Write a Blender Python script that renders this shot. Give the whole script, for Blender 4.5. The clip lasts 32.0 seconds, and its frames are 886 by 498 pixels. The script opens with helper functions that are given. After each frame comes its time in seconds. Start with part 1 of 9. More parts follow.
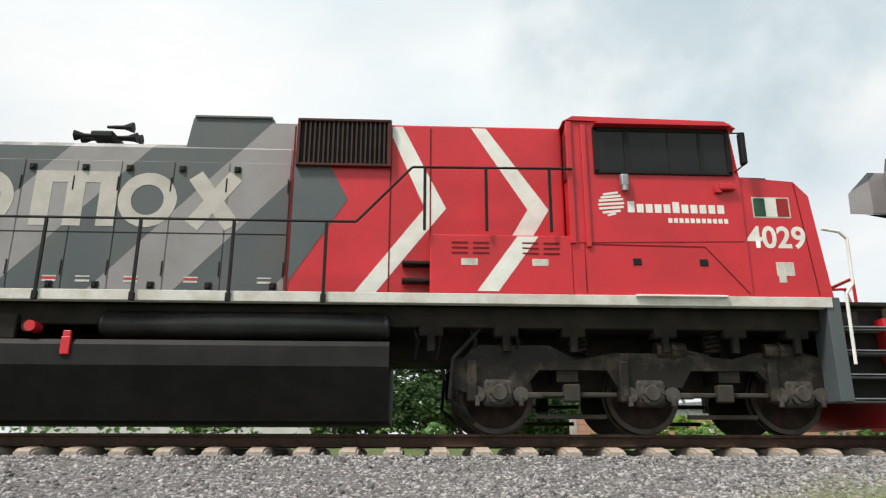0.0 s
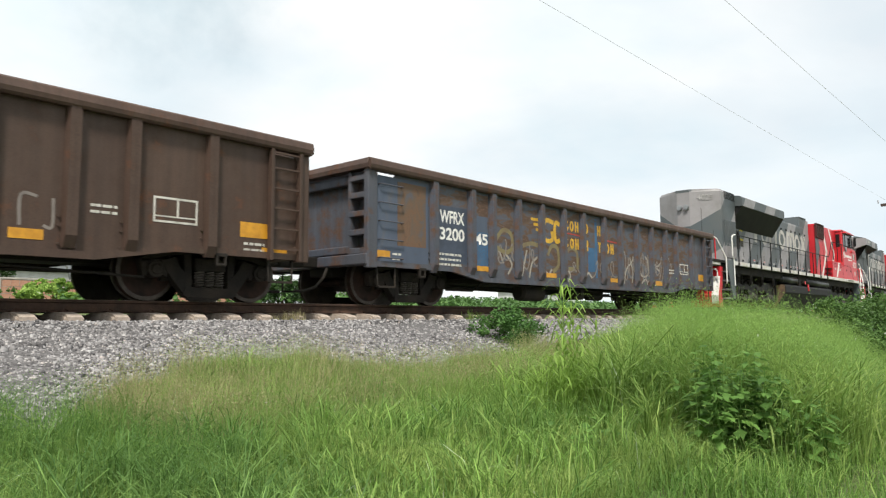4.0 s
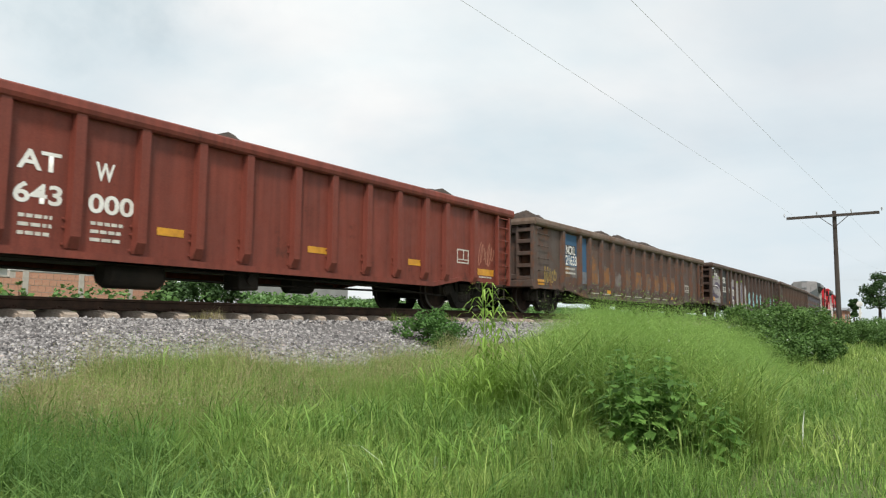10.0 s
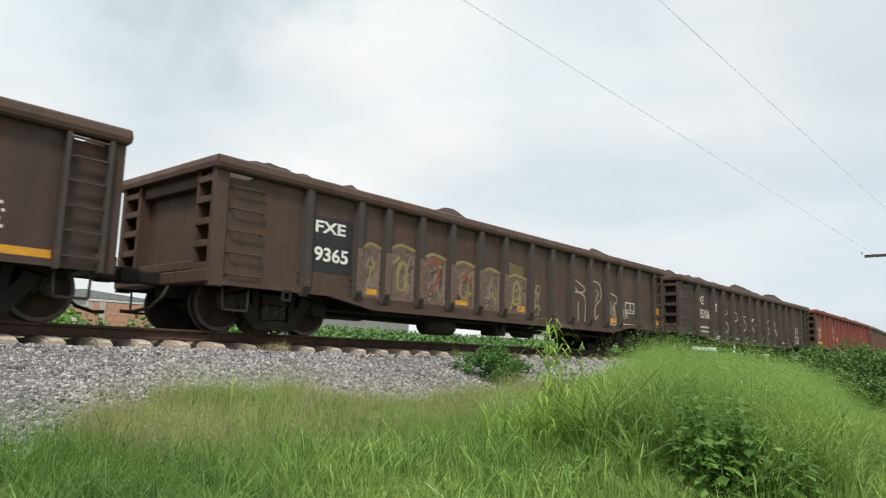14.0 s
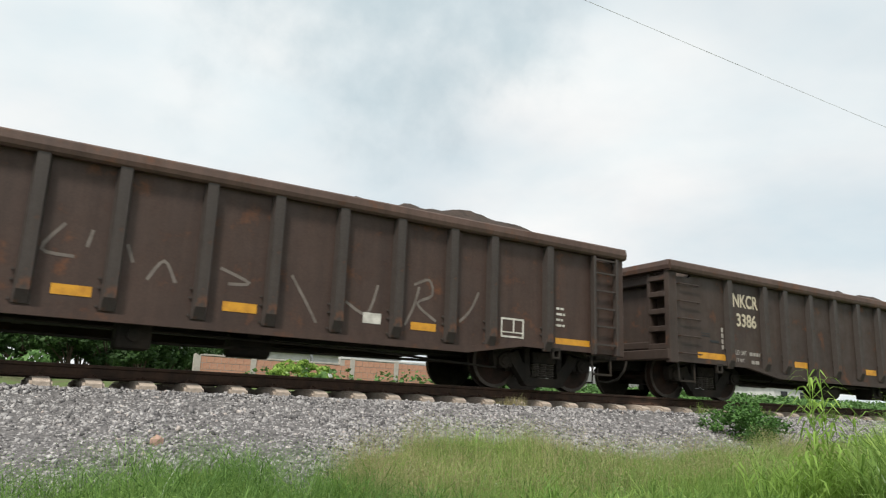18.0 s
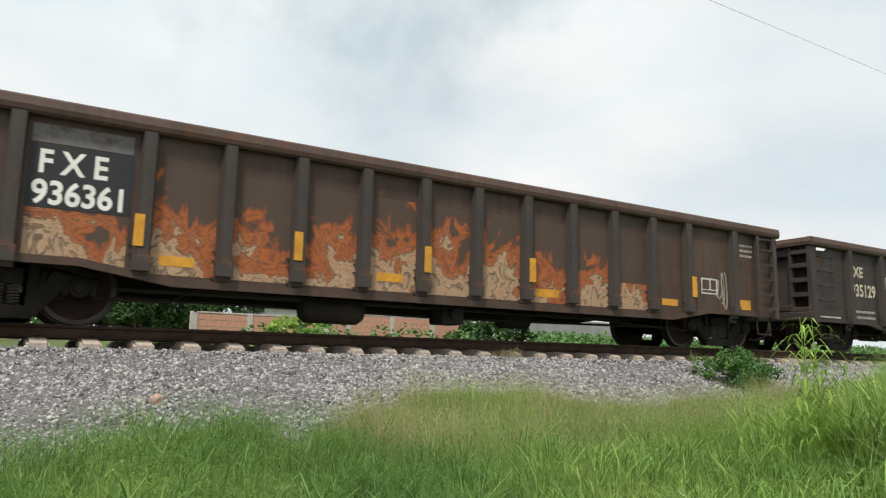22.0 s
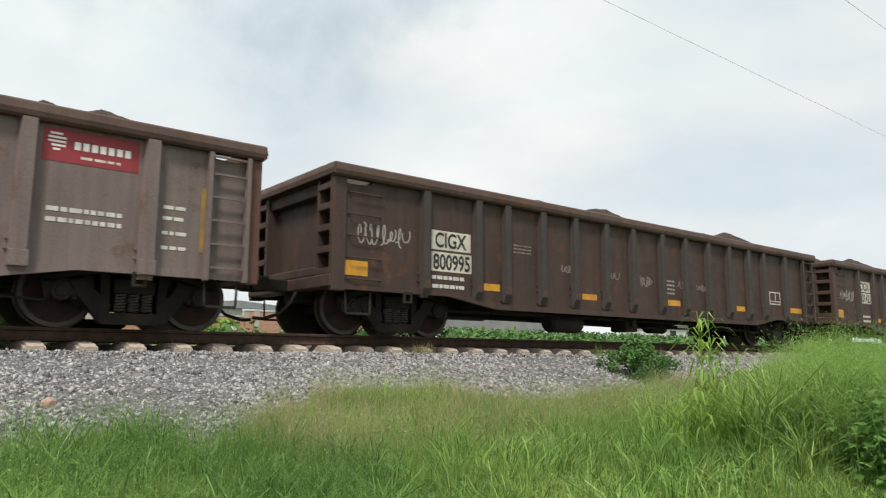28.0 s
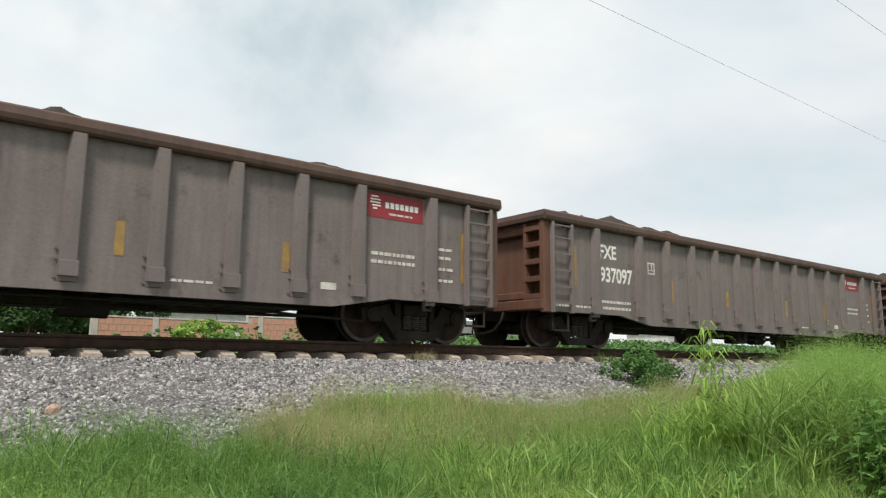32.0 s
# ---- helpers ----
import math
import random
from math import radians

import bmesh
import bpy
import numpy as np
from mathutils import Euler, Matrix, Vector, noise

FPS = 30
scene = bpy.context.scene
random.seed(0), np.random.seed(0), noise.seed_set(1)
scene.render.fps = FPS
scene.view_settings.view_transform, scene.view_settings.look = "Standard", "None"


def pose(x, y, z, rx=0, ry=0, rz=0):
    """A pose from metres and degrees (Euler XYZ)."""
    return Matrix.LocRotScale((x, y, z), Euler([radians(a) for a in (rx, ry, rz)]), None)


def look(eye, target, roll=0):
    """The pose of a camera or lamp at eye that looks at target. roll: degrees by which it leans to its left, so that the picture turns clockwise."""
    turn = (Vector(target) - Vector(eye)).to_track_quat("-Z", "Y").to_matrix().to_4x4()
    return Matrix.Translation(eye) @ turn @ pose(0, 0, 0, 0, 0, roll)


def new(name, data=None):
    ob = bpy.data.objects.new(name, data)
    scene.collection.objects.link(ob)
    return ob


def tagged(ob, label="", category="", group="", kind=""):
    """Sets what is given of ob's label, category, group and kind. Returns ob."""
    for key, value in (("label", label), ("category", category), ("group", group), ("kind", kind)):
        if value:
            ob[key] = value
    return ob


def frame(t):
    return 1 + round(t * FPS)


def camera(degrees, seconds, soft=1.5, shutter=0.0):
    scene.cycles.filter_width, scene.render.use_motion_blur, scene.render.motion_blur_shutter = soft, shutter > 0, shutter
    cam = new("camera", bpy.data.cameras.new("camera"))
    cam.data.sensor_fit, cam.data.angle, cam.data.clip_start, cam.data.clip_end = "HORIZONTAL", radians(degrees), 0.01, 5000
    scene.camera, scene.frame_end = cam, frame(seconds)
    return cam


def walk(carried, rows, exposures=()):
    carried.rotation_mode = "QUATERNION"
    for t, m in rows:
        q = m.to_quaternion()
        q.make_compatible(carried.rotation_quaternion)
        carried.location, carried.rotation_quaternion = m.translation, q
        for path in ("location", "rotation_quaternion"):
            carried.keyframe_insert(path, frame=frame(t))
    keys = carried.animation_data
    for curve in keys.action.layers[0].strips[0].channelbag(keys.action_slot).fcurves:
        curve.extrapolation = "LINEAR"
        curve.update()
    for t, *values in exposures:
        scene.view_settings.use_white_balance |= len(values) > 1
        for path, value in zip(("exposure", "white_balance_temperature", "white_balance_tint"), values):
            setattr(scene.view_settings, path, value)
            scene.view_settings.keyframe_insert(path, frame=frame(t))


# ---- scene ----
cam = camera(63.41, 32.0, soft=1.2, shutter=0.08)


def aim(x, y, z, yaw, pitch, lean):
    return pose(x, y, z, 90 + pitch, 0, yaw) @ pose(0, 0, 0, 0, 0, lean)


PATH = [
    (0.0, aim(-0.02, 0.04, -0.333, -2.63, 16.32, 0.07)),
    (0.2, aim(-0.01, 0.03, -0.330, -10.23, 16.25, -0.01)),
    (0.5, aim(0.00, 0.02, -0.320, -19.55, 15.06, 0.29)),
    (1.0, aim(0.05, 0.02, -0.285, -31.29, 11.54, 0.65)),
    (1.5, aim(0.07, 0.01, -0.296, -40.71, 8.57, 0.53)),
    (2.0, aim(0.05, 0.00, -0.297, -46.35, 7.14, 0.25)),
    (2.5, aim(0.06, -0.01, -0.308, -47.66, 6.32, -0.02)),
    (3.0, aim(0.07, -0.00, -0.314, -48.49, 5.69, -0.05)),
    (3.5, aim(0.08, 0.00, -0.313, -48.77, 5.73, -0.23)),
    (4.0, aim(0.09, 0.01, -0.309, -48.44, 5.67, -0.28)),
    (4.5, aim(0.09, 0.02, -0.321, -47.86, 5.88, 0.10)),
    (6.5, aim(0.09, 0.02, -0.322, -48.85, 6.39, -0.05)),
    (7.0, aim(0.09, 0.02, -0.324, -49.25, 6.43, -0.20)),
    (7.5, aim(0.09, 0.01, -0.315, -50.30, 6.31, -0.16)),
    (8.0, aim(0.09, -0.01, -0.311, -51.61, 6.25, 0.01)),
    (8.5, aim(0.10, -0.02, -0.314, -52.98, 6.06, 0.04)),
    (9.0, aim(0.11, -0.03, -0.315, -54.25, 5.90, 0.12)),
    (9.5, aim(0.11, -0.03, -0.313, -54.73, 5.74, 0.55)),
    (10.0, aim(0.10, -0.02, -0.311, -54.28, 5.85, 0.51)),
    (10.5, aim(0.10, -0.02, -0.310, -54.00, 6.00, 0.54)),
    (11.0, aim(0.11, -0.02, -0.312, -53.77, 6.46, 0.60)),
    (11.5, aim(0.11, -0.03, -0.313, -53.73, 6.80, 0.58)),
    (12.0, aim(0.10, -0.03, -0.305, -53.07, 7.41, 0.66)),
    (12.5, aim(0.09, -0.03, -0.310, -52.68, 7.98, 0.63)),
    (13.0, aim(0.08, -0.02, -0.310, -51.57, 8.21, 0.89)),
    (13.5, aim(0.07, -0.00, -0.314, -50.51, 8.41, 1.22)),
    (15.5, aim(0.04, -0.03, -0.314, -44.50, 8.86, 2.03)),
    (16.0, aim(0.00, -0.03, -0.315, -42.62, 9.14, 1.75)),
    (16.5, aim(-0.04, -0.03, -0.315, -40.84, 10.22, 1.52)),
    (17.0, aim(-0.06, -0.02, -0.323, -36.04, 11.09, 1.42)),
    (17.5, aim(-0.07, -0.03, -0.363, -31.79, 11.99, 1.62)),
    (18.0, aim(-0.07, -0.02, -0.363, -31.11, 12.42, 2.21)),
    (18.5, aim(-0.07, -0.01, -0.333, -31.03, 12.20, 2.53)),
    (19.0, aim(-0.07, -0.01, -0.329, -31.42, 12.36, 1.71)),
    (19.5, aim(-0.07, 0.00, -0.325, -31.81, 11.40, 1.38)),
    (20.0, aim(-0.07, 0.01, -0.334, -32.08, 10.40, 1.10)),
    (20.5, aim(-0.07, 0.00, -0.333, -31.98, 9.76, 1.18)),
    (21.0, aim(-0.06, -0.00, -0.334, -31.91, 9.29, 1.25)),
    (21.5, aim(-0.06, 0.01, -0.337, -31.79, 8.91, 1.06)),
    (22.0, aim(-0.06, 0.00, -0.337, -31.71, 8.68, 1.11)),
    (22.5, aim(-0.07, -0.00, -0.339, -31.47, 8.58, 1.12)),
    (23.0, aim(-0.06, -0.00, -0.336, -32.31, 8.64, 0.74)),
    (23.5, aim(-0.06, -0.01, -0.335, -32.99, 8.75, -0.02)),
    (24.0, aim(-0.06, -0.01, -0.324, -33.57, 8.68, -0.27)),
    (24.5, aim(-0.05, -0.00, -0.328, -33.93, 8.71, -0.20)),
    (25.0, aim(-0.05, -0.01, -0.329, -34.17, 8.69, -0.28)),
    (25.5, aim(-0.05, 0.00, -0.330, -34.68, 8.67, -0.28)),
    (27.5, aim(-0.05, 0.02, -0.336, -38.29, 8.43, 0.07)),
    (28.0, aim(-0.06, 0.02, -0.338, -38.84, 8.48, 0.29)),
    (28.5, aim(-0.06, 0.01, -0.338, -38.93, 8.64, 0.45)),
    (29.0, aim(-0.06, -0.01, -0.333, -38.67, 8.73, 0.47)),
    (29.5, aim(-0.07, -0.02, -0.323, -38.54, 8.88, 0.69)),
    (30.0, aim(-0.07, -0.03, -0.328, -38.71, 9.03, 0.95)),
    (30.5, aim(-0.06, -0.03, -0.327, -38.68, 9.08, 0.84)),
    (31.0, aim(-0.06, -0.03, -0.317, -38.65, 9.02, 0.60)),
    (31.5, aim(-0.06, -0.03, -0.311, -38.38, 8.95, 0.51)),
    (32.0, aim(-0.07, -0.01, -0.318, -38.53, 8.94, 0.45)),
]
walk(cam, PATH, exposures=((0.0, 0.08), (0.5, 0.22), (1.0, 0.44), (2.0, 0.56), (3.0, 0.56), (3.6, 0.34), (4.5, 0.20), (9.0, 0.08), (15.0, 0.03), (32.0, 0.02)))

# ---- world, sun ----
SUN_EL, SUN_AZ = 56.0, 128.0          # degrees: height, and turn from +y towards -x
world = bpy.data.worlds.new("sky")
scene.world = world
world.use_nodes = True
wn, wl = world.node_tree.nodes, world.node_tree.links
wn.clear()
w_out = wn.new("ShaderNodeOutputWorld")
w_bg = wn.new("ShaderNodeBackground")
w_sky = wn.new("ShaderNodeTexSky")
w_sky.sky_type = "NISHITA"
w_sky.sun_disc = False
w_sky.sun_elevation = radians(SUN_EL)
w_sky.sun_rotation = radians(-SUN_AZ)
w_sky.dust_density = 2.0
w_co = wn.new("ShaderNodeTexCoord")
w_sep = wn.new("ShaderNodeSeparateXYZ")
w_add = wn.new("ShaderNodeMath")
w_add.operation = "ADD"
w_add.inputs[1].default_value = 0.22
w_div = wn.new("ShaderNodeVectorMath")
w_div.operation = "DIVIDE"
w_noise = wn.new("ShaderNodeTexNoise")
w_noise.inputs["Scale"].default_value = 0.85
w_noise.inputs["Detail"].default_value = 7
w_noise.inputs["Roughness"].default_value = 0.52
w_noise.inputs["Distortion"].default_value = 0.35
w_ramp = wn.new("ShaderNodeValToRGB")
w_ramp.color_ramp.elements[0].position = 0.36
w_ramp.color_ramp.elements[0].color = (0.82, 0.82, 0.82, 1)
w_ramp.color_ramp.elements[1].position = 0.60
w_ramp.color_ramp.elements[1].color = (1, 1, 1, 1)
w_mix = wn.new("ShaderNodeMix")
w_mix.data_type = "RGBA"
w_noise2 = wn.new("ShaderNodeTexNoise")
w_noise2.inputs["Scale"].default_value = 1.7
w_noise2.inputs["Detail"].default_value = 5
w_cloud = wn.new("ShaderNodeValToRGB")
w_cloud.color_ramp.elements[0].position = 0.30
w_cloud.color_ramp.elements[0].color = (8.9, 10.0, 10.4, 1)
w_cloud.color_ramp.elements[1].position = 0.62
w_cloud.color_ramp.elements[1].color = (11.0, 11.1, 11.0, 1)
wl.new(w_co.outputs["Generated"], w_sep.inputs[0])
wl.new(w_sep.outputs["Z"], w_add.inputs[0])
wl.new(w_co.outputs["Generated"], w_div.inputs[0])
wl.new(w_add.outputs[0], w_div.inputs[1])
w_off = wn.new("ShaderNodeVectorMath")
w_off.operation = "ADD"
w_off.inputs[1].default_value = (4.3, 1.7, 0.6)
wl.new(w_div.outputs[0], w_off.inputs[0])
wl.new(w_off.outputs[0], w_noise.inputs["Vector"])
wl.new(w_off.outputs[0], w_noise2.inputs["Vector"])
wl.new(w_noise.outputs["Fac"], w_ramp.inputs[0])
wl.new(w_noise2.outputs["Fac"], w_cloud.inputs[0])
# one large blue-grey cloud, ragged, a third of the way up the sky over the track
w_far = wn.new("ShaderNodeVectorMath")
w_far.operation = "DISTANCE"
w_far.inputs[1].default_value = (0.33, 0.745, 0.580)
wl.new(w_co.outputs["Generated"], w_far.inputs[0])
w_rag = wn.new("ShaderNodeTexNoise")
w_rag.inputs["Scale"].default_value = 5.5
w_rag.inputs["Detail"].default_value = 6
w_rag.inputs["Roughness"].default_value = 0.55
wl.new(w_co.outputs["Generated"], w_rag.inputs["Vector"])
w_sum = wn.new("ShaderNodeMath")
w_sum.operation = "MULTIPLY_ADD"
w_sum.inputs[1].default_value = 0.62
wl.new(w_rag.outputs["Fac"], w_sum.inputs[0])
wl.new(w_far.outputs["Value"], w_sum.inputs[2])
w_edge = wn.new("ShaderNodeMapRange")
w_edge.interpolation_type = "SMOOTHSTEP"
for socket, v in (("From Min", 0.37), ("From Max", 0.64), ("To Min", 0.84), ("To Max", 0.0)):
    w_edge.inputs[socket].default_value = v
wl.new(w_sum.outputs[0], w_edge.inputs["Value"])
w_dim = wn.new("ShaderNodeMix")
w_dim.data_type = "RGBA"
w_dim.inputs["B"].default_value = (5.9, 7.2, 7.8, 1)
wl.new(w_edge.outputs["Result"], w_dim.inputs["Factor"])
wl.new(w_cloud.outputs["Color"], w_dim.inputs["A"])
wl.new(w_ramp.outputs["Color"], w_mix.inputs["Factor"])
wl.new(w_sky.outputs[0], w_mix.inputs["A"])
# a pale blue opening low over the far end of the line
w_low = wn.new("ShaderNodeVectorMath")
w_low.operation = "DISTANCE"
w_low.inputs[1].default_value = (0.985, 0.13, 0.05)
wl.new(w_co.outputs["Generated"], w_low.inputs[0])
w_gap = wn.new("ShaderNodeMapRange")
w_gap.interpolation_type = "SMOOTHSTEP"
for socket, v in (("From Min", 0.08), ("From Max", 0.46), ("To Min", 0.62), ("To Max", 0.0)):
    w_gap.inputs[socket].default_value = v
wl.new(w_low.outputs["Value"], w_gap.inputs["Value"])
w_blue = wn.new("ShaderNodeMix")
w_blue.data_type = "RGBA"
w_blue.inputs["B"].default_value = (6.9, 8.2, 9.1, 1)
wl.new(w_gap.outputs["Result"], w_blue.inputs["Factor"])
wl.new(w_dim.outputs["Result"], w_blue.inputs["A"])
wl.new(w_blue.outputs["Result"], w_mix.inputs["B"])
wl.new(w_mix.outputs["Result"], w_bg.inputs["Color"])
w_bg.inputs["Strength"].default_value = 0.086
wl.new(w_bg.outputs[0], w_out.inputs["Surface"])

sun = new("sun", bpy.data.lights.new("sun", "SUN"))
sun.data.energy = 3.9
sun.data.angle = radians(9)
sun.data.color = (1.0, 0.95, 0.86)
sun.matrix_world = look((-30 * math.sin(radians(SUN_AZ)), 30 * math.cos(radians(SUN_AZ)), 30 * math.tan(radians(SUN_EL))), (0, 0, 0))
scene.view_settings.exposure = 0.0


# ---- materials ----
def nodes(name):
    m = bpy.data.materials.new(name)
    m.use_nodes = True
    n, l = m.node_tree.nodes, m.node_tree.links
    return m, n, l, n["Principled BSDF"]


def node(n, kind, **values):
    k = n.new(kind)
    for key, value in values.items():
        k.inputs[key.replace("_", " ")].default_value = value
    return k


def mixer(n, l, fac, a, b, mode="MIX"):
    k = n.new("ShaderNodeMix")
    k.data_type, k.blend_type = "RGBA", mode
    for socket, v in (("Factor", fac), ("A", a), ("B", b)):
        if isinstance(v, bpy.types.NodeSocket):
            l.new(v, k.inputs[socket])
        else:
            k.inputs[socket].default_value = v if socket == "Factor" else (*v, 1)
    return k.outputs["Result"]


def ramp(n, l, source, p0, p1, v0=0.0, v1=1.0):
    k = n.new("ShaderNodeMapRange")
    k.inputs["From Min"].default_value, k.inputs["From Max"].default_value = p0, p1
    k.inputs["To Min"].default_value, k.inputs["To Max"].default_value = v0, v1
    l.new(source, k.inputs["Value"])
    return k.outputs["Result"]


def surface(name, colour, second=None, scale=3.0, rough=0.7, metal=0.0, bump=0.15, fine=40.0, lo=0.4, hi=0.65, space="Object", stretch=(1, 1, 1)):
    """A surface of two colours in patches, with grain and fine relief."""
    m, n, l, p = nodes(name)
    co = n.new("ShaderNodeTexCoord")
    mp = n.new("ShaderNodeMapping")
    mp.inputs["Scale"].default_value = stretch
    l.new(co.outputs[space], mp.inputs["Vector"])
    big = node(n, "ShaderNodeTexNoise", Scale=scale, Detail=8.0, Roughness=0.6)
    small = node(n, "ShaderNodeTexNoise", Scale=fine, Detail=4.0)
    l.new(mp.outputs[0], big.inputs["Vector"])
    l.new(mp.outputs[0], small.inputs["Vector"])
    second = second or tuple(0.7 * c for c in colour)
    c = mixer(n, l, ramp(n, l, big.outputs["Fac"], lo, hi), colour, second)
    k = 1.0 if bump > 0.2 else 0.3
    g = ramp(n, l, small.outputs["Fac"], 0.3, 0.7, 1 - 0.18 * k, 1 + 0.15 * k)
    c = mixer(n, l, 1.0, c, g, "MULTIPLY")
    l.new(c, p.inputs["Base Color"])
    p.inputs["Roughness"].default_value, p.inputs["Metallic"].default_value = rough, metal
    if rough > 0.6 and not metal:
        p.inputs["Specular IOR Level"].default_value = 0.2
    b = node(n, "ShaderNodeBump", Strength=bump, Distance=0.02)
    l.new(small.outputs["Fac"], b.inputs["Height"])
    l.new(b.outputs[0], p.inputs["Normal"])
    return m


def car_paint(name, colour, worn, rust=0.35, streak=0.5, seed=0.0, rust_colour=(0.12, 0.05, 0.025)):
    """Weathered freight-car paint: faded patches, rust blooms, dirt that runs down the sheets."""
    m, n, l, p = nodes(name)
    co = n.new("ShaderNodeTexCoord")
    mp = n.new("ShaderNodeMapping")
    mp.inputs["Location"].default_value = (seed * 7.3, seed * 3.1, seed)
    l.new(co.outputs["Object"], mp.inputs["Vector"])
    st = n.new("ShaderNodeMapping")
    st.inputs["Scale"].default_value = (5.0, 5.0, 0.35)
    st.inputs["Location"].default_value = (seed, seed, 0)
    l.new(co.outputs["Object"], st.inputs["Vector"])
    fade = node(n, "ShaderNodeTexNoise", Scale=0.8, Detail=6.0, Roughness=0.6)
    bloom = node(n, "ShaderNodeTexNoise", Scale=2.2, Detail=10.0, Roughness=0.68)
    run = node(n, "ShaderNodeTexNoise", Scale=1.6, Detail=6.0)
    grit = node(n, "ShaderNodeTexNoise", Scale=45.0, Detail=3.0)
    for k in (fade, bloom, grit):
        l.new(mp.outputs[0], k.inputs["Vector"])
    l.new(st.outputs[0], run.inputs["Vector"])
    colour, worn = tuple(0.88 * v for v in colour), tuple(0.88 * v for v in worn)
    c = mixer(n, l, ramp(n, l, fade.outputs["Fac"], 0.35, 0.65), colour, worn)
    c = mixer(n, l, ramp(n, l, bloom.outputs["Fac"], 0.62 - 0.25 * rust, 0.74 - 0.2 * rust), c, rust_colour)
    d = ramp(n, l, run.outputs["Fac"], 0.35, 0.7, 1.12, 1.0 - 0.6 * streak)
    c = mixer(n, l, 1.0, c, d, "MULTIPLY")
    g = ramp(n, l, grit.outputs["Fac"], 0.3, 0.7, 0.86, 1.12)
    c = mixer(n, l, 1.0, c, g, "MULTIPLY")
    l.new(c, p.inputs["Base Color"])
    l.new(ramp(n, l, bloom.outputs["Fac"], 0.4, 0.7, 0.55, 0.85), p.inputs["Roughness"])
    p.inputs["Specular IOR Level"].default_value = 0.42
    b = node(n, "ShaderNodeBump", Strength=0.12, Distance=0.02)
    l.new(bloom.outputs["Fac"], b.inputs["Height"])
    l.new(b.outputs[0], p.inputs["Normal"])
    return m


def striped(name, light, dark, period, lean, shift, rough=0.42):
    """Locomotive paint: two greys in slanting bands, with dust."""
    m, n, l, p = nodes(name)
    co = n.new("ShaderNodeTexCoord")
    sep = n.new("ShaderNodeSeparateXYZ")
    l.new(co.outputs["Object"], sep.inputs[0])
    mul = n.new("ShaderNodeMath")
    mul.operation, mul.inputs[1].default_value = "MULTIPLY_ADD", -lean
    l.new(sep.outputs["Z"], mul.inputs[0])
    l.new(sep.outputs["X"], mul.inputs[2])
    mod = n.new("ShaderNodeMath")
    mod.operation, mod.inputs[1].default_value = "ADD", shift
    l.new(mul.outputs[0], mod.inputs[0])
    fl = n.new("ShaderNodeMath")
    fl.operation, fl.inputs[1].default_value = "FLOORED_MODULO", period
    l.new(mod.outputs[0], fl.inputs[0])
    gt = n.new("ShaderNodeMath")
    gt.operation, gt.inputs[1].default_value = "GREATER_THAN", period * 0.472
    l.new(fl.outputs[0], gt.inputs[0])
    c = mixer(n, l, gt.outputs[0], light, dark)
    dust = node(n, "ShaderNodeTexNoise", Scale=1.4, Detail=8.0, Roughness=0.62)
    l.new(co.outputs["Object"], dust.inputs["Vector"])
    c = mixer(n, l, ramp(n, l, dust.outputs["Fac"], 0.40, 0.72, 0.0, 0.42), c, (0.125, 0.118, 0.110))
    l.new(c, p.inputs["Base Color"])
    l.new(ramp(n, l, dust.outputs["Fac"], 0.3, 0.7, rough, rough + 0.25), p.inputs["Roughness"])
    return m


def leafy(name, colour, second, tip=0.35, through_light=0.25):
    """Leaves and blades: colour varies from piece to piece; some light passes through."""
    m, n, l, p = nodes(name)
    geo = n.new("ShaderNodeNewGeometry")
    co = n.new("ShaderNodeTexCoord")
    patch = node(n, "ShaderNodeTexNoise", Scale=0.55, Detail=4.0)
    l.new(co.outputs["Object"], patch.inputs["Vector"])
    shade = n.new("ShaderNodeValToRGB")
    for pos, c in ((0.0, tuple(0.55 * v for v in colour)), (0.22, colour), (0.88, second), (1.0, tuple(min(0.6, 1.1 * v) for v in second))):
        e = shade.color_ramp.elements[0] if pos == 0.0 else shade.color_ramp.elements[1] if pos == 1.0 else shade.color_ramp.elements.new(pos)
        e.position, e.color = pos, (*c, 1)
    l.new(geo.outputs["Random Per Island"], shade.inputs[0])
    a = shade.outputs["Color"]
    c = mixer(n, l, ramp(n, l, patch.outputs["Fac"], 0.38, 0.62, 0.0, 0.70), a, tuple(0.72 * v for v in colour))
    l.new(c, p.inputs["Base Color"])
    p.inputs["Roughness"].default_value = 0.62
    p.inputs["Specular IOR Level"].default_value = 0.30
    t = n.new("ShaderNodeBsdfTranslucent")
    l.new(c, t.inputs["Color"])
    mix = n.new("ShaderNodeMixShader")
    mix.inputs[0].default_value = through_light
    l.new(p.outputs[0], mix.inputs[1])
    l.new(t.outputs[0], mix.inputs[2])
    l.new(mix.outputs[0], n["Material Output"].inputs["Surface"])
    return m


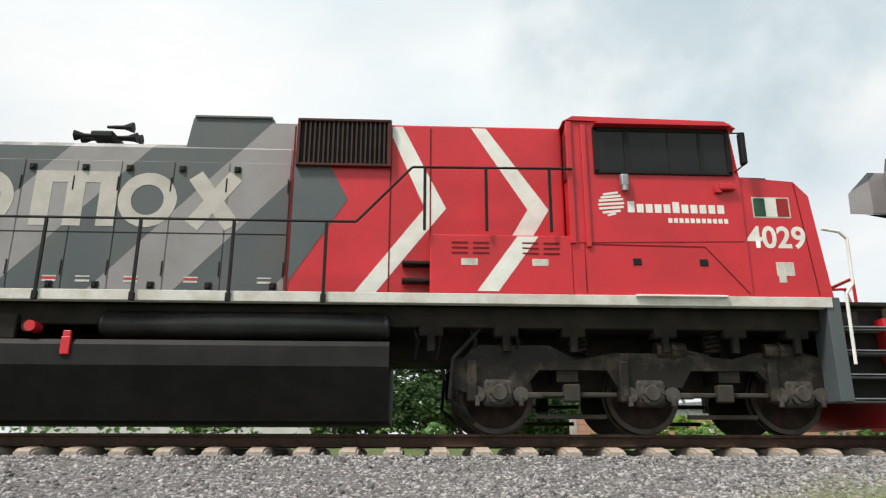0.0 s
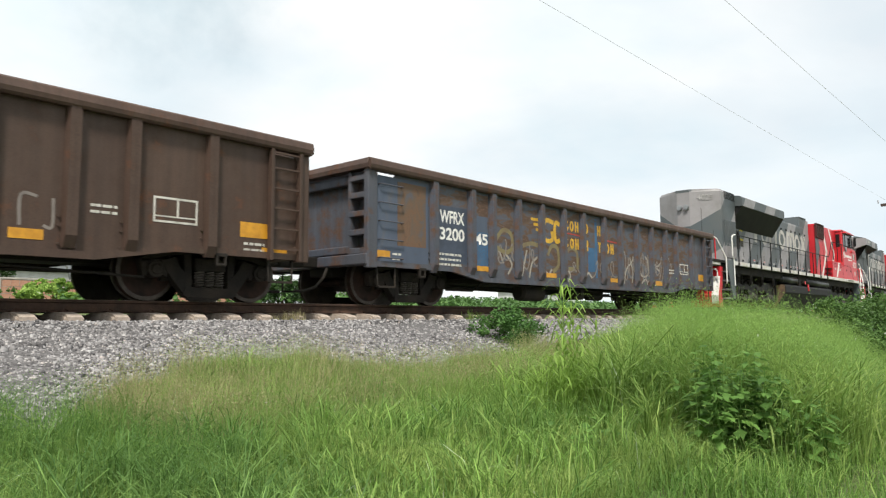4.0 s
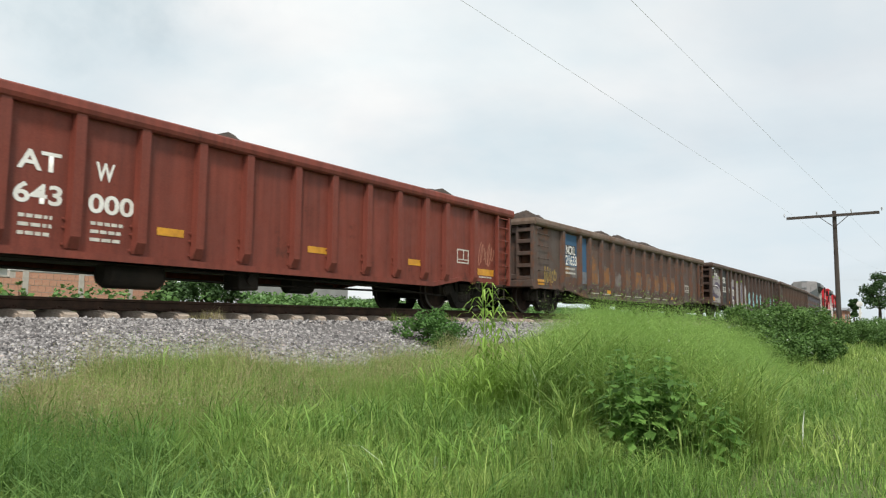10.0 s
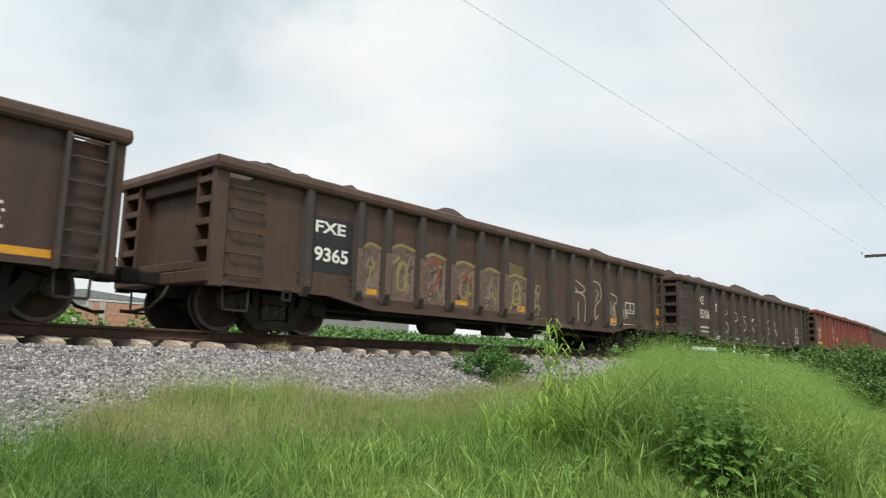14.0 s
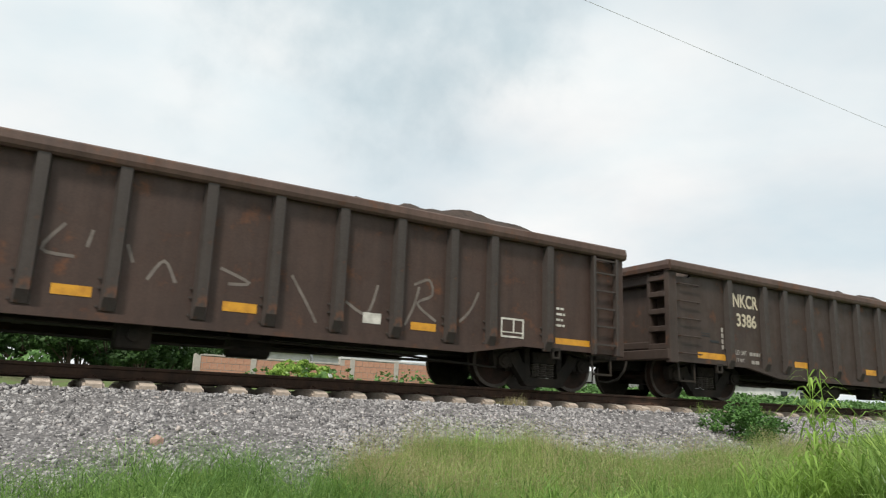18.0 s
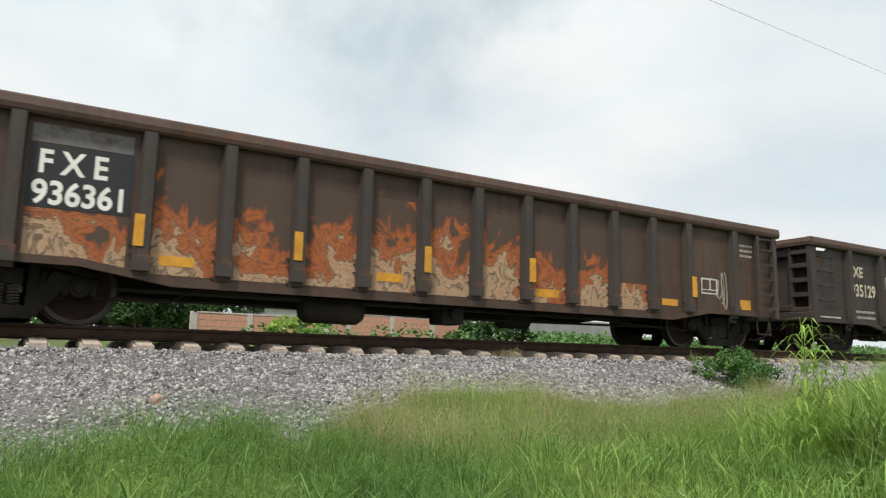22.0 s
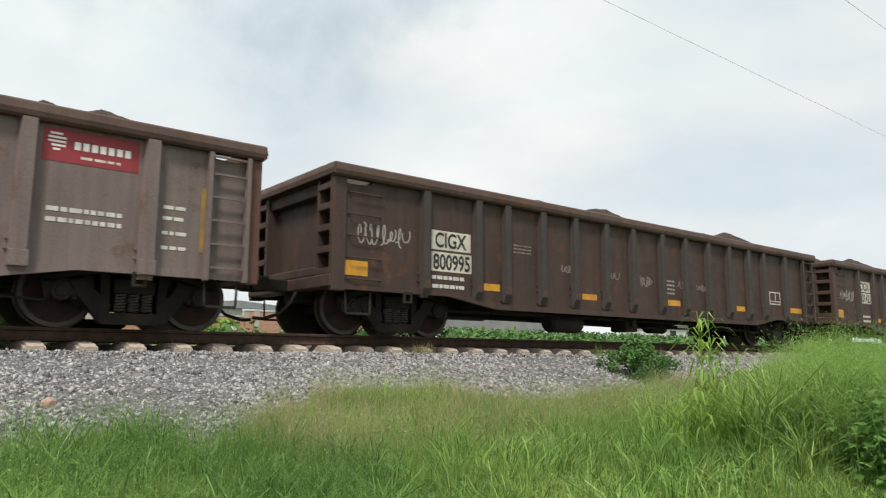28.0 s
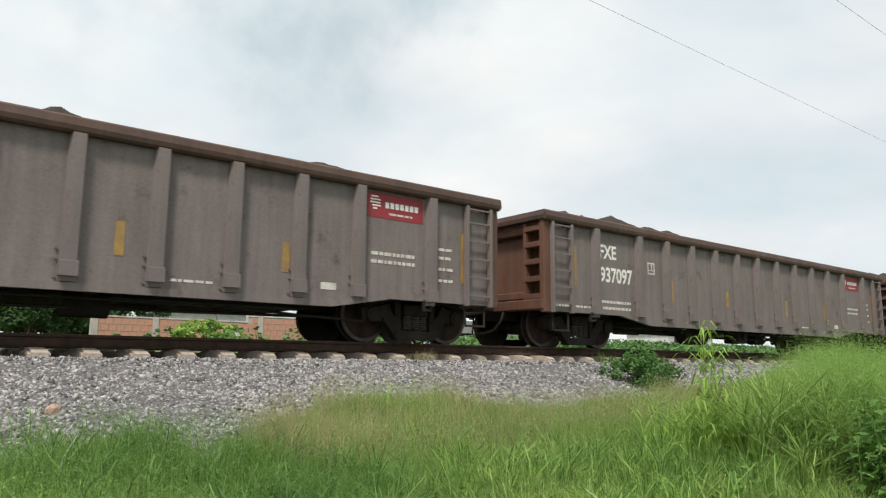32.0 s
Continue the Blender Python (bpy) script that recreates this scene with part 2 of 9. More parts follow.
M = {}
M["steel_dark"] = surface("dark_grimy_steel", (0.016, 0.0145, 0.013), (0.034, 0.027, 0.021), 2.5, 0.75)
M["truck_steel"] = surface("truck_steel", (0.016, 0.014, 0.0125), (0.030, 0.024, 0.019), 3.0, 0.85, bump=0.3)
M["bogie_steel"] = surface("dusty_bogie_steel", (0.018, 0.016, 0.014), (0.075, 0.060, 0.043), 3.2, 0.62, bump=0.3, lo=0.50, hi=0.68)
M["gloss_black"] = surface("glossy_black_paint", (0.014, 0.014, 0.015), (0.026, 0.025, 0.024), 2.0, 0.34, bump=0.03)
M["wheel_steel"] = surface("rusty_wheel_plate", (0.036, 0.020, 0.015), (0.013, 0.010, 0.009), 4.0, 0.85)
M["tread"] = surface("worn_tread", (0.060, 0.047, 0.041), (0.034, 0.026, 0.022), 6.0, 0.45, 0.5)
M["rail"] = surface("rusty_rail", (0.070, 0.040, 0.028), (0.040, 0.026, 0.020), 5.0, 0.75, bump=0.3)
M["rail_head"] = surface("worn_rail_head", (0.16, 0.13, 0.11), (0.10, 0.07, 0.06), 5.0, 0.45, 0.6)
M["concrete"] = surface("sleeper_concrete", (0.46, 0.39, 0.33), (0.34, 0.28, 0.23), 4.0, 0.9, bump=0.4)
M["yellow"] = surface("yellow_reflective_sheet", (0.62, 0.30, 0.02), (0.45, 0.20, 0.015), 6.0, 0.45)
M["white_paint"] = surface("white_stencil_paint", (0.62, 0.60, 0.55), (0.42, 0.40, 0.36), 7.0, 0.6)
M["white_bright"] = surface("clean_white_paint", (0.80, 0.79, 0.76), (0.68, 0.66, 0.62), 3.0, 0.45)
M["black"] = surface("black_paint", (0.011, 0.011, 0.012), (0.020, 0.019, 0.018), 2.0, 0.62, bump=0.05)
M["ore"] = surface("crushed_ore", (0.060, 0.044, 0.036), (0.035, 0.028, 0.024), 6.0, 0.95, bump=0.8, fine=18)
M["soil"] = surface("soil_and_low_grass", (0.090, 0.130, 0.040), (0.105, 0.105, 0.055), 0.8, 0.95, bump=0.6, fine=25, space="Object")
M["bed"] = surface("packed_ballast_bed", (0.17, 0.163, 0.163), (0.08, 0.077, 0.078), 22.0, 0.95, bump=1.0, fine=30)
M["red"] = surface("locomotive_red_paint", (0.57, 0.019, 0.030), (0.47, 0.018, 0.026), 1.2, 0.40, bump=0.02)
M["stripes"] = striped("locomotive_grey_bands", (0.270, 0.258, 0.265), (0.068, 0.084, 0.092), 2.577, 0.92, 2.286)
M["glass"] = surface("dark_window_glass", (0.012, 0.013, 0.014), (0.02, 0.02, 0.02), 1.0, 0.08, bump=0.0)
M["glass"].node_tree.nodes["Principled BSDF"].inputs["Specular IOR Level"].default_value = 0.22
M["rubber"] = surface("black_rubber_hose", (0.015, 0.015, 0.015), None, 3, 0.7)
M["brickwork"] = surface("red_brick", (0.46, 0.23, 0.16), (0.50, 0.31, 0.22), 9.0, 0.9)
M["mortar"] = surface("grey_mortar", (0.45, 0.42, 0.38), (0.36, 0.33, 0.3), 5.0, 0.95)
M["plaster"] = surface("pale_plaster", (0.62, 0.62, 0.62), (0.5, 0.5, 0.5), 1.5, 0.9)
M["wall_grey"] = surface("grey_rendered_wall", (0.30, 0.30, 0.30), (0.24, 0.24, 0.24), 1.0, 0.9)
M["wood_pole"] = surface("weathered_pole_wood", (0.075, 0.062, 0.055), (0.05, 0.042, 0.038), 4.0, 0.9, stretch=(1, 1, 0.1))
M["wire"] = surface("grey_wire", (0.62, 0.63, 0.65), None, 2, 0.5)
M["galvanised"] = surface("galvanised_steel", (0.35, 0.36, 0.37), (0.28, 0.29, 0.3), 3, 0.45, 0.7)
M["bark"] = surface("bark", (0.08, 0.06, 0.045), (0.05, 0.04, 0.03), 5.0, 0.95, bump=0.6, stretch=(1, 1, 0.3))
M["grass"] = leafy("grass_blades", (0.185, 0.335, 0.062), (0.430, 0.590, 0.160), through_light=0.42)
M["grass_tan"] = leafy("dry_seed_heads", (0.52, 0.45, 0.25), (0.42, 0.44, 0.19), through_light=0.35)
M["grass_pale"] = leafy("pale_green_panicles", (0.25, 0.45, 0.09), (0.38, 0.56, 0.16), through_light=0.4)
M["grass_deep"] = leafy("deep_green_blades", (0.120, 0.265, 0.050), (0.310, 0.490, 0.115), through_light=0.40)
M["grass_blue"] = leafy("blue_green_blades", (0.105, 0.235, 0.052), (0.290, 0.455, 0.125), through_light=0.40)
M["weed_mid"] = leafy("weed_leaves", (0.105, 0.235, 0.044), (0.200, 0.370, 0.085), through_light=0.38)
M["weed_light"] = leafy("light_weed_leaves", (0.26, 0.44, 0.072), (0.38, 0.56, 0.13), through_light=0.42)
M["leaf"] = leafy("broad_weed_leaves", (0.075, 0.165, 0.036), (0.135, 0.240, 0.062), through_light=0.3)
M["leaf_blue"] = leafy("blue_green_leaves", (0.070, 0.175, 0.038), (0.130, 0.270, 0.068), through_light=0.3)
M["leaf_dark"] = leafy("dark_shrub_leaves", (0.035, 0.085, 0.022), (0.060, 0.120, 0.032))
M["leaf_field"] = leafy("field_crop_leaves", (0.095, 0.215, 0.055), (0.150, 0.270, 0.080))


# ---- mesh helpers ----
def box(bm, x0, x1, y0, y1, z0, z1, bevel=0.0):
    m = Matrix.Translation(((x0 + x1) / 2, (y0 + y1) / 2, (z0 + z1) / 2)) @ Matrix.Diagonal((abs(x1 - x0), abs(y1 - y0), abs(z1 - z0), 1))
    verts = bmesh.ops.create_cube(bm, size=1, matrix=m)["verts"]
    if bevel:
        edges = {e for v in verts for e in v.link_edges}
        bmesh.ops.bevel(bm, geom=list(edges), offset=bevel, segments=2, affect="EDGES", profile=0.5)
    return verts


def rod(bm, a, b, r, n=8, r2=None):
    a, b = Vector(a), Vector(b)
    d = b - a
    m = Matrix.Translation((a + b) / 2) @ d.to_track_quat("Z", "Y").to_matrix().to_4x4()
    bmesh.ops.create_cone(bm, cap_ends=True, segments=n, radius1=r, radius2=r if r2 is None else r2, depth=d.length, matrix=m)


def pipe(bm, points, r, n=6):
    for a, b in zip(points, points[1:]):
        rod(bm, a, b, r, n)


def prism(bm, profile, y0, y1, axis="y"):
    """A solid from an outline in x, z (or y, z for axis x), drawn from y0 to y1."""
    rings = []
    for d in (y0, y1):
        rings.append([bm.verts.new((u, d, v) if axis == "y" else (d, u, v)) for u, v in profile])
    n = len(profile)
    bm.faces.new(rings[0][::-1])
    bm.faces.new(rings[1])
    for i in range(n):
        bm.faces.new((rings[0][i], rings[0][(i + 1) % n], rings[1][(i + 1) % n], rings[1][i]))
    bmesh.ops.recalc_face_normals(bm, faces=bm.faces[:])


def plate(bm, points, y, depth=0.004):
    """A thin sheet on a side that faces -y, from an outline in x, z."""
    prism(bm, points, y, y - depth)


def strip(bm, points, width, y, depth=0.004, rise=0.0):
    """A painted stroke on a side that faces -y, one ribbon along points in x, z."""
    p = [Vector(q) for q in points]
    n, left, right = len(p), [], []
    for i in range(n):
        a, b = p[max(0, i - 1)], p[min(n - 1, i + 1)]
        d = (b - a).normalized() if (b - a).length > 1e-6 else Vector((1, 0))
        e = width * 0.3 * ((i == n - 1) - (i == 0))
        c, o = p[i] + d * e, Vector((-d.y, d.x)) * (width / 2)
        left.append([bm.verts.new((c.x + o.x, v, c.y + o.y)) for v in (y, y - depth - rise * i)])
        right.append([bm.verts.new((c.x - o.x, v, c.y - o.y)) for v in (y, y - depth - rise * i)])
    for i in range(n - 1):
        bm.faces.new((left[i][1], right[i][1], right[i + 1][1], left[i + 1][1]))
        bm.faces.new((left[i][0], left[i][1], left[i + 1][1], left[i + 1][0]))
        bm.faces.new((right[i][1], right[i][0], right[i + 1][0], right[i + 1][1]))
    bm.faces.new((left[0][0], right[0][0], right[0][1], left[0][1]))
    bm.faces.new((left[-1][1], right[-1][1], right[-1][0], left[-1][0]))


def curve(points, k=5):
    """A smooth line through the points."""
    p = [points[0]] + list(points) + [points[-1]]
    out = []
    for a, b, c, d in zip(p, p[1:], p[2:], p[3:]):
        for i in range(k):
            u = i / k
            out.append(tuple(0.5 * (2 * b[j] + (c[j] - a[j]) * u + (2 * a[j] - 5 * b[j] + 4 * c[j] - d[j]) * u * u + (3 * b[j] - a[j] - 3 * c[j] + d[j]) * u ** 3) for j in (0, 1)))
    return out + [tuple(points[-1])]


CACHE = {}


def mesh_of(key, build, smooth=False):
    """The mesh that build(bm) makes, made once for each key."""
    if key not in CACHE:
        bm = bmesh.new()
        build(bm)
        me = bpy.data.meshes.new(key)
        bm.to_mesh(me)
        bm.free()
        if smooth:
            me.polygons.foreach_set("use_smooth", [True] * len(me.polygons))
        me.materials.append(None)
        CACHE[key] = me
    return CACHE[key]


def piece(name, key, build, material, parent, at=None, label="", smooth=False):
    """A part under a thing, on a mesh that alike parts share; its material belongs to the object."""
    ob = new(name, mesh_of(key, build, smooth))
    ob.material_slots[0].link = "OBJECT"
    ob.material_slots[0].material = material
    ob.parent = parent
    if at is not None:
        ob.matrix_basis = at
    return tagged(ob, label)


def raw(name, verts, faces, material):
    """One object from arrays of places and of faces with equal corner counts."""
    me = bpy.data.meshes.new(name)
    verts, faces = np.asarray(verts, np.float32), np.asarray(faces, np.int32)
    me.vertices.add(len(verts))
    me.vertices.foreach_set("co", verts.ravel())
    k = faces.shape[1]
    me.loops.add(faces.size)
    me.loops.foreach_set("vertex_index", faces.ravel())
    me.polygons.add(len(faces))
    me.polygons.foreach_set("loop_start", np.arange(0, faces.size, k, dtype=np.int32))
    me.polygons.foreach_set("loop_total", np.full(len(faces), k, np.int32))
    me.update(calc_edges=True)
    me.materials.append(material)
    return new(name, me)


def lettering(text, size, width=None):
    """A mesh of painted characters in the built-in font, standing in x, z and facing -y, from its lower left corner."""
    key = f"letters {text} {size} {width}"
    if key not in CACHE:
        cu = bpy.data.curves.new("letters", "FONT")
        cu.body, cu.size, cu.offset = text, size / 0.69, size * 0.036
        ob = new("letters", cu)
        me = bpy.data.meshes.new_from_object(ob.evaluated_get(bpy.context.evaluated_depsgraph_get()))
        bpy.data.objects.remove(ob)
        xs = [v.co.x for v in me.vertices]
        k = width / (max(xs) - min(xs)) if width else 1
        me.transform(Matrix.Rotation(radians(90), 4, "X") @ Matrix.Diagonal((k, 1, 1, 1)) @ Matrix.Translation((-min(xs), 0, 0)))
        me.materials.clear()
        me.materials.append(None)
        CACHE[key] = me
    return CACHE[key]


def painted_text(text, x, y, z, size, material, parent, width=None):
    ob = new("lettering", lettering(text, size, width))
    ob.material_slots[0].link = "OBJECT"
    ob.material_slots[0].material = material
    ob.parent = parent
    ob.matrix_basis = pose(x, y, z)
    return ob

# ---- ground, track ----
YC = 11.2          # the track's middle line; the rail tops are at z = 0


def bend(x):
    """The track runs straight past the viewpoint and bends away far down the line: offset and slope."""
    if x < 38:
        return 0.0, 0.0
    if x < 72:
        return 0.0012 * (x - 38) ** 2, 0.0024 * (x - 38)
    return 1.387 + 0.0816 * (x - 72), 0.0816


def ballast_edge(x):
    """How near the ballast comes to the camera's side, by the place along the track."""
    xs = (-60, -4, 0.2, 0.6, 1.05, 1.55, 1.9, 2.3, 2.87, 3.3, 4.0, 4.8, 6.1, 6.45, 6.7, 7.7, 9.8, 11.2, 12.1, 17, 25, 400)
    ys = (5.6, 5.6, 5.7, 6.3, 6.65, 6.85, 6.25, 5.95, 6.7, 7.2, 7.5, 7.85, 7.9, 7.5, 7.0, 7.05, 7.2, 7.7, 7.85, 8.8, 9.0, 9.0)
    return np.interp(x, xs, ys)


def ground_height(x, y):
    x, y = np.asarray(x, float), np.asarray(y, float)
    prof_y = (-400, -20, 0, 3.0, 5.0, 6.4, 7.4, 9.2, 9.62, 12.8, 13.3, 15.2, 17, 22, 30, 60, 4000)
    prof_z = (-2.2, -1.9, -1.62, -1.45, -1.28, -1.10, -0.90, -0.46, -0.33, -0.33, -0.40, -0.75, -0.55, 0.05, 0.30, 0.4, 0.4)
    z = np.interp(y, prof_y, prof_z)
    hump = 0.22 * np.exp(-((x - 9.0) / 3.5) ** 2 - ((y - 3.6) / 1.8) ** 2)
    rough = 0.035 * np.sin(2.1 * x + 0.7 * np.sin(1.3 * y)) * np.sin(1.7 * y + 0.4) * (np.abs(y - YC) > 2.2)
    return z + hump + rough * (np.abs(y) < 40)


def axis_steps(lo, hi, step, far):
    inner = np.arange(lo, hi + step / 2, step)
    out, d, a, b = [], step, lo, hi
    left, right = [], []
    while a > -far:
        d *= 1.35
        a -= d
        b += d
        left.append(a)
        right.append(b)
    return np.array(left[::-1] + list(inner) + right)


gx, gy = axis_steps(-12, 44, 0.3, 2500), axis_steps(-6, 32, 0.25, 2500)
GX, GY = np.meshgrid(gx, gy)
gv = np.stack([GX, GY, ground_height(GX, GY) - 0.03], -1).reshape(-1, 3)
gi = np.arange(len(gx) * len(gy)).reshape(len(gy), len(gx))
gf = np.stack([gi[:-1, :-1], gi[:-1, 1:], gi[1:, 1:], gi[1:, :-1]], -1).reshape(-1, 4)
ground = tagged(raw("ground", gv, gf, M["soil"]), "rough grassy ground sloping down from the railway", "ground", kind="structure")

# the ballast bed, a crushed-stone bank over the soil
bx = np.concatenate([np.arange(-60, -10, 1.0), np.arange(-10, 30, 0.25), np.arange(30, 260, 2.0)])
rows_b = []
for u in np.linspace(0, 1, 22):
    y = ballast_edge(bx) * (1 - u) + 15.0 * u
    rows_b.append(np.stack([bx, y, ground_height(bx, y) + 0.02 * min(1, 8 * u) * min(1, 8 * (1 - u)) - (0.06 if u in (0, 1) else 0)], -1))
bv = np.concatenate(rows_b)
bi = np.arange(len(bv)).reshape(22, len(bx))
bf = np.stack([bi[:-1, :-1], bi[:-1, 1:], bi[1:, 1:], bi[1:, :-1]], -1).reshape(-1, 4)
tagged(raw("ballast_bed", bv, bf, M["bed"]), "bank of grey crushed stone under the railway track", "ballast", kind="structure")

track = tagged(new("railway_track"), "single railway track of rusty rails on concrete sleepers", "railway track", kind="structure")
track.location = (0, YC, 0)


def rail_shape(bm):
    half = [(0.0, 0.0), (0.030, -0.002), (0.036, -0.012), (0.036, -0.038), (0.011, -0.052), (0.009, -0.135), (0.030, -0.152), (0.075, -0.162), (0.075, -0.172)]
    prof = half + [(-u, v) for u, v in half[:0:-1]]
    rings = []
    for x in (-70, 38, 43, 48, 53, 58, 63, 68, 72, 260):
        d = bend(x)[0]
        rings.append([bm.verts.new((x, u + d, v)) for u, v in prof])
    for a, b in zip(rings, rings[1:]):
        for i in range(len(prof)):
            bm.faces.new((a[i], a[(i + 1) % len(prof)], b[(i + 1) % len(prof)], b[i]))
    bmesh.ops.recalc_face_normals(bm, faces=bm.faces[:])


for side in (-1, 1):
    piece("rail", "rail", rail_shape, M["rail"], track, pose(0, side * 0.755, 0), smooth=False)
    piece("rail_head", "rail_head", lambda bm: box(bm, -70, 40, -0.024, 0.024, -0.001, 0.0015), M["rail_head"], track, pose(0, side * 0.755, 0), "worn bright running band")


def sleeper_shape(bm):
    prof = [(-1.29, -0.36), (1.29, -0.36), (1.29, -0.245), (1.22, -0.21), (0.98, -0.178), (0.5, -0.178), (0.35, -0.21), (-0.35, -0.21), (-0.5, -0.178), (-0.98, -0.178), (-1.22, -0.21), (-1.29, -0.245)]
    prism(bm, prof, -0.125, 0.125, axis="x")
    bmesh.ops.bevel(bm, geom=[e for e in bm.edges if abs(e.verts[0].co.x - e.verts[1].co.x) < 1e-5], offset=0.03, segments=2, affect="EDGES")


def clip_shape(bm):
    pipe(bm, [(-0.05, -0.16, -0.165), (0.0, -0.10, -0.125), (0.05, -0.15, -0.15), (0.05, -0.08, -0.155)], 0.009, 5)
    box(bm, -0.06, 0.06, -0.19, -0.06, -0.18, -0.163)


for i in range(300):
    x = -41.62 + 0.6 * i
    jig = 0.02 * math.sin(i * 12.9)
    s = piece("sleeper", "sleeper", sleeper_shape, M["concrete"], track, pose(x, jig + bend(x)[0], 0, 0, 0, 0.6 * math.sin(i * 3.7) + math.degrees(bend(x)[1])))
    if -9 < x < 24:
        piece("rail_clip", "rail_clip", clip_shape, M["rail"], track, pose(x, -0.755, 0))


# ---- loose ballast stones ----
def stones(name, n, x0, x1, size, seed, label):
    rng = np.random.default_rng(seed)
    corner = np.array([(-1, -0.7, -1), (1, -0.8, -1), (0.1, 1, -1), (-0.8, -0.6, 1), (0.7, -0.7, 1), (0.0, 0.8, 1)]) * 0.80
    tri = np.array([(0, 2, 1), (3, 4, 5), (0, 1, 4), (0, 4, 3), (1, 2, 5), (1, 5, 4), (2, 0, 3), (2, 3, 5)])
    x = rng.uniform(x0, x1, n)
    lo = ballast_edge(x) - 0.15
    y = lo + (9.95 - lo) * rng.uniform(0, 1, n)
    z = ground_height(x, y)
    r = size * rng.lognormal(0, 0.22, n)
    shape = corner[None] * rng.uniform(0.5, 1.3, (n, 6, 3)) * rng.uniform(0.5, 1.55, (n, 1, 3)) * r[:, None, None]
    a, b = rng.uniform(0, 6.28, n), rng.uniform(-0.75, 0.75, n)
    ca, sa, cb, sb = np.cos(a), np.sin(a), np.cos(b), np.sin(b)
    X, Y, Z = shape[..., 0], shape[..., 1], shape[..., 2] * 0.62
    Y, Z = Y * cb[:, None] - Z * sb[:, None], Y * sb[:, None] + Z * cb[:, None]
    X, Y = X * ca[:, None] - Y * sa[:, None], X * sa[:, None] + Y * ca[:, None]
    lift = rng.uniform(-0.1, 0.7, n) * r
    v = np.stack([X + x[:, None], Y + y[:, None], Z + (z + lift)[:, None]], -1).reshape(-1, 3)
    f = (tri[None] + 6 * np.arange(n)[:, None, None]).reshape(-1, 3)
    ob = raw(name, v, f, M["stone"])
    return tagged(ob, label, "ballast stones", kind="stuff")


m, n_, l_, p_ = nodes("ballast_stone")
g_ = n_.new("ShaderNodeNewGeometry")
rp = n_.new("ShaderNodeValToRGB")
rp.color_ramp.elements[0].position, rp.color_ramp.elements[0].color = 0.0, (0.055, 0.053, 0.056, 1)
rp.color_ramp.elements[1].position, rp.color_ramp.elements[1].color = 1.0, (0.42, 0.36, 0.33, 1)
for pos, col in ((0.25, (0.145, 0.138, 0.140)), (0.6, (0.27, 0.26, 0.26)), (0.88, (0.37, 0.36, 0.36)), (0.97, (0.46, 0.44, 0.43))):
    e = rp.color_ramp.elements.new(pos)
    e.color = (*col, 1)
l_.new(g_.outputs["Random Per Island"], rp.inputs[0])
co_ = n_.new("ShaderNodeTexCoord")
t_ = node(n_, "ShaderNodeTexNoise", Scale=35.0, Detail=5.0)
l_.new(co_.outputs["Object"], t_.inputs["Vector"])
c_ = mixer(n_, l_, 1.0, rp.outputs["Color"], ramp(n_, l_, t_.outputs["Fac"], 0.3, 0.7, 0.75, 1.2), "MULTIPLY")
l_.new(c_, p_.inputs["Base Color"])
p_.inputs["Roughness"].default_value = 0.9
M["stone"] = m
stones("ballast_stones", 84000, -6, 9, 0.0248, 3, "loose grey crushed stones on the ballast bank")
stones("ballast_stones", 20000, 9, 26, 0.030, 4, "loose grey crushed stones farther along the bank")


def slab_of_brick(bm):
    bmesh.ops.create_icosphere(bm, subdivisions=1, radius=0.075)
    for v in bm.verts:
        v.co = Vector((v.co.x * 1.0, v.co.y * 0.6, v.co.z * 0.9)) + 0.012 * noise.noise_vector(v.co * 30)


rubble = piece("brick_fragment", "brick_fragment", slab_of_brick, surface("pinkish_stone", (0.45, 0.30, 0.24), None, 8, 0.9), None, pose(1.35, 7.59, -0.80))
tagged(rubble, "pinkish broken stone lying on the grey ballast", "stone")

# ---- the train ----
V1, V2, V3 = 10.50937, -0.32370 / 30, 0.048808 / 900


def travel(t):
    """How far the train has gone at t seconds."""
    return V1 * t + V2 * t * t + V3 * t ** 3


MOVERS, WHEELS = [], []       # (thing, place along the train) and (wheelset, radius)


def wheelset(parent, x, r, name="wheelset"):
    """An axle with two wheels, a part that turns about its own axle: rust-dark discs, bright rims."""
    def build(bm):
        rod(bm, (0, -0.95, 0), (0, 0.95, 0), 0.075, 10)
        for s in (-1, 1):
            rod(bm, (0, s * 0.705, 0), (0, s * 0.80, 0), r, 40)
            rod(bm, (0, s * 0.79, 0), (0, s * 0.8165, 0), r * 0.88, 36, r * 0.86)
            rod(bm, (0, s * 0.812, 0), (0, s * 0.875, 0), 0.14, 16, 0.105)
            for k in range(6):
                a = k * math.pi / 3
                rod(bm, (0.5 * r * math.cos(a), s * 0.81, 0.5 * r * math.sin(a)), (0.5 * r * math.cos(a), s * 0.8185, 0.5 * r * math.sin(a)), 0.030, 8)
        dark = len(bm.faces)
        for s in (-1, 1):
            rod(bm, (0, s * 0.675, 0), (0, s * 0.706, 0), r + 0.028, 40)
            rod(bm, (0, s * 0.798, 0), (0, s * 0.812, 0), r - 0.004, 40)
        bm.faces.ensure_lookup_table()
        for f in bm.faces[dark:]:
            f.material_index = 1
    ob = piece(name, f"wheelset {r}", build, M["wheel_steel"], parent, None, "rust-brown wheels with bright rims")
    if len(ob.data.materials) < 2:
        ob.data.materials.append(M["tread"])
    ob.matrix_parent_inverse = Matrix.Translation((x, 0, r))
    WHEELS.append((ob, r))
    return ob


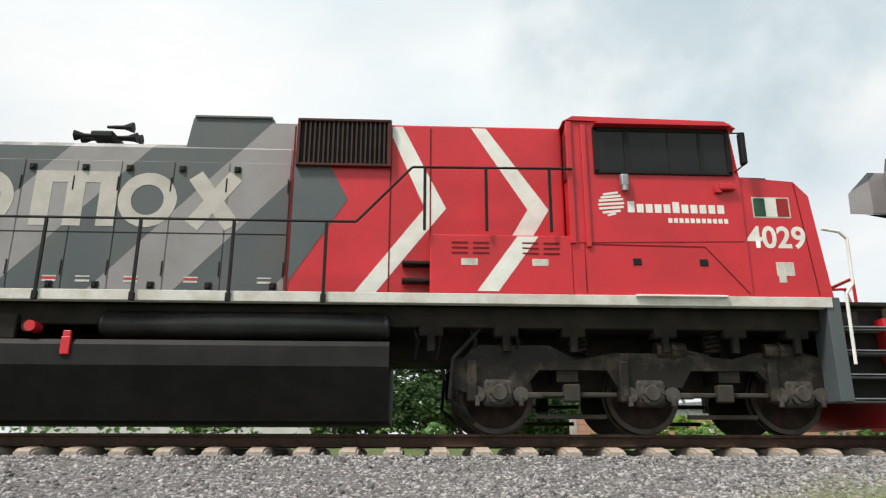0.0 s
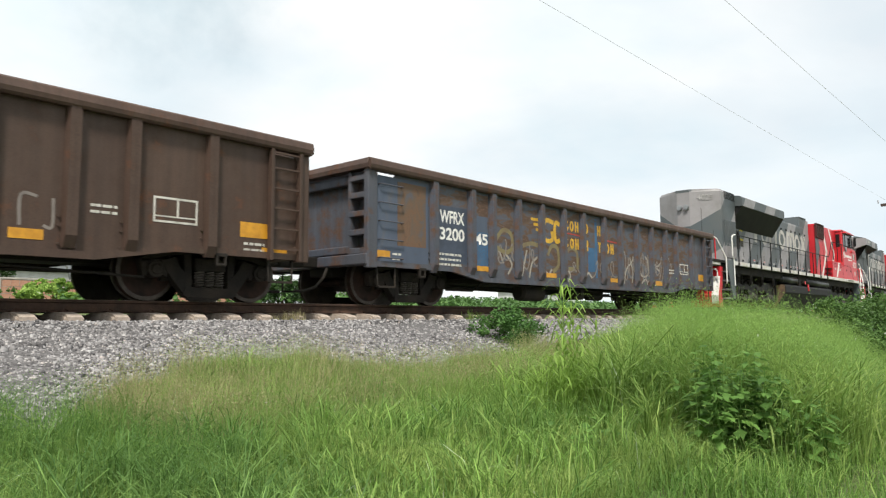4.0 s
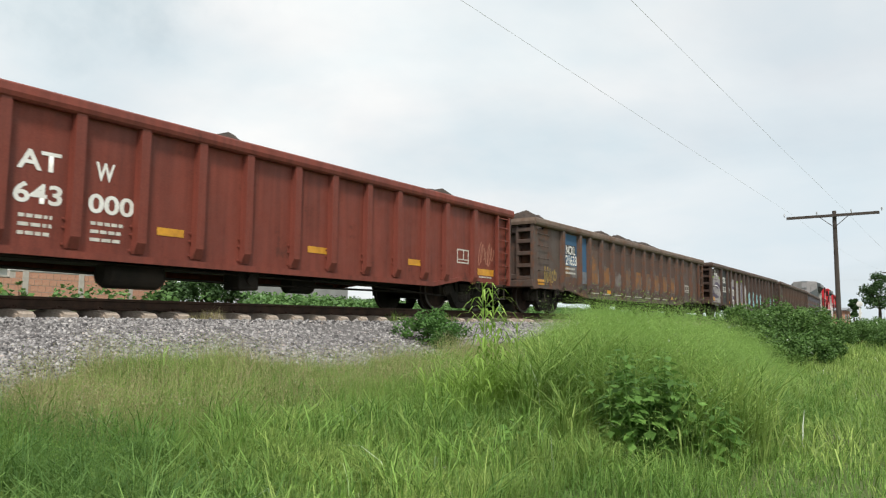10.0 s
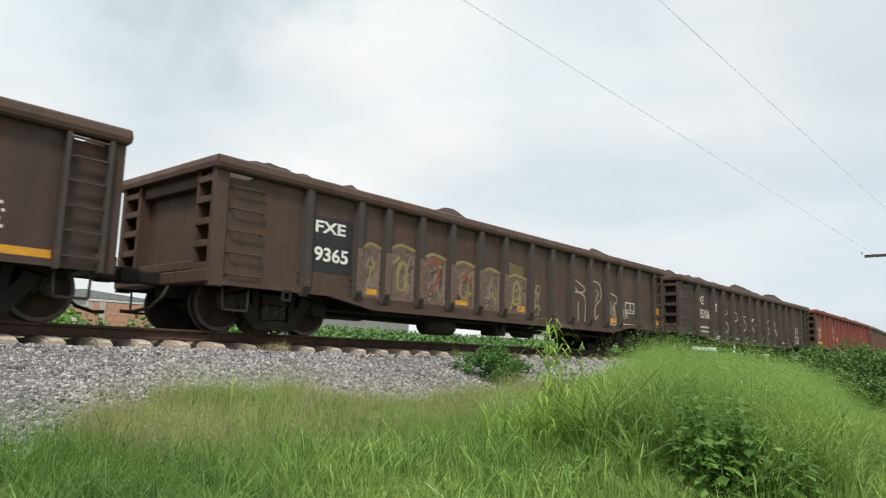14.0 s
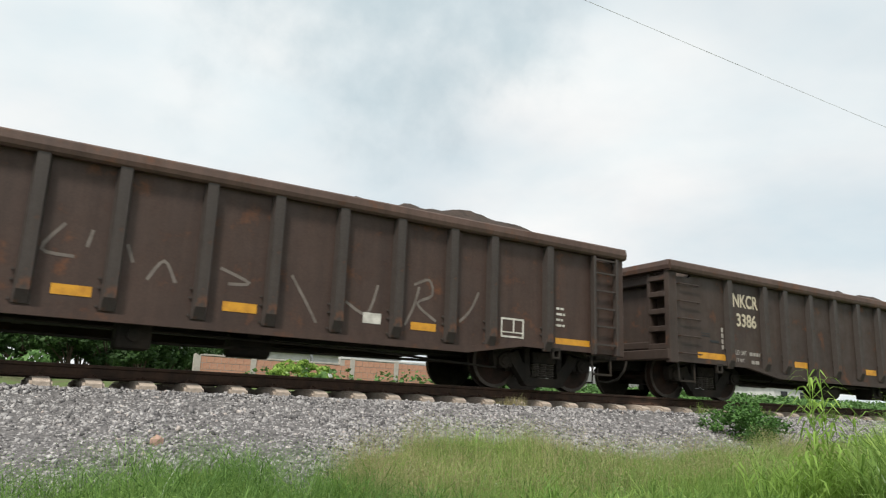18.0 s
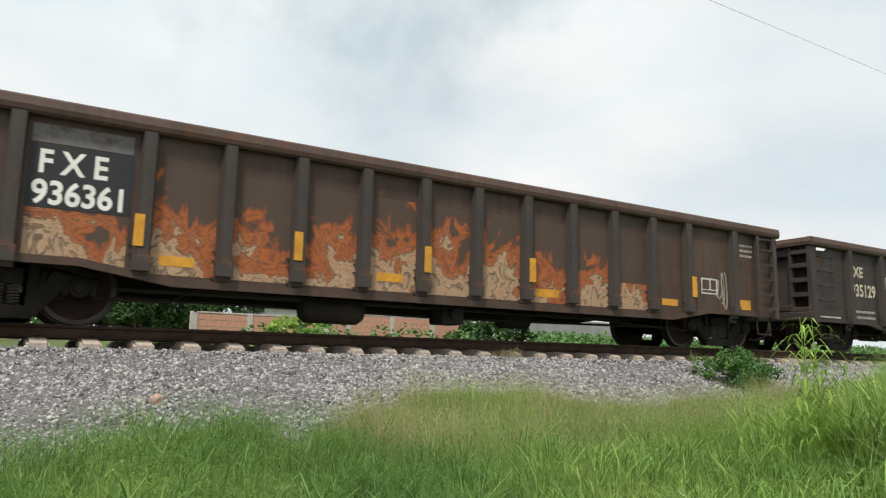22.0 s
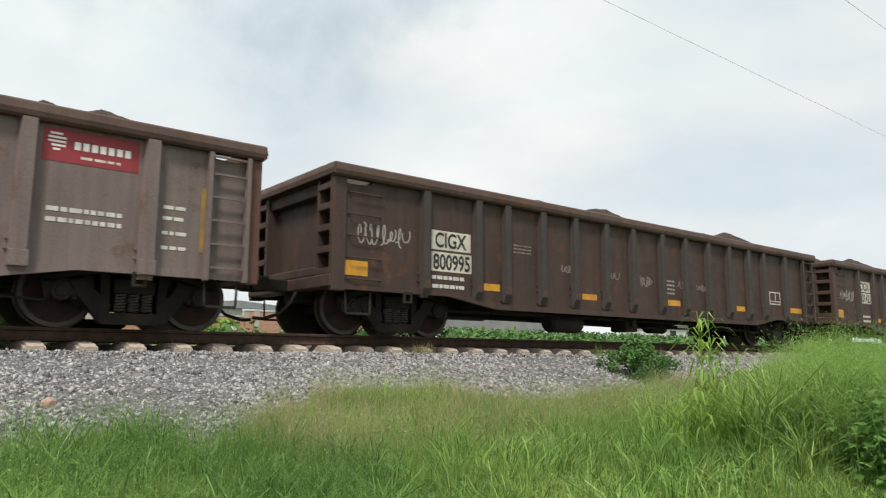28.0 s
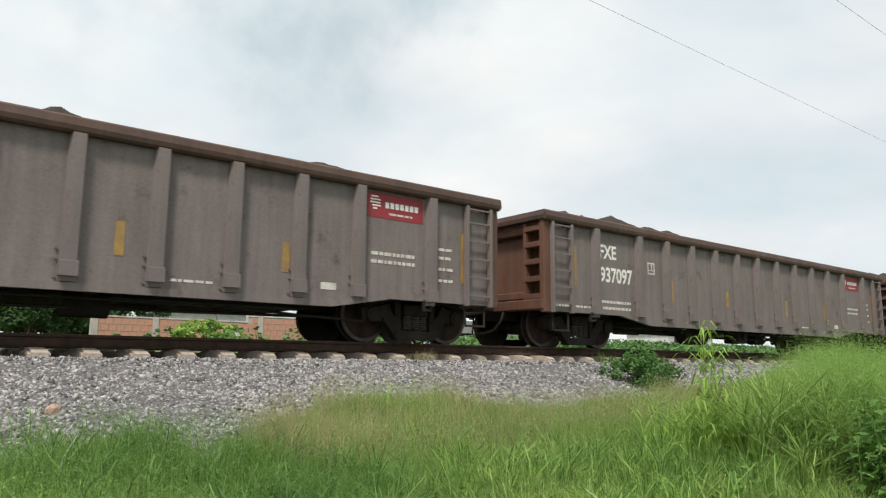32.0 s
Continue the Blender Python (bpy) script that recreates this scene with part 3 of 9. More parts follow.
def side_frame(bm):
    """The cast side frame of a two-axle freight truck, on the side that faces -y: arms, pedestals, spring window."""
    y0, y1 = -0.93, -1.07
    prism(bm, [(-1.10, 0.56), (-0.74, 0.66), (-0.36, 0.72), (0.36, 0.72), (0.74, 0.66), (1.10, 0.56), (1.10, 0.62), (0.72, 0.76), (0.36, 0.80), (-0.36, 0.80), (-0.72, 0.76), (-1.10, 0.62)], y0, y1)
    prism(bm, [(-0.46, 0.10), (-0.38, 0.05), (0.38, 0.05), (0.46, 0.10), (0.42, 0.20), (-0.42, 0.20)], y0, y1 - 0.03)
    for s in (-1, 1):
        prism(bm, [(s * 0.80, 0.58), (s * 0.70, 0.42), (s * 0.42, 0.08), (s * 0.32, 0.16), (s * 0.30, 0.30), (s * 0.50, 0.50), (s * 0.58, 0.66)], y0, y1 - 0.015)
        prism(bm, [(s * 0.30, 0.14), (s * 0.40, 0.14), (s * 0.44, 0.74), (s * 0.32, 0.74)], y0, y1)
        prism(bm, [(s * 0.68, 0.62), (s * 0.70, 0.36), (s * 0.76, 0.36), (s * 0.80, 0.60), (s * 0.98, 0.60), (s * 1.02, 0.36), (s * 1.08, 0.36), (s * 1.12, 0.60)], y0, y1)
        rod(bm, (s * 0.89, -0.96, 0.46), (s * 0.89, -1.12, 0.46), 0.125, 16)
        rod(bm, (s * 0.89, -1.12, 0.46), (s * 0.89, -1.14, 0.46), 0.085, 14, 0.07)
        box(bm, s * 0.89 - 0.14, s * 0.89 + 0.14, -0.95, -1.05, 0.52, 0.62, 0.015)
    box(bm, -0.26, 0.26, -0.98, -1.10, 0.46, 0.66, 0.02)
    for u in (-0.14, 0.14):
        rod(bm, (u, -1.10, 0.56), (u, -1.115, 0.56), 0.028, 8)


def helix(bm, cx, cy, z0, z1, r, wire, turns, per=10):
    """A coil spring of round wire, one bent tube."""
    n = turns * per
    rings = []
    for i in range(n + 1):
        a = 2 * math.pi * i / per
        c, s = math.cos(a), math.sin(a)
        z = z0 + (z1 - z0) * i / n
        rings.append([bm.verts.new((cx + (r + wire * u) * c, cy + (r + wire * u) * s, z + wire * v)) for u, v in ((1, 0), (0, 1), (-1, 0), (0, -1))])
    for a, b in zip(rings, rings[1:]):
        for k in range(4):
            bm.faces.new((a[k], a[(k + 1) % 4], b[(k + 1) % 4], b[k]))
    bm.faces.new(rings[0][::-1])
    bm.faces.new(rings[-1])


def spring(bm):
    helix(bm, 0, -1.045, 0.215, 0.45, 0.066, 0.013, 6, 12)


def truck_core(bm):
    box(bm, -0.2, 0.2, -1.0, 1.0, 0.40, 0.66, 0.02)
    box(bm, -0.9, 0.9, -0.2, 0.2, 0.28, 0.42, 0.02)
    for u in (-0.66, 0.66):
        box(bm, u - 0.06, u + 0.06, -0.9, 0.9, 0.3, 0.42, 0.01)


def truck(parent, x):
    t = piece("truck", "truck core", truck_core, M["steel_dark"], parent, pose(x, 0, 0), "two-axle bogie, dark with grime")
    for turn in (0, 180):
        piece("side_frame", "side frame", side_frame, M["truck_steel"], t, pose(0, 0, 0, 0, 0, turn), "cast steel side frame")
        for u in (-0.17, 0.0, 0.17):
            if turn == 0:
                piece("coil_spring", "coil spring", spring, surface_once("spring_steel", (0.10, 0.088, 0.078)), t, pose(u, 0, 0))
    for u in (-0.89, 0.89):
        wheelset(t, u, 0.46)
    return t


ONCE = {}


def surface_once(name, colour, second=None, *more):
    if name not in ONCE:
        ONCE[name] = surface(name, colour, second, *more)
    return ONCE[name]


POSTS = {"a": (-6.4, -5.2, -4.47, -3.5, -2.53, -1.54, -0.6, 0.5, 1.45, 2.45, 3.42, 4.4, 5.2, 6.4),
         "b": (-6.64, -5.16, -4.12, -3.08, -2.05, -1.02, 0.0, 1.04, 2.08, 3.12, 4.16, 5.2, 6.66)}
HALF, TOP, CHORD = 8.2, 2.70, 2.49


def side_sheet(bm):
    low = [(-HALF + 0.05, 0.72), (-5.85, 0.72), (-4.75, 0.54), (4.75, 0.54), (5.85, 0.72), (HALF - 0.05, 0.72)]
    top = [(HALF - 0.05, CHORD - 0.10), (7.55, CHORD - 0.08), (7.42, CHORD + 0.02), (-7.42, CHORD + 0.02), (-7.55, CHORD - 0.08), (-HALF + 0.05, CHORD - 0.10)]
    prism(bm, low + top, -1.455, -1.475)


def side_sill(bm):
    low = [(-HALF, 0.69), (-5.85, 0.69), (-4.75, 0.51), (4.75, 0.51), (5.85, 0.69), (HALF, 0.69)]
    prism(bm, low + [(x, z + 0.10) for x, z in low[::-1]], -1.43, -1.515)


def post_shape(kind):
    def build(bm):
        w, d = (0.10, 0.105) if kind == "a" else (0.11, 0.12)
        z0 = 0.64 if kind == "a" else 0.62
        rings = []
        for z, dd in ((z0, 0.35 * d), (z0 + 0.16, d), (CHORD, d)):
            rings.append([bm.verts.new((sx * w * (1.0 if y == 0 else 0.72), -1.475 - y * dd, z)) for sx, y in ((-1, 0), (-1, 1), (1, 1), (1, 0))])
        for a, b in zip(rings, rings[1:]):
            for i in range(4):
                bm.faces.new((a[i], a[(i + 1) % 4], b[(i + 1) % 4], b[i]))
        bm.faces.new(rings[0][::-1])
        bm.faces.new(rings[-1])
        bmesh.ops.recalc_face_normals(bm, faces=bm.faces[:])
        if kind == "b":
            box(bm, -w, w, -1.475 - d - 0.004, -1.475, z0 + 0.06, z0 + 0.26, 0.008)
        for z in (z0 + 0.05, z0 + 0.28, z0 + 0.4):
            rod(bm, (-w - 0.03, -1.47, z), (-w - 0.03, -1.50, z), 0.018, 6)
    return build


def chord_shape(bm):
    prof = [(-1.60, CHORD + 0.02), (-1.615, CHORD + 0.08), (-1.60, TOP - 0.03), (-1.56, TOP), (-1.42, TOP), (-1.40, TOP - 0.03), (-1.40, CHORD + 0.02), (-1.43, CHORD - 0.01), (-1.57, CHORD - 0.01)]
    prism(bm, prof, -HALF - 0.03, HALF + 0.03, axis="x")


def end_chord(bm):
    prof = [(-HALF - 0.06, CHORD + 0.02), (-HALF - 0.075, CHORD + 0.1), (-HALF - 0.05, TOP - 0.01), (-HALF + 0.14, TOP - 0.01), (-HALF + 0.16, CHORD + 0.02)]
    prism(bm, prof, -1.58, 1.58)


def end_wall(bm):
    box(bm, -HALF + 0.22, -HALF + 0.25, -1.45, 1.45, 0.95, CHORD + 0.05)
    for s in (-1, 1):
        box(bm, -HALF - 0.02, -HALF + 0.22, s * 1.40, s * 1.52, 0.66, CHORD, 0.015)
        box(bm, -HALF + 0.02, -HALF + 0.22, s * 0.92, s * 1.00, 0.72, CHORD)
        for z in (0.98, 1.33, 1.68, 2.03, 2.36):
            box(bm, -HALF + 0.0, -HALF + 0.22, s * 0.96, s * 1.44, z - 0.055, z + 0.055, 0.012)
    box(bm, -HALF + 0.08, -HALF + 0.24, -0.95, 0.95, 2.28, 2.46, 0.02)
    box(bm, -HALF + 0.08, -HALF + 0.24, -0.95, 0.95, 0.95, 1.10, 0.02)
    box(bm, -HALF - 0.05, -HALF + 0.25, -1.50, 1.50, 0.72, 0.92, 0.02)


def underframe(bm):
    box(bm, -HALF + 0.2, HALF - 0.2, -1.44, 1.44, 0.98, 1.06)
    box(bm, -HALF + 0.1, HALF - 0.1, -0.33, 0.33, 0.55, 0.98, 0.02)


def brake_gear(g):
    """What hangs under a wagon: crossbearers, body bolsters, air reservoir, brake cylinder, valve, rods."""
    dark = M["steel_dark"]
    for x in (-4.6, -3.1, -1.5, 0, 1.5, 3.1, 4.6):
        piece("crossbearer", "crossbearer", lambda bm: box(bm, -0.08, 0.08, -1.42, 1.42, 0.62, 0.98), dark, g, pose(x, 0, 0))
    for x in (-6.67, 6.67):
        piece("body_bolster", "body bolster", lambda bm: box(bm, -0.25, 0.25, -1.42, 1.42, 0.72, 0.98, 0.02), dark, g, pose(x, 0, 0))
    piece("air_reservoir", "air reservoir", lambda bm: (rod(bm, (-0.42, -0.95, 0.36), (0.42, -0.95, 0.36), 0.21, 18), rod(bm, (-0.50, -0.95, 0.36), (-0.42, -0.95, 0.36), 0.15, 18, 0.21), rod(bm, (0.42, -0.95, 0.36), (0.50, -0.95, 0.36), 0.21, 18, 0.15)), dark, g, pose(-2.3, 0, 0), "dark air reservoir under the floor")
    piece("brake_valve", "brake valve", lambda bm: (box(bm, -0.22, 0.22, -1.15, -0.70, 0.22, 0.58, 0.04), rod(bm, (0, -1.16, 0.40), (0, -1.22, 0.40), 0.09, 10)), dark, g, pose(-0.2, 0, 0))
    piece("brake_cylinder", "wagon brake cylinder", lambda bm: (rod(bm, (-0.35, -0.6, 0.40), (0.25, -0.6, 0.40), 0.17, 16), rod(bm, (0.25, -0.6, 0.40), (0.9, -0.6, 0.42), 0.03, 6), box(bm, -0.1, 0.1, -0.7, -0.5, 0.45, 0.62)), dark, g, pose(1.5, 0, 0))
    piece("brake_rod", "brake rod high", lambda bm: pipe(bm, [(-5.6, -1.1, 0.33), (-4.7, -1.1, 0.33), (-4.4, -1.1, 0.52), (3.2, -1.1, 0.44), (5.6, -1.1, 0.33)], 0.018), dark, g)
    piece("brake_rod", "brake rod low", lambda bm: pipe(bm, [(-5.4, -0.7, 0.40), (0.0, -0.8, 0.34), (5.4, -0.7, 0.40)], 0.022), dark, g)


def coupler(bm):
    box(bm, -8.72, -HALF + 0.1, -0.10, 0.10, 0.72, 0.92, 0.02)
    box(bm, -8.93, -8.62, -0.20, 0.14, 0.70, 0.96, 0.05)
    pipe(bm, [(-8.2, -0.35, 0.72), (-8.36, -0.42, 0.50), (-8.55, -0.42, 0.32), (-8.8, -0.36, 0.24), (-8.95, -0.30, 0.25)], 0.028, 8)


def ladder_rail(bm):
    box(bm, -0.03, 0.03, -1.60, -1.50, 0.66, CHORD - 0.02, 0.006)


def rung(bm):
    box(bm, -0.25, 0.25, -1.578, -1.55, -0.014, 0.014)


def ladder(g, paint, m4):
    """A corner ladder: its rung-bearing rail is the part, the second rail and the rungs hang on it."""
    first = piece("ladder", "ladder rail", ladder_rail, paint, g, m4 @ pose(-0.28, 0, 0))
    piece("ladder_rail", "ladder rail", ladder_rail, paint, first, pose(0.56, 0, 0))
    for z in (0.85, 1.18, 1.51, 1.84, 2.17, 2.42):
        piece("rung", "rung", rung, paint, first, pose(0.28, 0, z))


def grabs(bm):
    pipe(bm, [(-0.30, -1.47, 0), (-0.30, -1.545, 0), (0.30, -1.545, 0), (0.30, -1.47, 0)], 0.013)


def stirrup(bm):
    pipe(bm, [(-0.24, -1.45, 0.72), (-0.22, -1.47, 0.32), (0.22, -1.47, 0.32), (0.24, -1.45, 0.72)], 0.018, 6)
    box(bm, -0.22, 0.22, -1.50, -1.44, 0.30, 0.335)


def jack_pad(bm):
    for a0, a1, c0, c1 in ((-0.10, 0.10, 0.66, 0.72), (-0.085, 0.085, 0.52, 0.56), (-0.09, -0.05, 0.54, 0.68), (0.05, 0.09, 0.54, 0.68)):
        box(bm, a0, a1, -1.52, -1.44, c0, c1, 0.012)


def brake_wheel(bm):
    bmesh.ops.create_cone(bm, cap_ends=False, segments=18, radius1=0.28, radius2=0.28, depth=0.03, matrix=pose(-HALF - 0.36, -0.45, 1.95, 0, 90, 0))
    for k in range(4):
        a = k * math.pi / 2 + 0.4
        rod(bm, (-HALF - 0.36, -0.45, 1.95), (-HALF - 0.36, -0.45 + 0.28 * math.cos(a), 1.95 + 0.28 * math.sin(a)), 0.015, 5)
    rod(bm, (-HALF - 0.36, -0.45, 1.95), (-HALF - 0.1, -0.45, 1.95), 0.03, 8)
    box(bm, -HALF - 0.06, -HALF + 0.1, -0.60, -0.30, 1.75, 2.1, 0.03)


def heap(seed):
    """Ore tipped in overlapping cones that rise over the wagon's sides."""
    rng = np.random.default_rng(int(seed * 10))
    peaks = [(-7.0 + 14.0 * (i + rng.uniform(0.2, 0.8)) / 13, rng.uniform(-0.35, 0.25), rng.uniform(3.06, 3.30)) for i in range(13)]

    def level(x, y):
        z = max(pz - 0.62 * math.hypot(0.42 * (x - px), y - py) for px, py, pz in peaks)
        z = max(z, 2.58) + 0.085 * noise.noise((x * 2.4, y * 2.4, seed)) + 0.035 * noise.noise((x * 7, y * 7, seed))
        return min(z, 2.60 + 0.75 * (1.40 - abs(y)), 2.0 + 1.0 * (7.95 - abs(x)))

    def build(bm):
        nx, ny = 120, 18
        g = [[bm.verts.new((-7.9 + 15.8 * i / nx, -1.39 + 2.78 * j / ny, level(-7.9 + 15.8 * i / nx, -1.39 + 2.78 * j / ny))) for j in range(ny + 1)] for i in range(nx + 1)]
        for i in range(nx):
            for j in range(ny):
                bm.faces.new((g[i][j], g[i + 1][j], g[i + 1][j + 1], g[i][j + 1]))
    return build


def gondola(front, paint, chord, label, kind="a", length=16.4, heap_seed=0.0, wheel_end=True, posts_paint=None, end_paint=None):
    """An open freight wagon with ribbed sides on two bogies. front: its leading end's place along the train."""
    mid = front - length / 2
    g = tagged(new("gondola_wagon"), label, "freight wagon", group="wagons of the train")
    MOVERS.append((g, mid))
    flip = Matrix.Rotation(math.pi, 4, "Z")
    one = Matrix.Identity(4)
    for m4 in (one, flip):
        piece("side_sheet", "side sheet", side_sheet, paint, g, m4)
        piece("side_sill", "side sill", side_sill, paint, g, m4)
        piece("top_chord", "top chord", chord_shape, chord, g, m4, "rust-brown top rail")
        piece("end_chord", "end chord", end_chord, chord, g, m4)
        piece("end_wall", "end wall", end_wall, end_paint or paint, g, m4, "ribbed end wall")
        piece("coupler", "coupler", coupler, M["steel_dark"], g, m4, "knuckle coupler with air hose")
    for s, m4 in ((1, one), (-1, flip)):
        for x in POSTS[kind]:
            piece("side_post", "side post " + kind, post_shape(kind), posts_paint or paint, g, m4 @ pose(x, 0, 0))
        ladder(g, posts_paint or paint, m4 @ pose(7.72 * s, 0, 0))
        if kind == "b" and end_paint is not None:
            ladder(g, posts_paint or paint, m4 @ pose(-7.72 * s, 0, 0))
        else:
            for z in (0.86, 1.20, 1.55, 1.90, 2.25):
                piece("grab_iron", "grab iron", grabs, paint, g, m4 @ pose(-7.62 * s, 0, z))
        for u in (-7.7, 7.7):
            piece("stirrup_step", "stirrup", stirrup, M["steel_dark"], g, m4 @ pose(u, 0, 0))
        for u in (-6.75, 6.6):
            piece("jacking_pad", "jack pad", jack_pad, M["steel_dark"], g, m4 @ pose(u, 0, 0))
    piece("underframe", "underframe", underframe, M["steel_dark"], g)
    brake_gear(g)
    if wheel_end:
        piece("brake_wheel", "brake wheel", brake_wheel, M["steel_dark"], g, None, "hand-brake wheel")
    for x in (-6.67, 6.67):
        truck(g, x)
    if heap_seed:
        ore = new("ore_load", mesh_of(f"heap {heap_seed}", heap(heap_seed), True))
        ore.material_slots[0].link = "OBJECT"
        ore.material_slots[0].material = M["ore"]
        tagged(ore, "heaped load of dark crushed ore in a wagon", "ore", group="loads of the wagons")
        MOVERS.append((ore, mid))
    return g

# ---- the wagons, from the front of the train ----
BROWN = ((0.063, 0.037, 0.027), (0.080, 0.048, 0.034))
P = {
    "rust_end": car_paint("rusty_end_wall", (0.115, 0.055, 0.038), (0.145, 0.070, 0.046), 0.4, 0.3, 12.0),
    "rust_top": car_paint("rusty_top_rail", (0.078, 0.046, 0.035), (0.10, 0.060, 0.045), 0.3, 0.3),
    "pale_top": car_paint("worn_top_rail", (0.13, 0.085, 0.062), (0.17, 0.12, 0.09), 0.25, 0.2, 4.0),
    "brown": car_paint("brown_wagon_paint", *BROWN, 0.12, 0.25, 1.0),
    "brown_red": car_paint("red_brown_wagon_paint", (0.052, 0.0305, 0.024), (0.065, 0.038, 0.029), 0.2, 0.25, 2.0),
    "brown_grey": car_paint("grey_brown_wagon_paint", (0.044, 0.030, 0.0245), (0.057, 0.038, 0.030), 0.15, 0.25, 3.0),
    "brown_dark": car_paint("dark_grey_brown_wagon_paint", (0.038, 0.029, 0.026), (0.048, 0.036, 0.031), 0.1, 0.3, 9.0),
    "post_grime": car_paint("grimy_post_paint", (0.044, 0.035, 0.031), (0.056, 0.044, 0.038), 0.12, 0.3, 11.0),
    "blue_rust": car_paint("faded_blue_wagon_paint", (0.070, 0.080, 0.108), (0.085, 0.086, 0.100), 0.50, 0.3, 5.0, (0.10, 0.052, 0.032)),
    "multi": car_paint("patched_rusty_paint", (0.100, 0.058, 0.045), (0.088, 0.066, 0.056), 0.45, 0.25, 6.0, (0.13, 0.055, 0.03)),
    "red": car_paint("red_oxide_wagon_paint", (0.205, 0.044, 0.027), (0.172, 0.040, 0.026), 0.10, 0.4, 7.0, (0.09, 0.03, 0.02)),
    "grey_rust": car_paint("rust_tinged_grey_wagon_paint", (0.190, 0.146, 0.134), (0.160, 0.122, 0.112), 0.15, 0.25, 13.0, (0.12, 0.07, 0.05)),
    "grey": car_paint("grey_wagon_paint", (0.198, 0.166, 0.158), (0.170, 0.143, 0.135), 0.08, 0.22, 8.0, (0.10, 0.07, 0.055)),
}
FRONT = (-16.52, -34.31, -52.02, -69.66, -87.36, -105.04, -122.80, -140.66, -158.52, -176.21, -194.01, -211.78, -229.57, -247.30, -265.06, -282.71, -300.43, -318.10, -335.9)
STYLE = (("blue_rust", "rust_top", "a", 0.0, "faded blue gondola wagon with rust and yellow lettering"),
         ("brown", "rust_top", "a", 0.0, "brown gondola wagon with chalk-white graffiti lines"),
         ("brown_red", "rust_top", "a", 0.0, "brown gondola wagon covered in silver and violet graffiti"),
         ("multi", "pale_top", "a", 1.0, "rusty gondola wagon with blue repaint patches"),
         ("red", "red", "a", 2.0, "red oxide gondola wagon with yellow strips"),
         ("brown_grey", "rust_top", "b", 3.0, "dark brown gondola wagon with white chalk signs"),
         ("brown", "rust_top", "a", 4.0, "brown gondola wagon with faded orange graffiti"),
         ("brown_red", "rust_top", "a", 5.0, "dark brown gondola wagon heaped with ore"),
         ("brown_grey", "rust_top", "a", 6.0, "dark brown gondola wagon with yellow strips"),
         ("brown_red", "rust_top", "a", 7.0, "dark brown gondola wagon with white spray tags"),
         ("brown_dark", "rust_top", "b", 0.0, "grey-brown gondola wagon with white stencils"),
         ("brown", "rust_top", "b", 0.0, "brown gondola wagon with orange flame graffiti"),
         ("brown_grey", "rust_top", "a", 8.0, "dark brown gondola wagon with a white spray tag"),
         ("brown", "rust_top", "a", 9.0, "brown gondola wagon with white number plate paint"),
         ("brown_red", "rust_top", "a", 10.0, "dark brown gondola wagon with white number panels"),
         ("grey_rust", "rust_top", "b", 11.0, "grey gondola wagon with a red emblem panel"),
         ("grey", "rust_top", "b", 12.0, "grey gondola wagon with yellow upright strips"),
         ("grey", "rust_top", "b", 13.0, "grey gondola wagon with a rusty end wall"),
         ("grey", "rust_top", "b", 14.0, "grey gondola wagon with worn amber strips"))
WAGON = []
for k, (paint, chord, kind, load, label) in enumerate(STYLE):
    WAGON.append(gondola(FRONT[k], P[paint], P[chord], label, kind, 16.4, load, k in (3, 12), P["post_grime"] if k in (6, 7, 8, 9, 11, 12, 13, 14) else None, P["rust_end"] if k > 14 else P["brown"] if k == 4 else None))


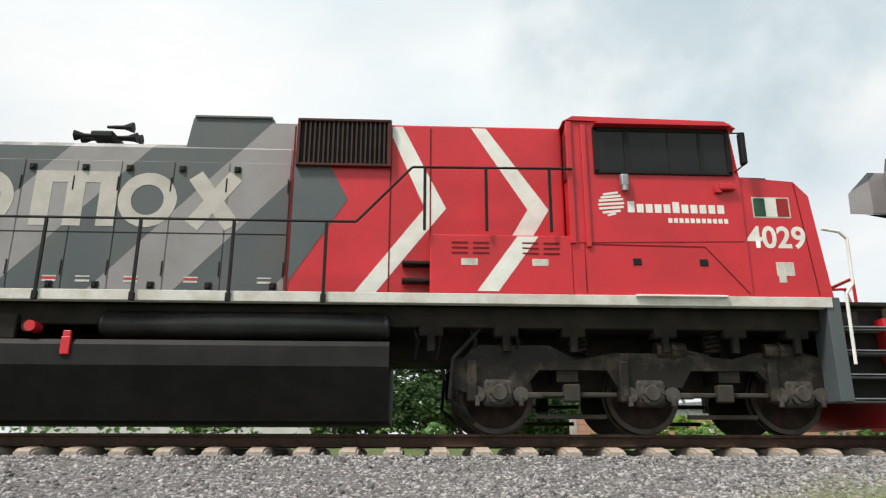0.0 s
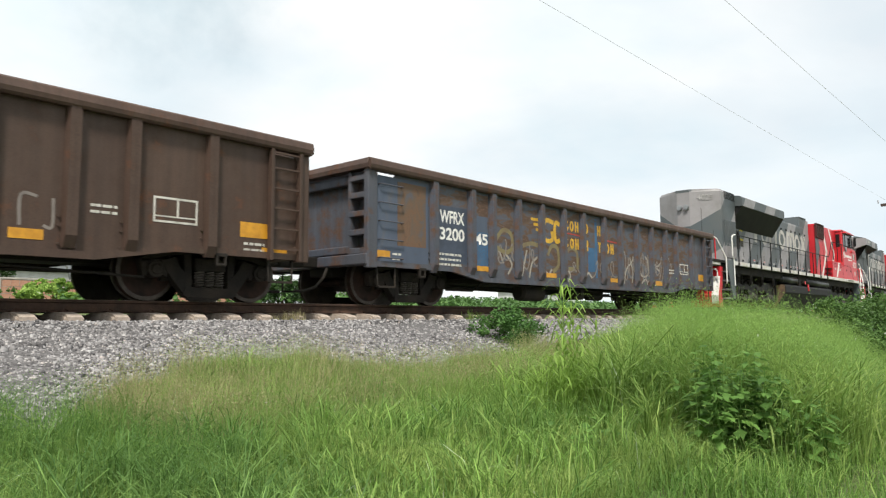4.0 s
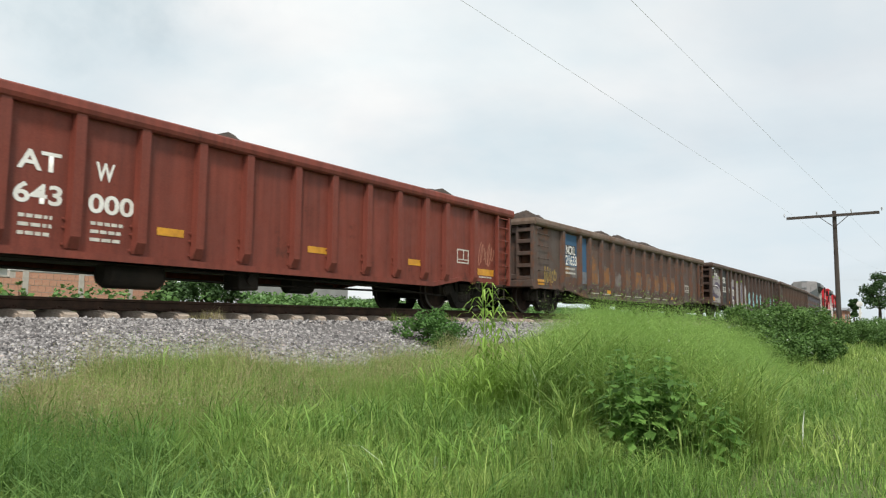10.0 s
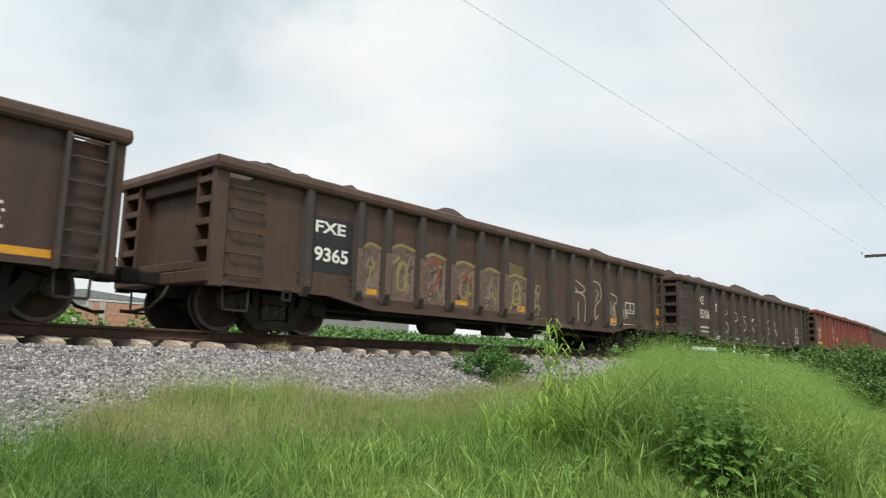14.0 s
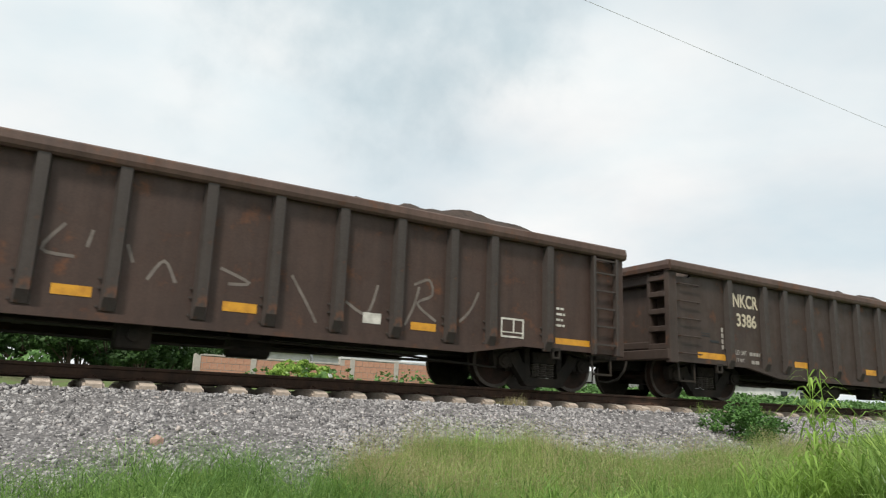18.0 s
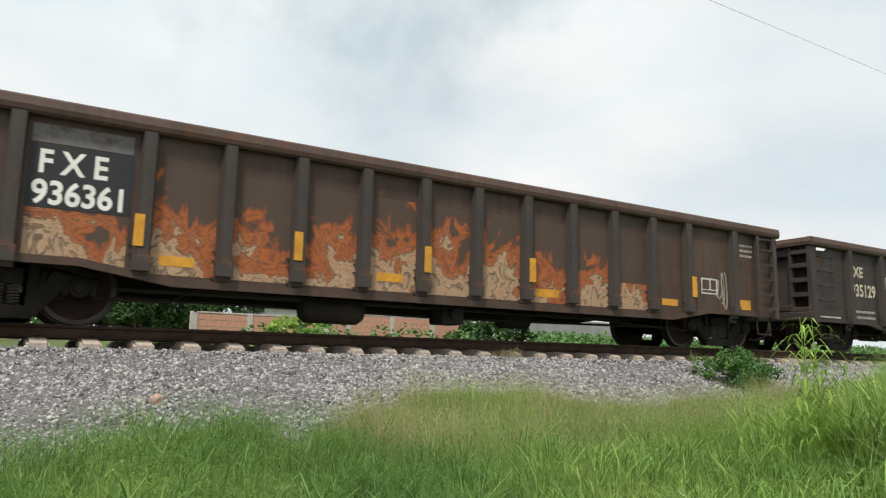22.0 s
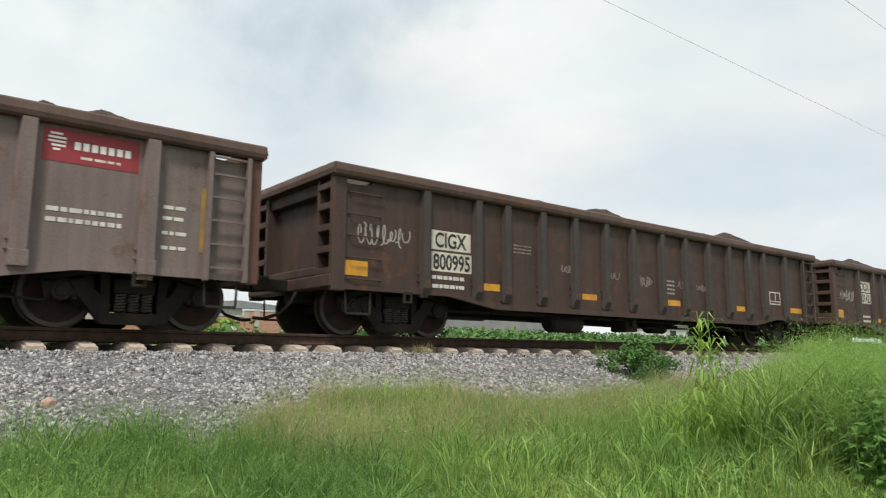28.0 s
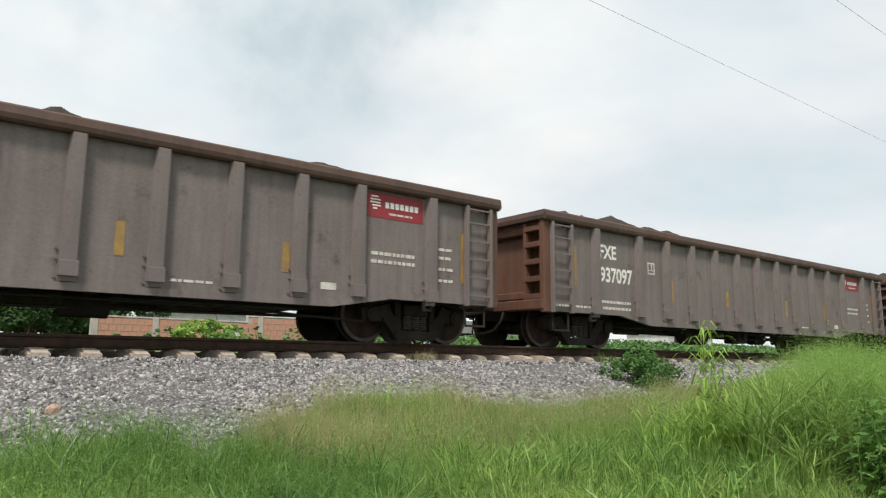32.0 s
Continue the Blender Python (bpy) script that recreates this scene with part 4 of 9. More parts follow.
# ---- the locomotives ----
def loco_truck(parent, x, turned):
    """A three-axle bogie: cast frame, axle boxes, springs, brake cylinders and hoses."""
    t = piece("bogie", "bogie bolster", lambda bm: (box(bm, -2.3, 2.3, -0.6, 0.6, 0.62, 0.98, 0.03), box(bm, -1.3, -1.0, -1.15, 1.15, 0.7, 1.0), box(bm, 1.0, 1.3, -1.15, 1.15, 0.7, 1.0)), M["steel_dark"], parent, pose(x, 0, 0, 0, 0, 180 if turned else 0), "three-axle bogie, dark with grime")
    for s in (-1, 1):
        def frame_side(bm):
            prof = [(-2.75, 0.62), (-2.6, 0.55), (-1.75, 0.62), (-1.55, 0.86), (-0.6, 0.86), (-0.45, 0.62), (0.45, 0.62), (0.6, 0.86), (1.55, 0.86), (1.75, 0.62), (2.5, 0.62), (2.62, 0.78), (2.5, 1.06), (1.55, 1.12), (1.2, 1.02), (0.5, 1.10), (-0.5, 1.10), (-1.0, 1.0), (-1.4, 1.20), (-2.45, 1.20), (-2.6, 1.02), (-2.75, 1.0)]
            prism(bm, prof, s * 1.02, s * 1.18)
            for u in (-2.12, 0.0, 2.12):
                box(bm, u - 0.44, u - 0.30, s * 1.04, s * 1.24, 0.42, 0.98, 0.02)
        piece("bogie_frame", f"bogie frame {s}", frame_side, M["bogie_steel"], t)
        for u in (-2.12, 0.0, 2.12):
            def axle_box(bm):
                box(bm, -0.22, 0.22, s * 1.02, s * 1.20, 0.36, 0.74, 0.06)
                rod(bm, (0, s * 1.16, 0.54), (0, s * 1.27, 0.54), 0.165, 16)
                rod(bm, (0, s * 1.26, 0.54), (0, s * 1.31, 0.54), 0.12, 14, 0.10)
                for k in range(6):
                    rod(bm, (0.135 * math.cos(k * 1.047), s * 1.26, 0.54 + 0.135 * math.sin(k * 1.047)), (0.135 * math.cos(k * 1.047), s * 1.285, 0.54 + 0.135 * math.sin(k * 1.047)), 0.018, 6)
                for a in (-0.30, 0.30):
                    rod(bm, (a, s * 1.04, 0.52), (a, s * 1.22, 0.52), 0.11, 12)
                    box(bm, a - 0.03, a + 0.03, s * 1.18, s * 1.25, 0.36, 0.50, 0.01)
                box(bm, 0.3, 0.62, s * 1.06, s * 1.2, 0.47, 0.55, 0.02)
            piece("axle_box", f"axle box {s}", axle_box, surface_once("worn_axle_box", (0.080, 0.074, 0.066), (0.030, 0.027, 0.023)), t, pose(u, 0, 0))
        for u in (-0.95, 1.0):
            def big_spring(bm):
                helix(bm, 0, s * 1.02, 1.10, 1.44, 0.12, 0.026, 5, 12)
            piece("coil_spring", f"loco spring {s}", big_spring, M["bogie_steel"], t, pose(u, 0, 0))
        for u in (0.35, 1.9):
            piece("brake_cylinder", f"brake cylinder {s}", lambda bm: (rod(bm, (-0.22, s * 1.12, 1.14), (0.2, s * 1.12, 1.14), 0.12, 12), rod(bm, (0.2, s * 1.12, 1.14), (0.55, s * 1.12, 1.06), 0.035, 6), rod(bm, (-0.02, s * 1.12, 1.14), (0.04, s * 1.12, 1.14), 0.145, 12)), M["bogie_steel"], t, pose(u, 0, 0))
        for u in (-1.1, 1.05):
            piece("brake_rigging", f"brake rigging {s}", lambda bm: (box(bm, -0.12, 0.1, s * 1.1, s * 1.26, 0.42, 0.66, 0.02), rod(bm, (-0.6, s * 1.16, 0.52), (0.62, s * 1.16, 0.52), 0.035, 6), box(bm, -0.5, 0.5, s * 1.0, s * 1.06, 0.2, 0.26, 0.01)), surface_once("worn_rigging", (0.050, 0.045, 0.039)), t, pose(u, 0, 0))
        piece("sand_hose", f"sand hose {s}", lambda bm: pipe(bm, [(-2.3, s * 1.2, 1.5), (-2.75, s * 1.25, 1.0), (-2.8, s * 1.22, 0.45), (-2.45, s * 1.0, 0.16)], 0.032, 7), M["rubber"], t)
    for u in (-2.12, 0.0, 2.12):
        wheelset(t, u, 0.53, "driving_wheelset")
    return t


def chevron(bm, x0, x1, tip, zt, zm, zb, w, y):
    """A white arrow band: a slanting upper and lower limb that meet at a point."""
    plate(bm, [(x0, zt), (x0 + w * 0.75, zt), (tip, zm), (tip - w * 1.05, zm)], y)
    plate(bm, [(tip - w * 1.05, zm), (tip, zm), (x1 + w, zb), (x1, zb)], y)


def locomotive(place, digits, wing, label):
    """A six-axle road diesel with a wide cab; x runs to its front, the walkways stand at y = -1.55 and 1.55."""
    L = tagged(new("locomotive"), label, "locomotive", group="locomotives of the train")
    MOVERS.append((L, place))

    def add(name, build, mat, text="", smooth=False, key=""):
        return piece(name, f"loco {name} {key} {len(CACHE)}", build, mat, L, None, text, smooth)

    both = (-1, 1)
    add("underframe", lambda bm: (box(bm, -10.9, 10.6, -1.30, 1.30, 1.42, 1.72, 0.02), box(bm, -11.6, 11.3, -0.5, 0.5, 1.05, 1.6, 0.03)), M["steel_dark"])
    for s in both:
        add("side_sill", lambda bm: box(bm, -10.1, 10.1, s * 1.40, s * 1.55, 1.71, 1.855, 0.008), surface_once("white_sill_paint", (0.64, 0.63, 0.61), (0.50, 0.47, 0.41)), "cream-white sill stripe, rust-stained")
    add("walkway", lambda bm: box(bm, -11.9, 10.15, -1.38, 1.38, 1.76, 1.86), M["steel_dark"])
    # long hood and its doors
    add("hood", lambda bm: (box(bm, -10.2, 2.42, -0.93, 0.93, 1.85, 4.30, 0.09)), M["stripes"], "grey hood with slanting darker bands")
    add("exhaust_housing", lambda bm: (prism(bm, [(0.72, 4.2), (0.80, 4.73), (2.02, 4.73), (2.06, 4.66), (2.40, 4.66), (2.40, 4.2)], -0.92, 0.92), box(bm, 0.82, 2.0, -0.95, 0.95, 4.73, 4.76)), M["stripes"])
    xs = [-8.2, -7.35, -6.5, -5.65, -4.8, -3.95, -3.15, -2.35, -1.6, -0.83, -0.18, 0.6, 1.42, 2.34]
    for s in both:
        for a, b in zip(xs, xs[1:]):
            d = piece("hood_door", f"hood door {a} {s}", lambda bm: box(bm, a + 0.008, b - 0.008, s * 0.925, s * 0.943, 1.95, 3.98, 0.006), M["stripes"], L)
            for u, z in ((0.12, 3.86), (b - a - 0.16, 2.06)):
                piece("latch", f"door latch {s}", lambda bm: (box(bm, -0.05, 0.05, s * 0.94, s * 0.965, -0.05, 0.05, 0.008), box(bm, -0.02, 0.02, s * 0.96, s * 0.985, -0.03, 0.03)), M["black"], d, pose(a + u, 0, z))
            piece("hinge", f"door hinge {s}", lambda bm: (rod(bm, (0, s * 0.945, 2.2), (0, s * 0.945, 2.42), 0.012, 6), rod(bm, (0, s * 0.945, 3.5), (0, s * 0.945, 3.72), 0.012, 6)), M["steel_dark"], d, pose(b - 0.03, 0, 0))
    add("hood_seam", lambda bm: box(bm, -8.2, 2.34, -0.947, -0.94, 2.84, 2.855), M["steel_dark"])
    # rear block, radiator grilles, flared radiator
    rear = 4.78 if wing else 4.64
    plan = [(-8.95, -1.22), (-8.95, 1.22), (-10.41, 1.22), (-11.0, 0.25), (-11.0, -0.25), (-10.41, -1.22)]

    def rear_block(bm):
        rings = [[bm.verts.new((x, y * k, z)) for x, y in plan] for z, k in ((1.86, 1.0), (rear - 0.1, 1.0), (rear, 0.93))]
        for a, b in zip(rings, rings[1:]):
            for i in range(6):
                bm.faces.new((a[i], a[(i + 1) % 6], b[(i + 1) % 6], b[i]))
        bm.faces.new(rings[0][::-1])
        bm.faces.new(rings[-1])
        bmesh.ops.recalc_face_normals(bm, faces=bm.faces[:])

    add("rear_block", rear_block, M["stripes"], "tall grey rear end with bevelled corners")
    for s in both:
        for k in range(9):
            piece("grille_slat", f"grille slat {s}", lambda bm: box(bm, -0.028, 0.028, s * 1.21, s * 1.28, 2.02, 3.45, 0.008), M["stripes"], L, pose(-10.16 + 0.13 * k, 0, 0))
        add("grille_back", lambda bm: box(bm, -10.17, -9.03, s * 1.215, s * 1.226, 2.0, 3.47), M["black"], key=str(s))
        for k in range(6):
            piece("louvre", f"rear louvre {s}", lambda bm: [box(bm, -0.075, 0.075, s * 1.215, s * 1.232, z, z + 0.022) for z in (4.30, 4.35, 4.40, 4.45, 4.50, 4.55)], M["black"], L, pose(-10.0 + 0.19 * k, 0, 0))
        if wing:
            prof = [(0.9, 4.80), (1.55, 4.62), (1.58, 4.22), (1.0, 4.02), (0.9, 4.0)]
            add("radiator_wing", lambda bm: prism(bm, [(s * u, v) for u, v in prof], -10.9, -6.2, axis="x"), M["stripes"], "overhanging radiator wing", key=str(s))
            add("wing_underside", lambda bm: prism(bm, [(s * 1.57, 4.21), (s * 1.0, 4.012), (s * 0.96, 3.2), (s * 0.93, 3.2), (s * 0.93, 3.9), (s * 1.0, 4.0)], -10.6, -6.3, axis="x"), M["black"], key=str(s))
        else:
            add("radiator_flare", lambda bm: prism(bm, [(s * 0.8, 4.60), (s * 1.40, 4.52), (s * 1.50, 4.46), (s * 1.50, 4.12), (s * 1.44, 4.10), (s * 0.8, 4.2)], -8.95, -3.55, axis="x"), M["stripes"], "flared radiator housing", key=str(s))
            add("radiator_screen", lambda bm: prism(bm, [(s * 1.47, 4.11), (s * 0.96, 3.32), (s * 0.90, 3.32), (s * 0.90, 4.2)], -8.90, -3.60, axis="x"), M["black"], "black radiator screen", key=str(s))
    add("brake_recess", lambda bm: box(bm, -8.57, -7.80, -0.962, -0.94, 2.50, 3.25, 0.005), M["black"])
    add("hand_brake", lambda bm: rod(bm, (-8.22, -1.02, 2.90), (-8.22, -0.94, 2.90), 0.07, 10), M["steel_dark"], "hand-brake hub")
    add("brake_rim", lambda bm: prism(bm, [(-8.22 + r * math.cos(a * math.pi / 12), 2.90 + r * math.sin(a * math.pi / 12)) for r, ks in ((0.30, range(25)), (0.265, range(24, -1, -1))) for a in ks], -1.02, -0.98, axis="y"), M["steel_dark"], "hand-brake wheel rim")
    for k in range(6):
        a = 0.3 + 1.047 * k
        add("brake_spoke", lambda bm: rod(bm, (-8.22, -1.0, 2.90), (-8.22 + 0.29 * math.cos(a), -1.0, 2.90 + 0.29 * math.sin(a)), 0.02, 5), M["steel_dark"], key=str(k))
    # red section with the white arrows
    add("equipment_cabinet", lambda bm: box(bm, 2.44, 6.44, -1.22, 1.22, 1.86, 4.54, 0.03), M["red"], "red equipment cabinet behind the cab")
    add("grey_arrow", lambda bm: plate(bm, [(2.44, 3.86), (2.95, 3.86), (3.24, 3.32), (2.44, 2.06)], -1.221), surface_once("dark_band_grey", (0.068, 0.084, 0.092), (0.080, 0.094, 0.100), 1.4, 0.5), "dark grey arrow point")
    for x0, x1, tip in ((3.80, 3.36, 4.68), (5.06, 5.12, 6.20)):
        add("white_chevron", lambda bm: chevron(bm, x0, x1, tip, 4.50, 3.20, 1.90, 0.30, -1.221), M["white_bright"], "white arrow band")
    for x in (2.42, 3.86, 4.45):
        add("panel_seam", lambda bm: box(bm, x - 0.012, x + 0.012, -1.226, -1.2, 1.88, 4.48), surface_once("dark_red_seam", (0.18, 0.012, 0.014)))
    vent = add("air_intake", lambda bm: (box(bm, 2.46, 3.86, -1.32, -1.2, 4.53, 4.57, 0.008), box(bm, 2.46, 3.86, -1.30, -1.2, 3.82, 3.86, 0.008), box(bm, 2.46, 2.50, -1.31, -1.2, 3.82, 4.57), box(bm, 3.80, 3.86, -1.31, -1.2, 3.82, 4.57)), surface_once("grimy_intake_frame", (0.10, 0.022, 0.022), (0.05, 0.03, 0.028)), "grimy frame of an air intake")
    piece("intake_back", "intake back", lambda bm: box(bm, 2.5, 3.82, -1.25, -1.228, 3.84, 4.54), M["black"], vent)
    for k in range(18):
        piece("intake_slat", "intake slat", lambda bm: box(bm, -0.012, 0.012, -1.30, -1.25, 3.86, 4.53), surface_once("brown_slat", (0.06, 0.035, 0.03)), vent, pose(2.58 + 0.069 * k, 0, 0))
    add("battery_box", lambda bm: box(bm, 4.44, 6.46, -1.50, -1.2, 1.86, 2.72, 0.02), M["red"], "red box over the sill")
    add("lower_arrow", lambda bm: plate(bm, [(5.10, 1.90), (5.40, 1.90), (5.98, 2.70), (5.68, 2.70)], -1.501), M["white_bright"])
    for x in (4.86, 5.86):
        for dx in (0, 0.30):
            for k in range(3):
                add("vent_slot", lambda bm: box(bm, x + dx - 0.115, x + dx + 0.115, -1.508, -1.49, 2.44 + 0.075 * k, 2.462 + 0.075 * k), surface_once("dark_red_seam", (0.18, 0.012, 0.014)))
        add("notice", lambda bm: box(bm, x + 0.02, x + 0.25, -1.505, -1.49, 2.27, 2.37), M["white_paint"])
    for z in (2.05, 2.30):
        add("cab_step", lambda bm: box(bm, 4.05, 4.46, -1.45, -1.2, z, z + 0.035), M["black"])
    # cab and nose
    add("cab", lambda bm: (prism(bm, [(6.46, 1.86), (9.0, 1.86), (9.0, 3.66), (8.92, 4.42), (8.8, 4.50), (6.55, 4.54), (6.46, 4.45)], -1.5, 1.5)), M["red"], "red wide driver's cab")
    add("cab_roof", lambda bm: (prism(bm, [(6.40, 4.50), (6.55, 4.585), (8.85, 4.55), (9.02, 4.44), (8.8, 4.48), (6.5, 4.52)], -1.54, 1.54)), M["red"])
    add("nose", lambda bm: (prism(bm, [(8.98, 1.86), (10.18, 1.86), (10.02, 3.40), (9.82, 3.62), (8.98, 3.68)], -1.47, 1.47)), M["red"], "red short nose")
    add("corner_seam", lambda bm: strip(bm, [(9.82, 3.58), (9.98, 1.90)], 0.016, -1.471, 0.003), surface_once("dark_red_seam", (0.18, 0.012, 0.014)))
    win = add("window_frame", lambda bm: (box(bm, 6.84, 8.90, -1.535, -1.49, 4.36, 4.42, 0.008), box(bm, 6.84, 8.90, -1.535, -1.49, 3.68, 3.74, 0.008), box(bm, 6.84, 6.90, -1.535, -1.49, 3.7, 4.4), box(bm, 8.84, 8.90, -1.535, -1.49, 3.7, 4.4), box(bm, 7.30, 7.38, -1.53, -1.49, 3.7, 4.4), box(bm, 8.42, 8.47, -1.53, -1.49, 3.7, 4.4), box(bm, 7.95, 7.98, -1.52, -1.49, 3.7, 4.4)), M["black"], "black window surround")
    for a, b in ((6.9, 7.30), (7.38, 7.95), (7.98, 8.42), (8.47, 8.84)):
        piece("pane", f"cab pane {a}", lambda bm: box(bm, a, b, -1.515, -1.49, 3.74, 4.36), M["glass"], win, None, "dark tinted pane")
    add("sun_visor", lambda bm: prism(bm, [(6.85, 4.42), (8.9, 4.42), (8.86, 4.455), (6.9, 4.47)], -1.66, -1.5), M["red"])
    add("door_post", lambda bm: (box(bm, 6.44, 6.52, -1.54, -1.44, 2.6, 4.5, 0.01), box(bm, 6.66, 6.74, -1.54, -1.48, 2.55, 4.45, 0.015)), M["red"])
    add("rear_cab_window", lambda bm: (box(bm, 6.435, 6.462, -1.46, -1.25, 3.62, 4.32, 0.01)), M["glass"], "dark window in the cab's rear wall")
    add("cab_door", lambda bm: box(bm, 6.30, 6.44, -1.18, -0.55, 2.75, 4.40, 0.02), M["black"], "dark doorway behind the cab")
    add("marker_lamp", lambda bm: (box(bm, 7.20, 7.32, -1.60, -1.5, 3.46, 3.66, 0.03), rod(bm, (7.26, -1.56, 3.40), (7.26, -1.56, 3.48), 0.05, 8)), M["galvanised"])
    add("mirror", lambda bm: (box(bm, 8.98, 9.06, -1.72, -1.6, 3.8, 4.3, 0.02), pipe(bm, [(8.95, -1.5, 3.75), (9.02, -1.66, 3.8), (9.02, -1.66, 4.3), (8.95, -1.5, 4.38)], 0.012)), M["black"])
    add("grab_hook", lambda bm: (box(bm, 8.66, 8.9, -1.58, -1.5, 3.44, 3.54, 0.02), box(bm, 8.6, 8.7, -1.56, -1.5, 3.4, 3.5, 0.01)), M["red"])
    add("access_seam", lambda bm: (strip(bm, [(6.64, 1.9), (6.64, 2.60), (8.38, 2.58), (8.96, 1.9)], 0.02, -1.501, 0.003), strip(bm, [(6.56, 2.62), (8.96, 2.67)], 0.012, -1.501, 0.003)), surface_once("dark_red_seam", (0.18, 0.012, 0.014)))
    for x in (7.38, 8.34):
        add("latch", lambda bm: box(bm, x - 0.06, x + 0.06, -1.515, -1.49, 2.30, 2.40, 0.01), M["black"], key=f"cab{x}")
    add("sill_grab", lambda bm: box(bm, 7.3, 8.6, -1.60, -1.53, 1.83, 1.86, 0.008), M["white_bright"])
    # emblem and name bars
    for z, w in ((3.36, 0.10), (3.31, 0.14), (3.26, 0.17), (3.20, 0.18), (3.14, 0.17), (3.08, 0.12), (3.04, 0.05)):
        add("emblem_stripe", lambda bm: strip(bm, [(7.06 - w, z), (7.06 + w, z + 0.03)], 0.034, -1.501, 0.003), M["white_bright"])
    for k in range(11):
        add("name_bar", lambda bm: box(bm, 7.30 + 0.132 * k, 7.30 + 0.132 * k + 0.098, -1.504, -1.5, 3.09, 3.09 + (0.17 if k in (0, 5) else 0.13)), M["white_bright"])
        add("name_bar", lambda bm: box(bm, 7.88 + 0.082 * k, 7.88 + 0.082 * k + 0.058, -1.504, -1.5, 2.94, 3.01), M["white_bright"])
    for a, b, m in ((9.18, 9.35, surface_once("flag_green", (0.04, 0.10, 0.07))), (9.352, 9.52, M["white_bright"]), (9.522, 9.70, surface_once("flag_red", (0.32, 0.03, 0.03)))):
        add("flag_band", lambda bm: box(bm, a, b, -1.476, -1.47, 3.07, 3.35), m)
    add("flag_border", lambda bm: box(bm, 9.16, 9.72, -1.473, -1.47, 3.05, 3.37), M["white_paint"])
    painted_text(digits, 9.02, -1.475, 2.60, 0.31, M["white_bright"], L, 0.87)
    add("notice", lambda bm: (box(bm, 9.40, 9.66, -1.475, -1.47, 2.18, 2.38), box(bm, 9.42, 9.53, -1.475, -1.47, 2.08, 2.18)), M["white_paint"])
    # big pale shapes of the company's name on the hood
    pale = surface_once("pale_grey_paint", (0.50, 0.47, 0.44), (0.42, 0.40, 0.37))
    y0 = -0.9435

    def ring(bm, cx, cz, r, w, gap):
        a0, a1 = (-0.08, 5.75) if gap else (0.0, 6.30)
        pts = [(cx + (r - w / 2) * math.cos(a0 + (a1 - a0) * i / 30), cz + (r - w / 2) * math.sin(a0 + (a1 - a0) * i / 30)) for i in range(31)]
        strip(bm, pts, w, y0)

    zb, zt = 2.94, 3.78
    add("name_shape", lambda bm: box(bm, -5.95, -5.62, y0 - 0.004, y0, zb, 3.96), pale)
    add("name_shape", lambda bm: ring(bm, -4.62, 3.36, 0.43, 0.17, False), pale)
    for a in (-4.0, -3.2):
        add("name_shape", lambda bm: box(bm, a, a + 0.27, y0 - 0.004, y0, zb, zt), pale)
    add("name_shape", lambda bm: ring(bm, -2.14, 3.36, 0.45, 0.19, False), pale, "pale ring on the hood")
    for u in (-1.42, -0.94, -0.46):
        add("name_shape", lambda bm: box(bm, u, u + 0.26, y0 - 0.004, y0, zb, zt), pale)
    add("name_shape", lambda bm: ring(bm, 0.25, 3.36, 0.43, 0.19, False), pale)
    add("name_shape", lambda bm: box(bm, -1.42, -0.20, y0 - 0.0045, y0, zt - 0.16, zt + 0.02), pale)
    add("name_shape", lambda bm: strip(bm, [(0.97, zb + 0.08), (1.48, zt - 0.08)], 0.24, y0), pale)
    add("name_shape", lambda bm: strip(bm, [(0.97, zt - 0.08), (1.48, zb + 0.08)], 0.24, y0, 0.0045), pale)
    # notices along the hood's foot
    for i, x in enumerate((-7.6, -6.2, -4.9, -3.6, -2.4, -1.1, -0.63, 0.05, 0.9, 1.95)):
        d = add("notice", lambda bm: (box(bm, x, x + 0.2, y0 - 0.004, y0, 2.10, 2.13), box(bm, x, x + 0.2, y0 - 0.004, y0, 2.17, 2.19)), M["white_paint"])
        if i % 3:
            add("notice_stripe", lambda bm: box(bm, x, x + 0.2, y0 - 0.004, y0, 2.135, 2.165), M["red"])
    add("warning_plate", lambda bm: box(bm, -7.75, -7.39, y0 - 0.006, y0, 3.26, 3.36), surface_once("dull_yellow_paint", (0.42, 0.34, 0.04)), "yellow warning plate")
    add("warning_plate", lambda bm: box(bm, -7.70, -7.36, y0 - 0.005, y0, 2.63, 2.88), surface_once("dark_plate", (0.05, 0.047, 0.042)), "dark warning plate")
    add("warning_plate", lambda bm: box(bm, -7.70, -7.36, y0 - 0.006, y0, 2.885, 2.96), surface_once("dull_yellow_paint", (0.42, 0.34, 0.04)), "yellow warning plate")
    for r in range(3):
        for k in range(4 if r else 5):
            add("grille_mark", lambda bm: box(bm, -10.05 + 0.13 * k, -10.00 + 0.13 * k, -1.286, -1.279, 2.52 - 0.1 * r, 2.56 - 0.1 * r), surface_once("faint_number_paint", (0.36, 0.35, 0.345)))
    # handrails
    for s in both:
        posts = [-9.76 + 1.275 * k for k in range(11)]
        for x in posts:
            piece("stanchion", f"stanchion {s}", lambda bm: (box(bm, -0.022, 0.022, s * 1.555, s * 1.59, 1.72, 2.84, 0.006), box(bm, -0.035, 0.035, s * 1.55, s * 1.60, 1.70, 1.82, 0.006)), M["black"], L, pose(x, 0, 0))
        for x in (4.36, 5.24, 6.16):
            piece("stanchion", f"high stanchion {s}", lambda bm: box(bm, -0.022, 0.022, s * 1.555, s * 1.59, 2.75, 3.70, 0.006), M["black"], L, pose(x, 0, 0))
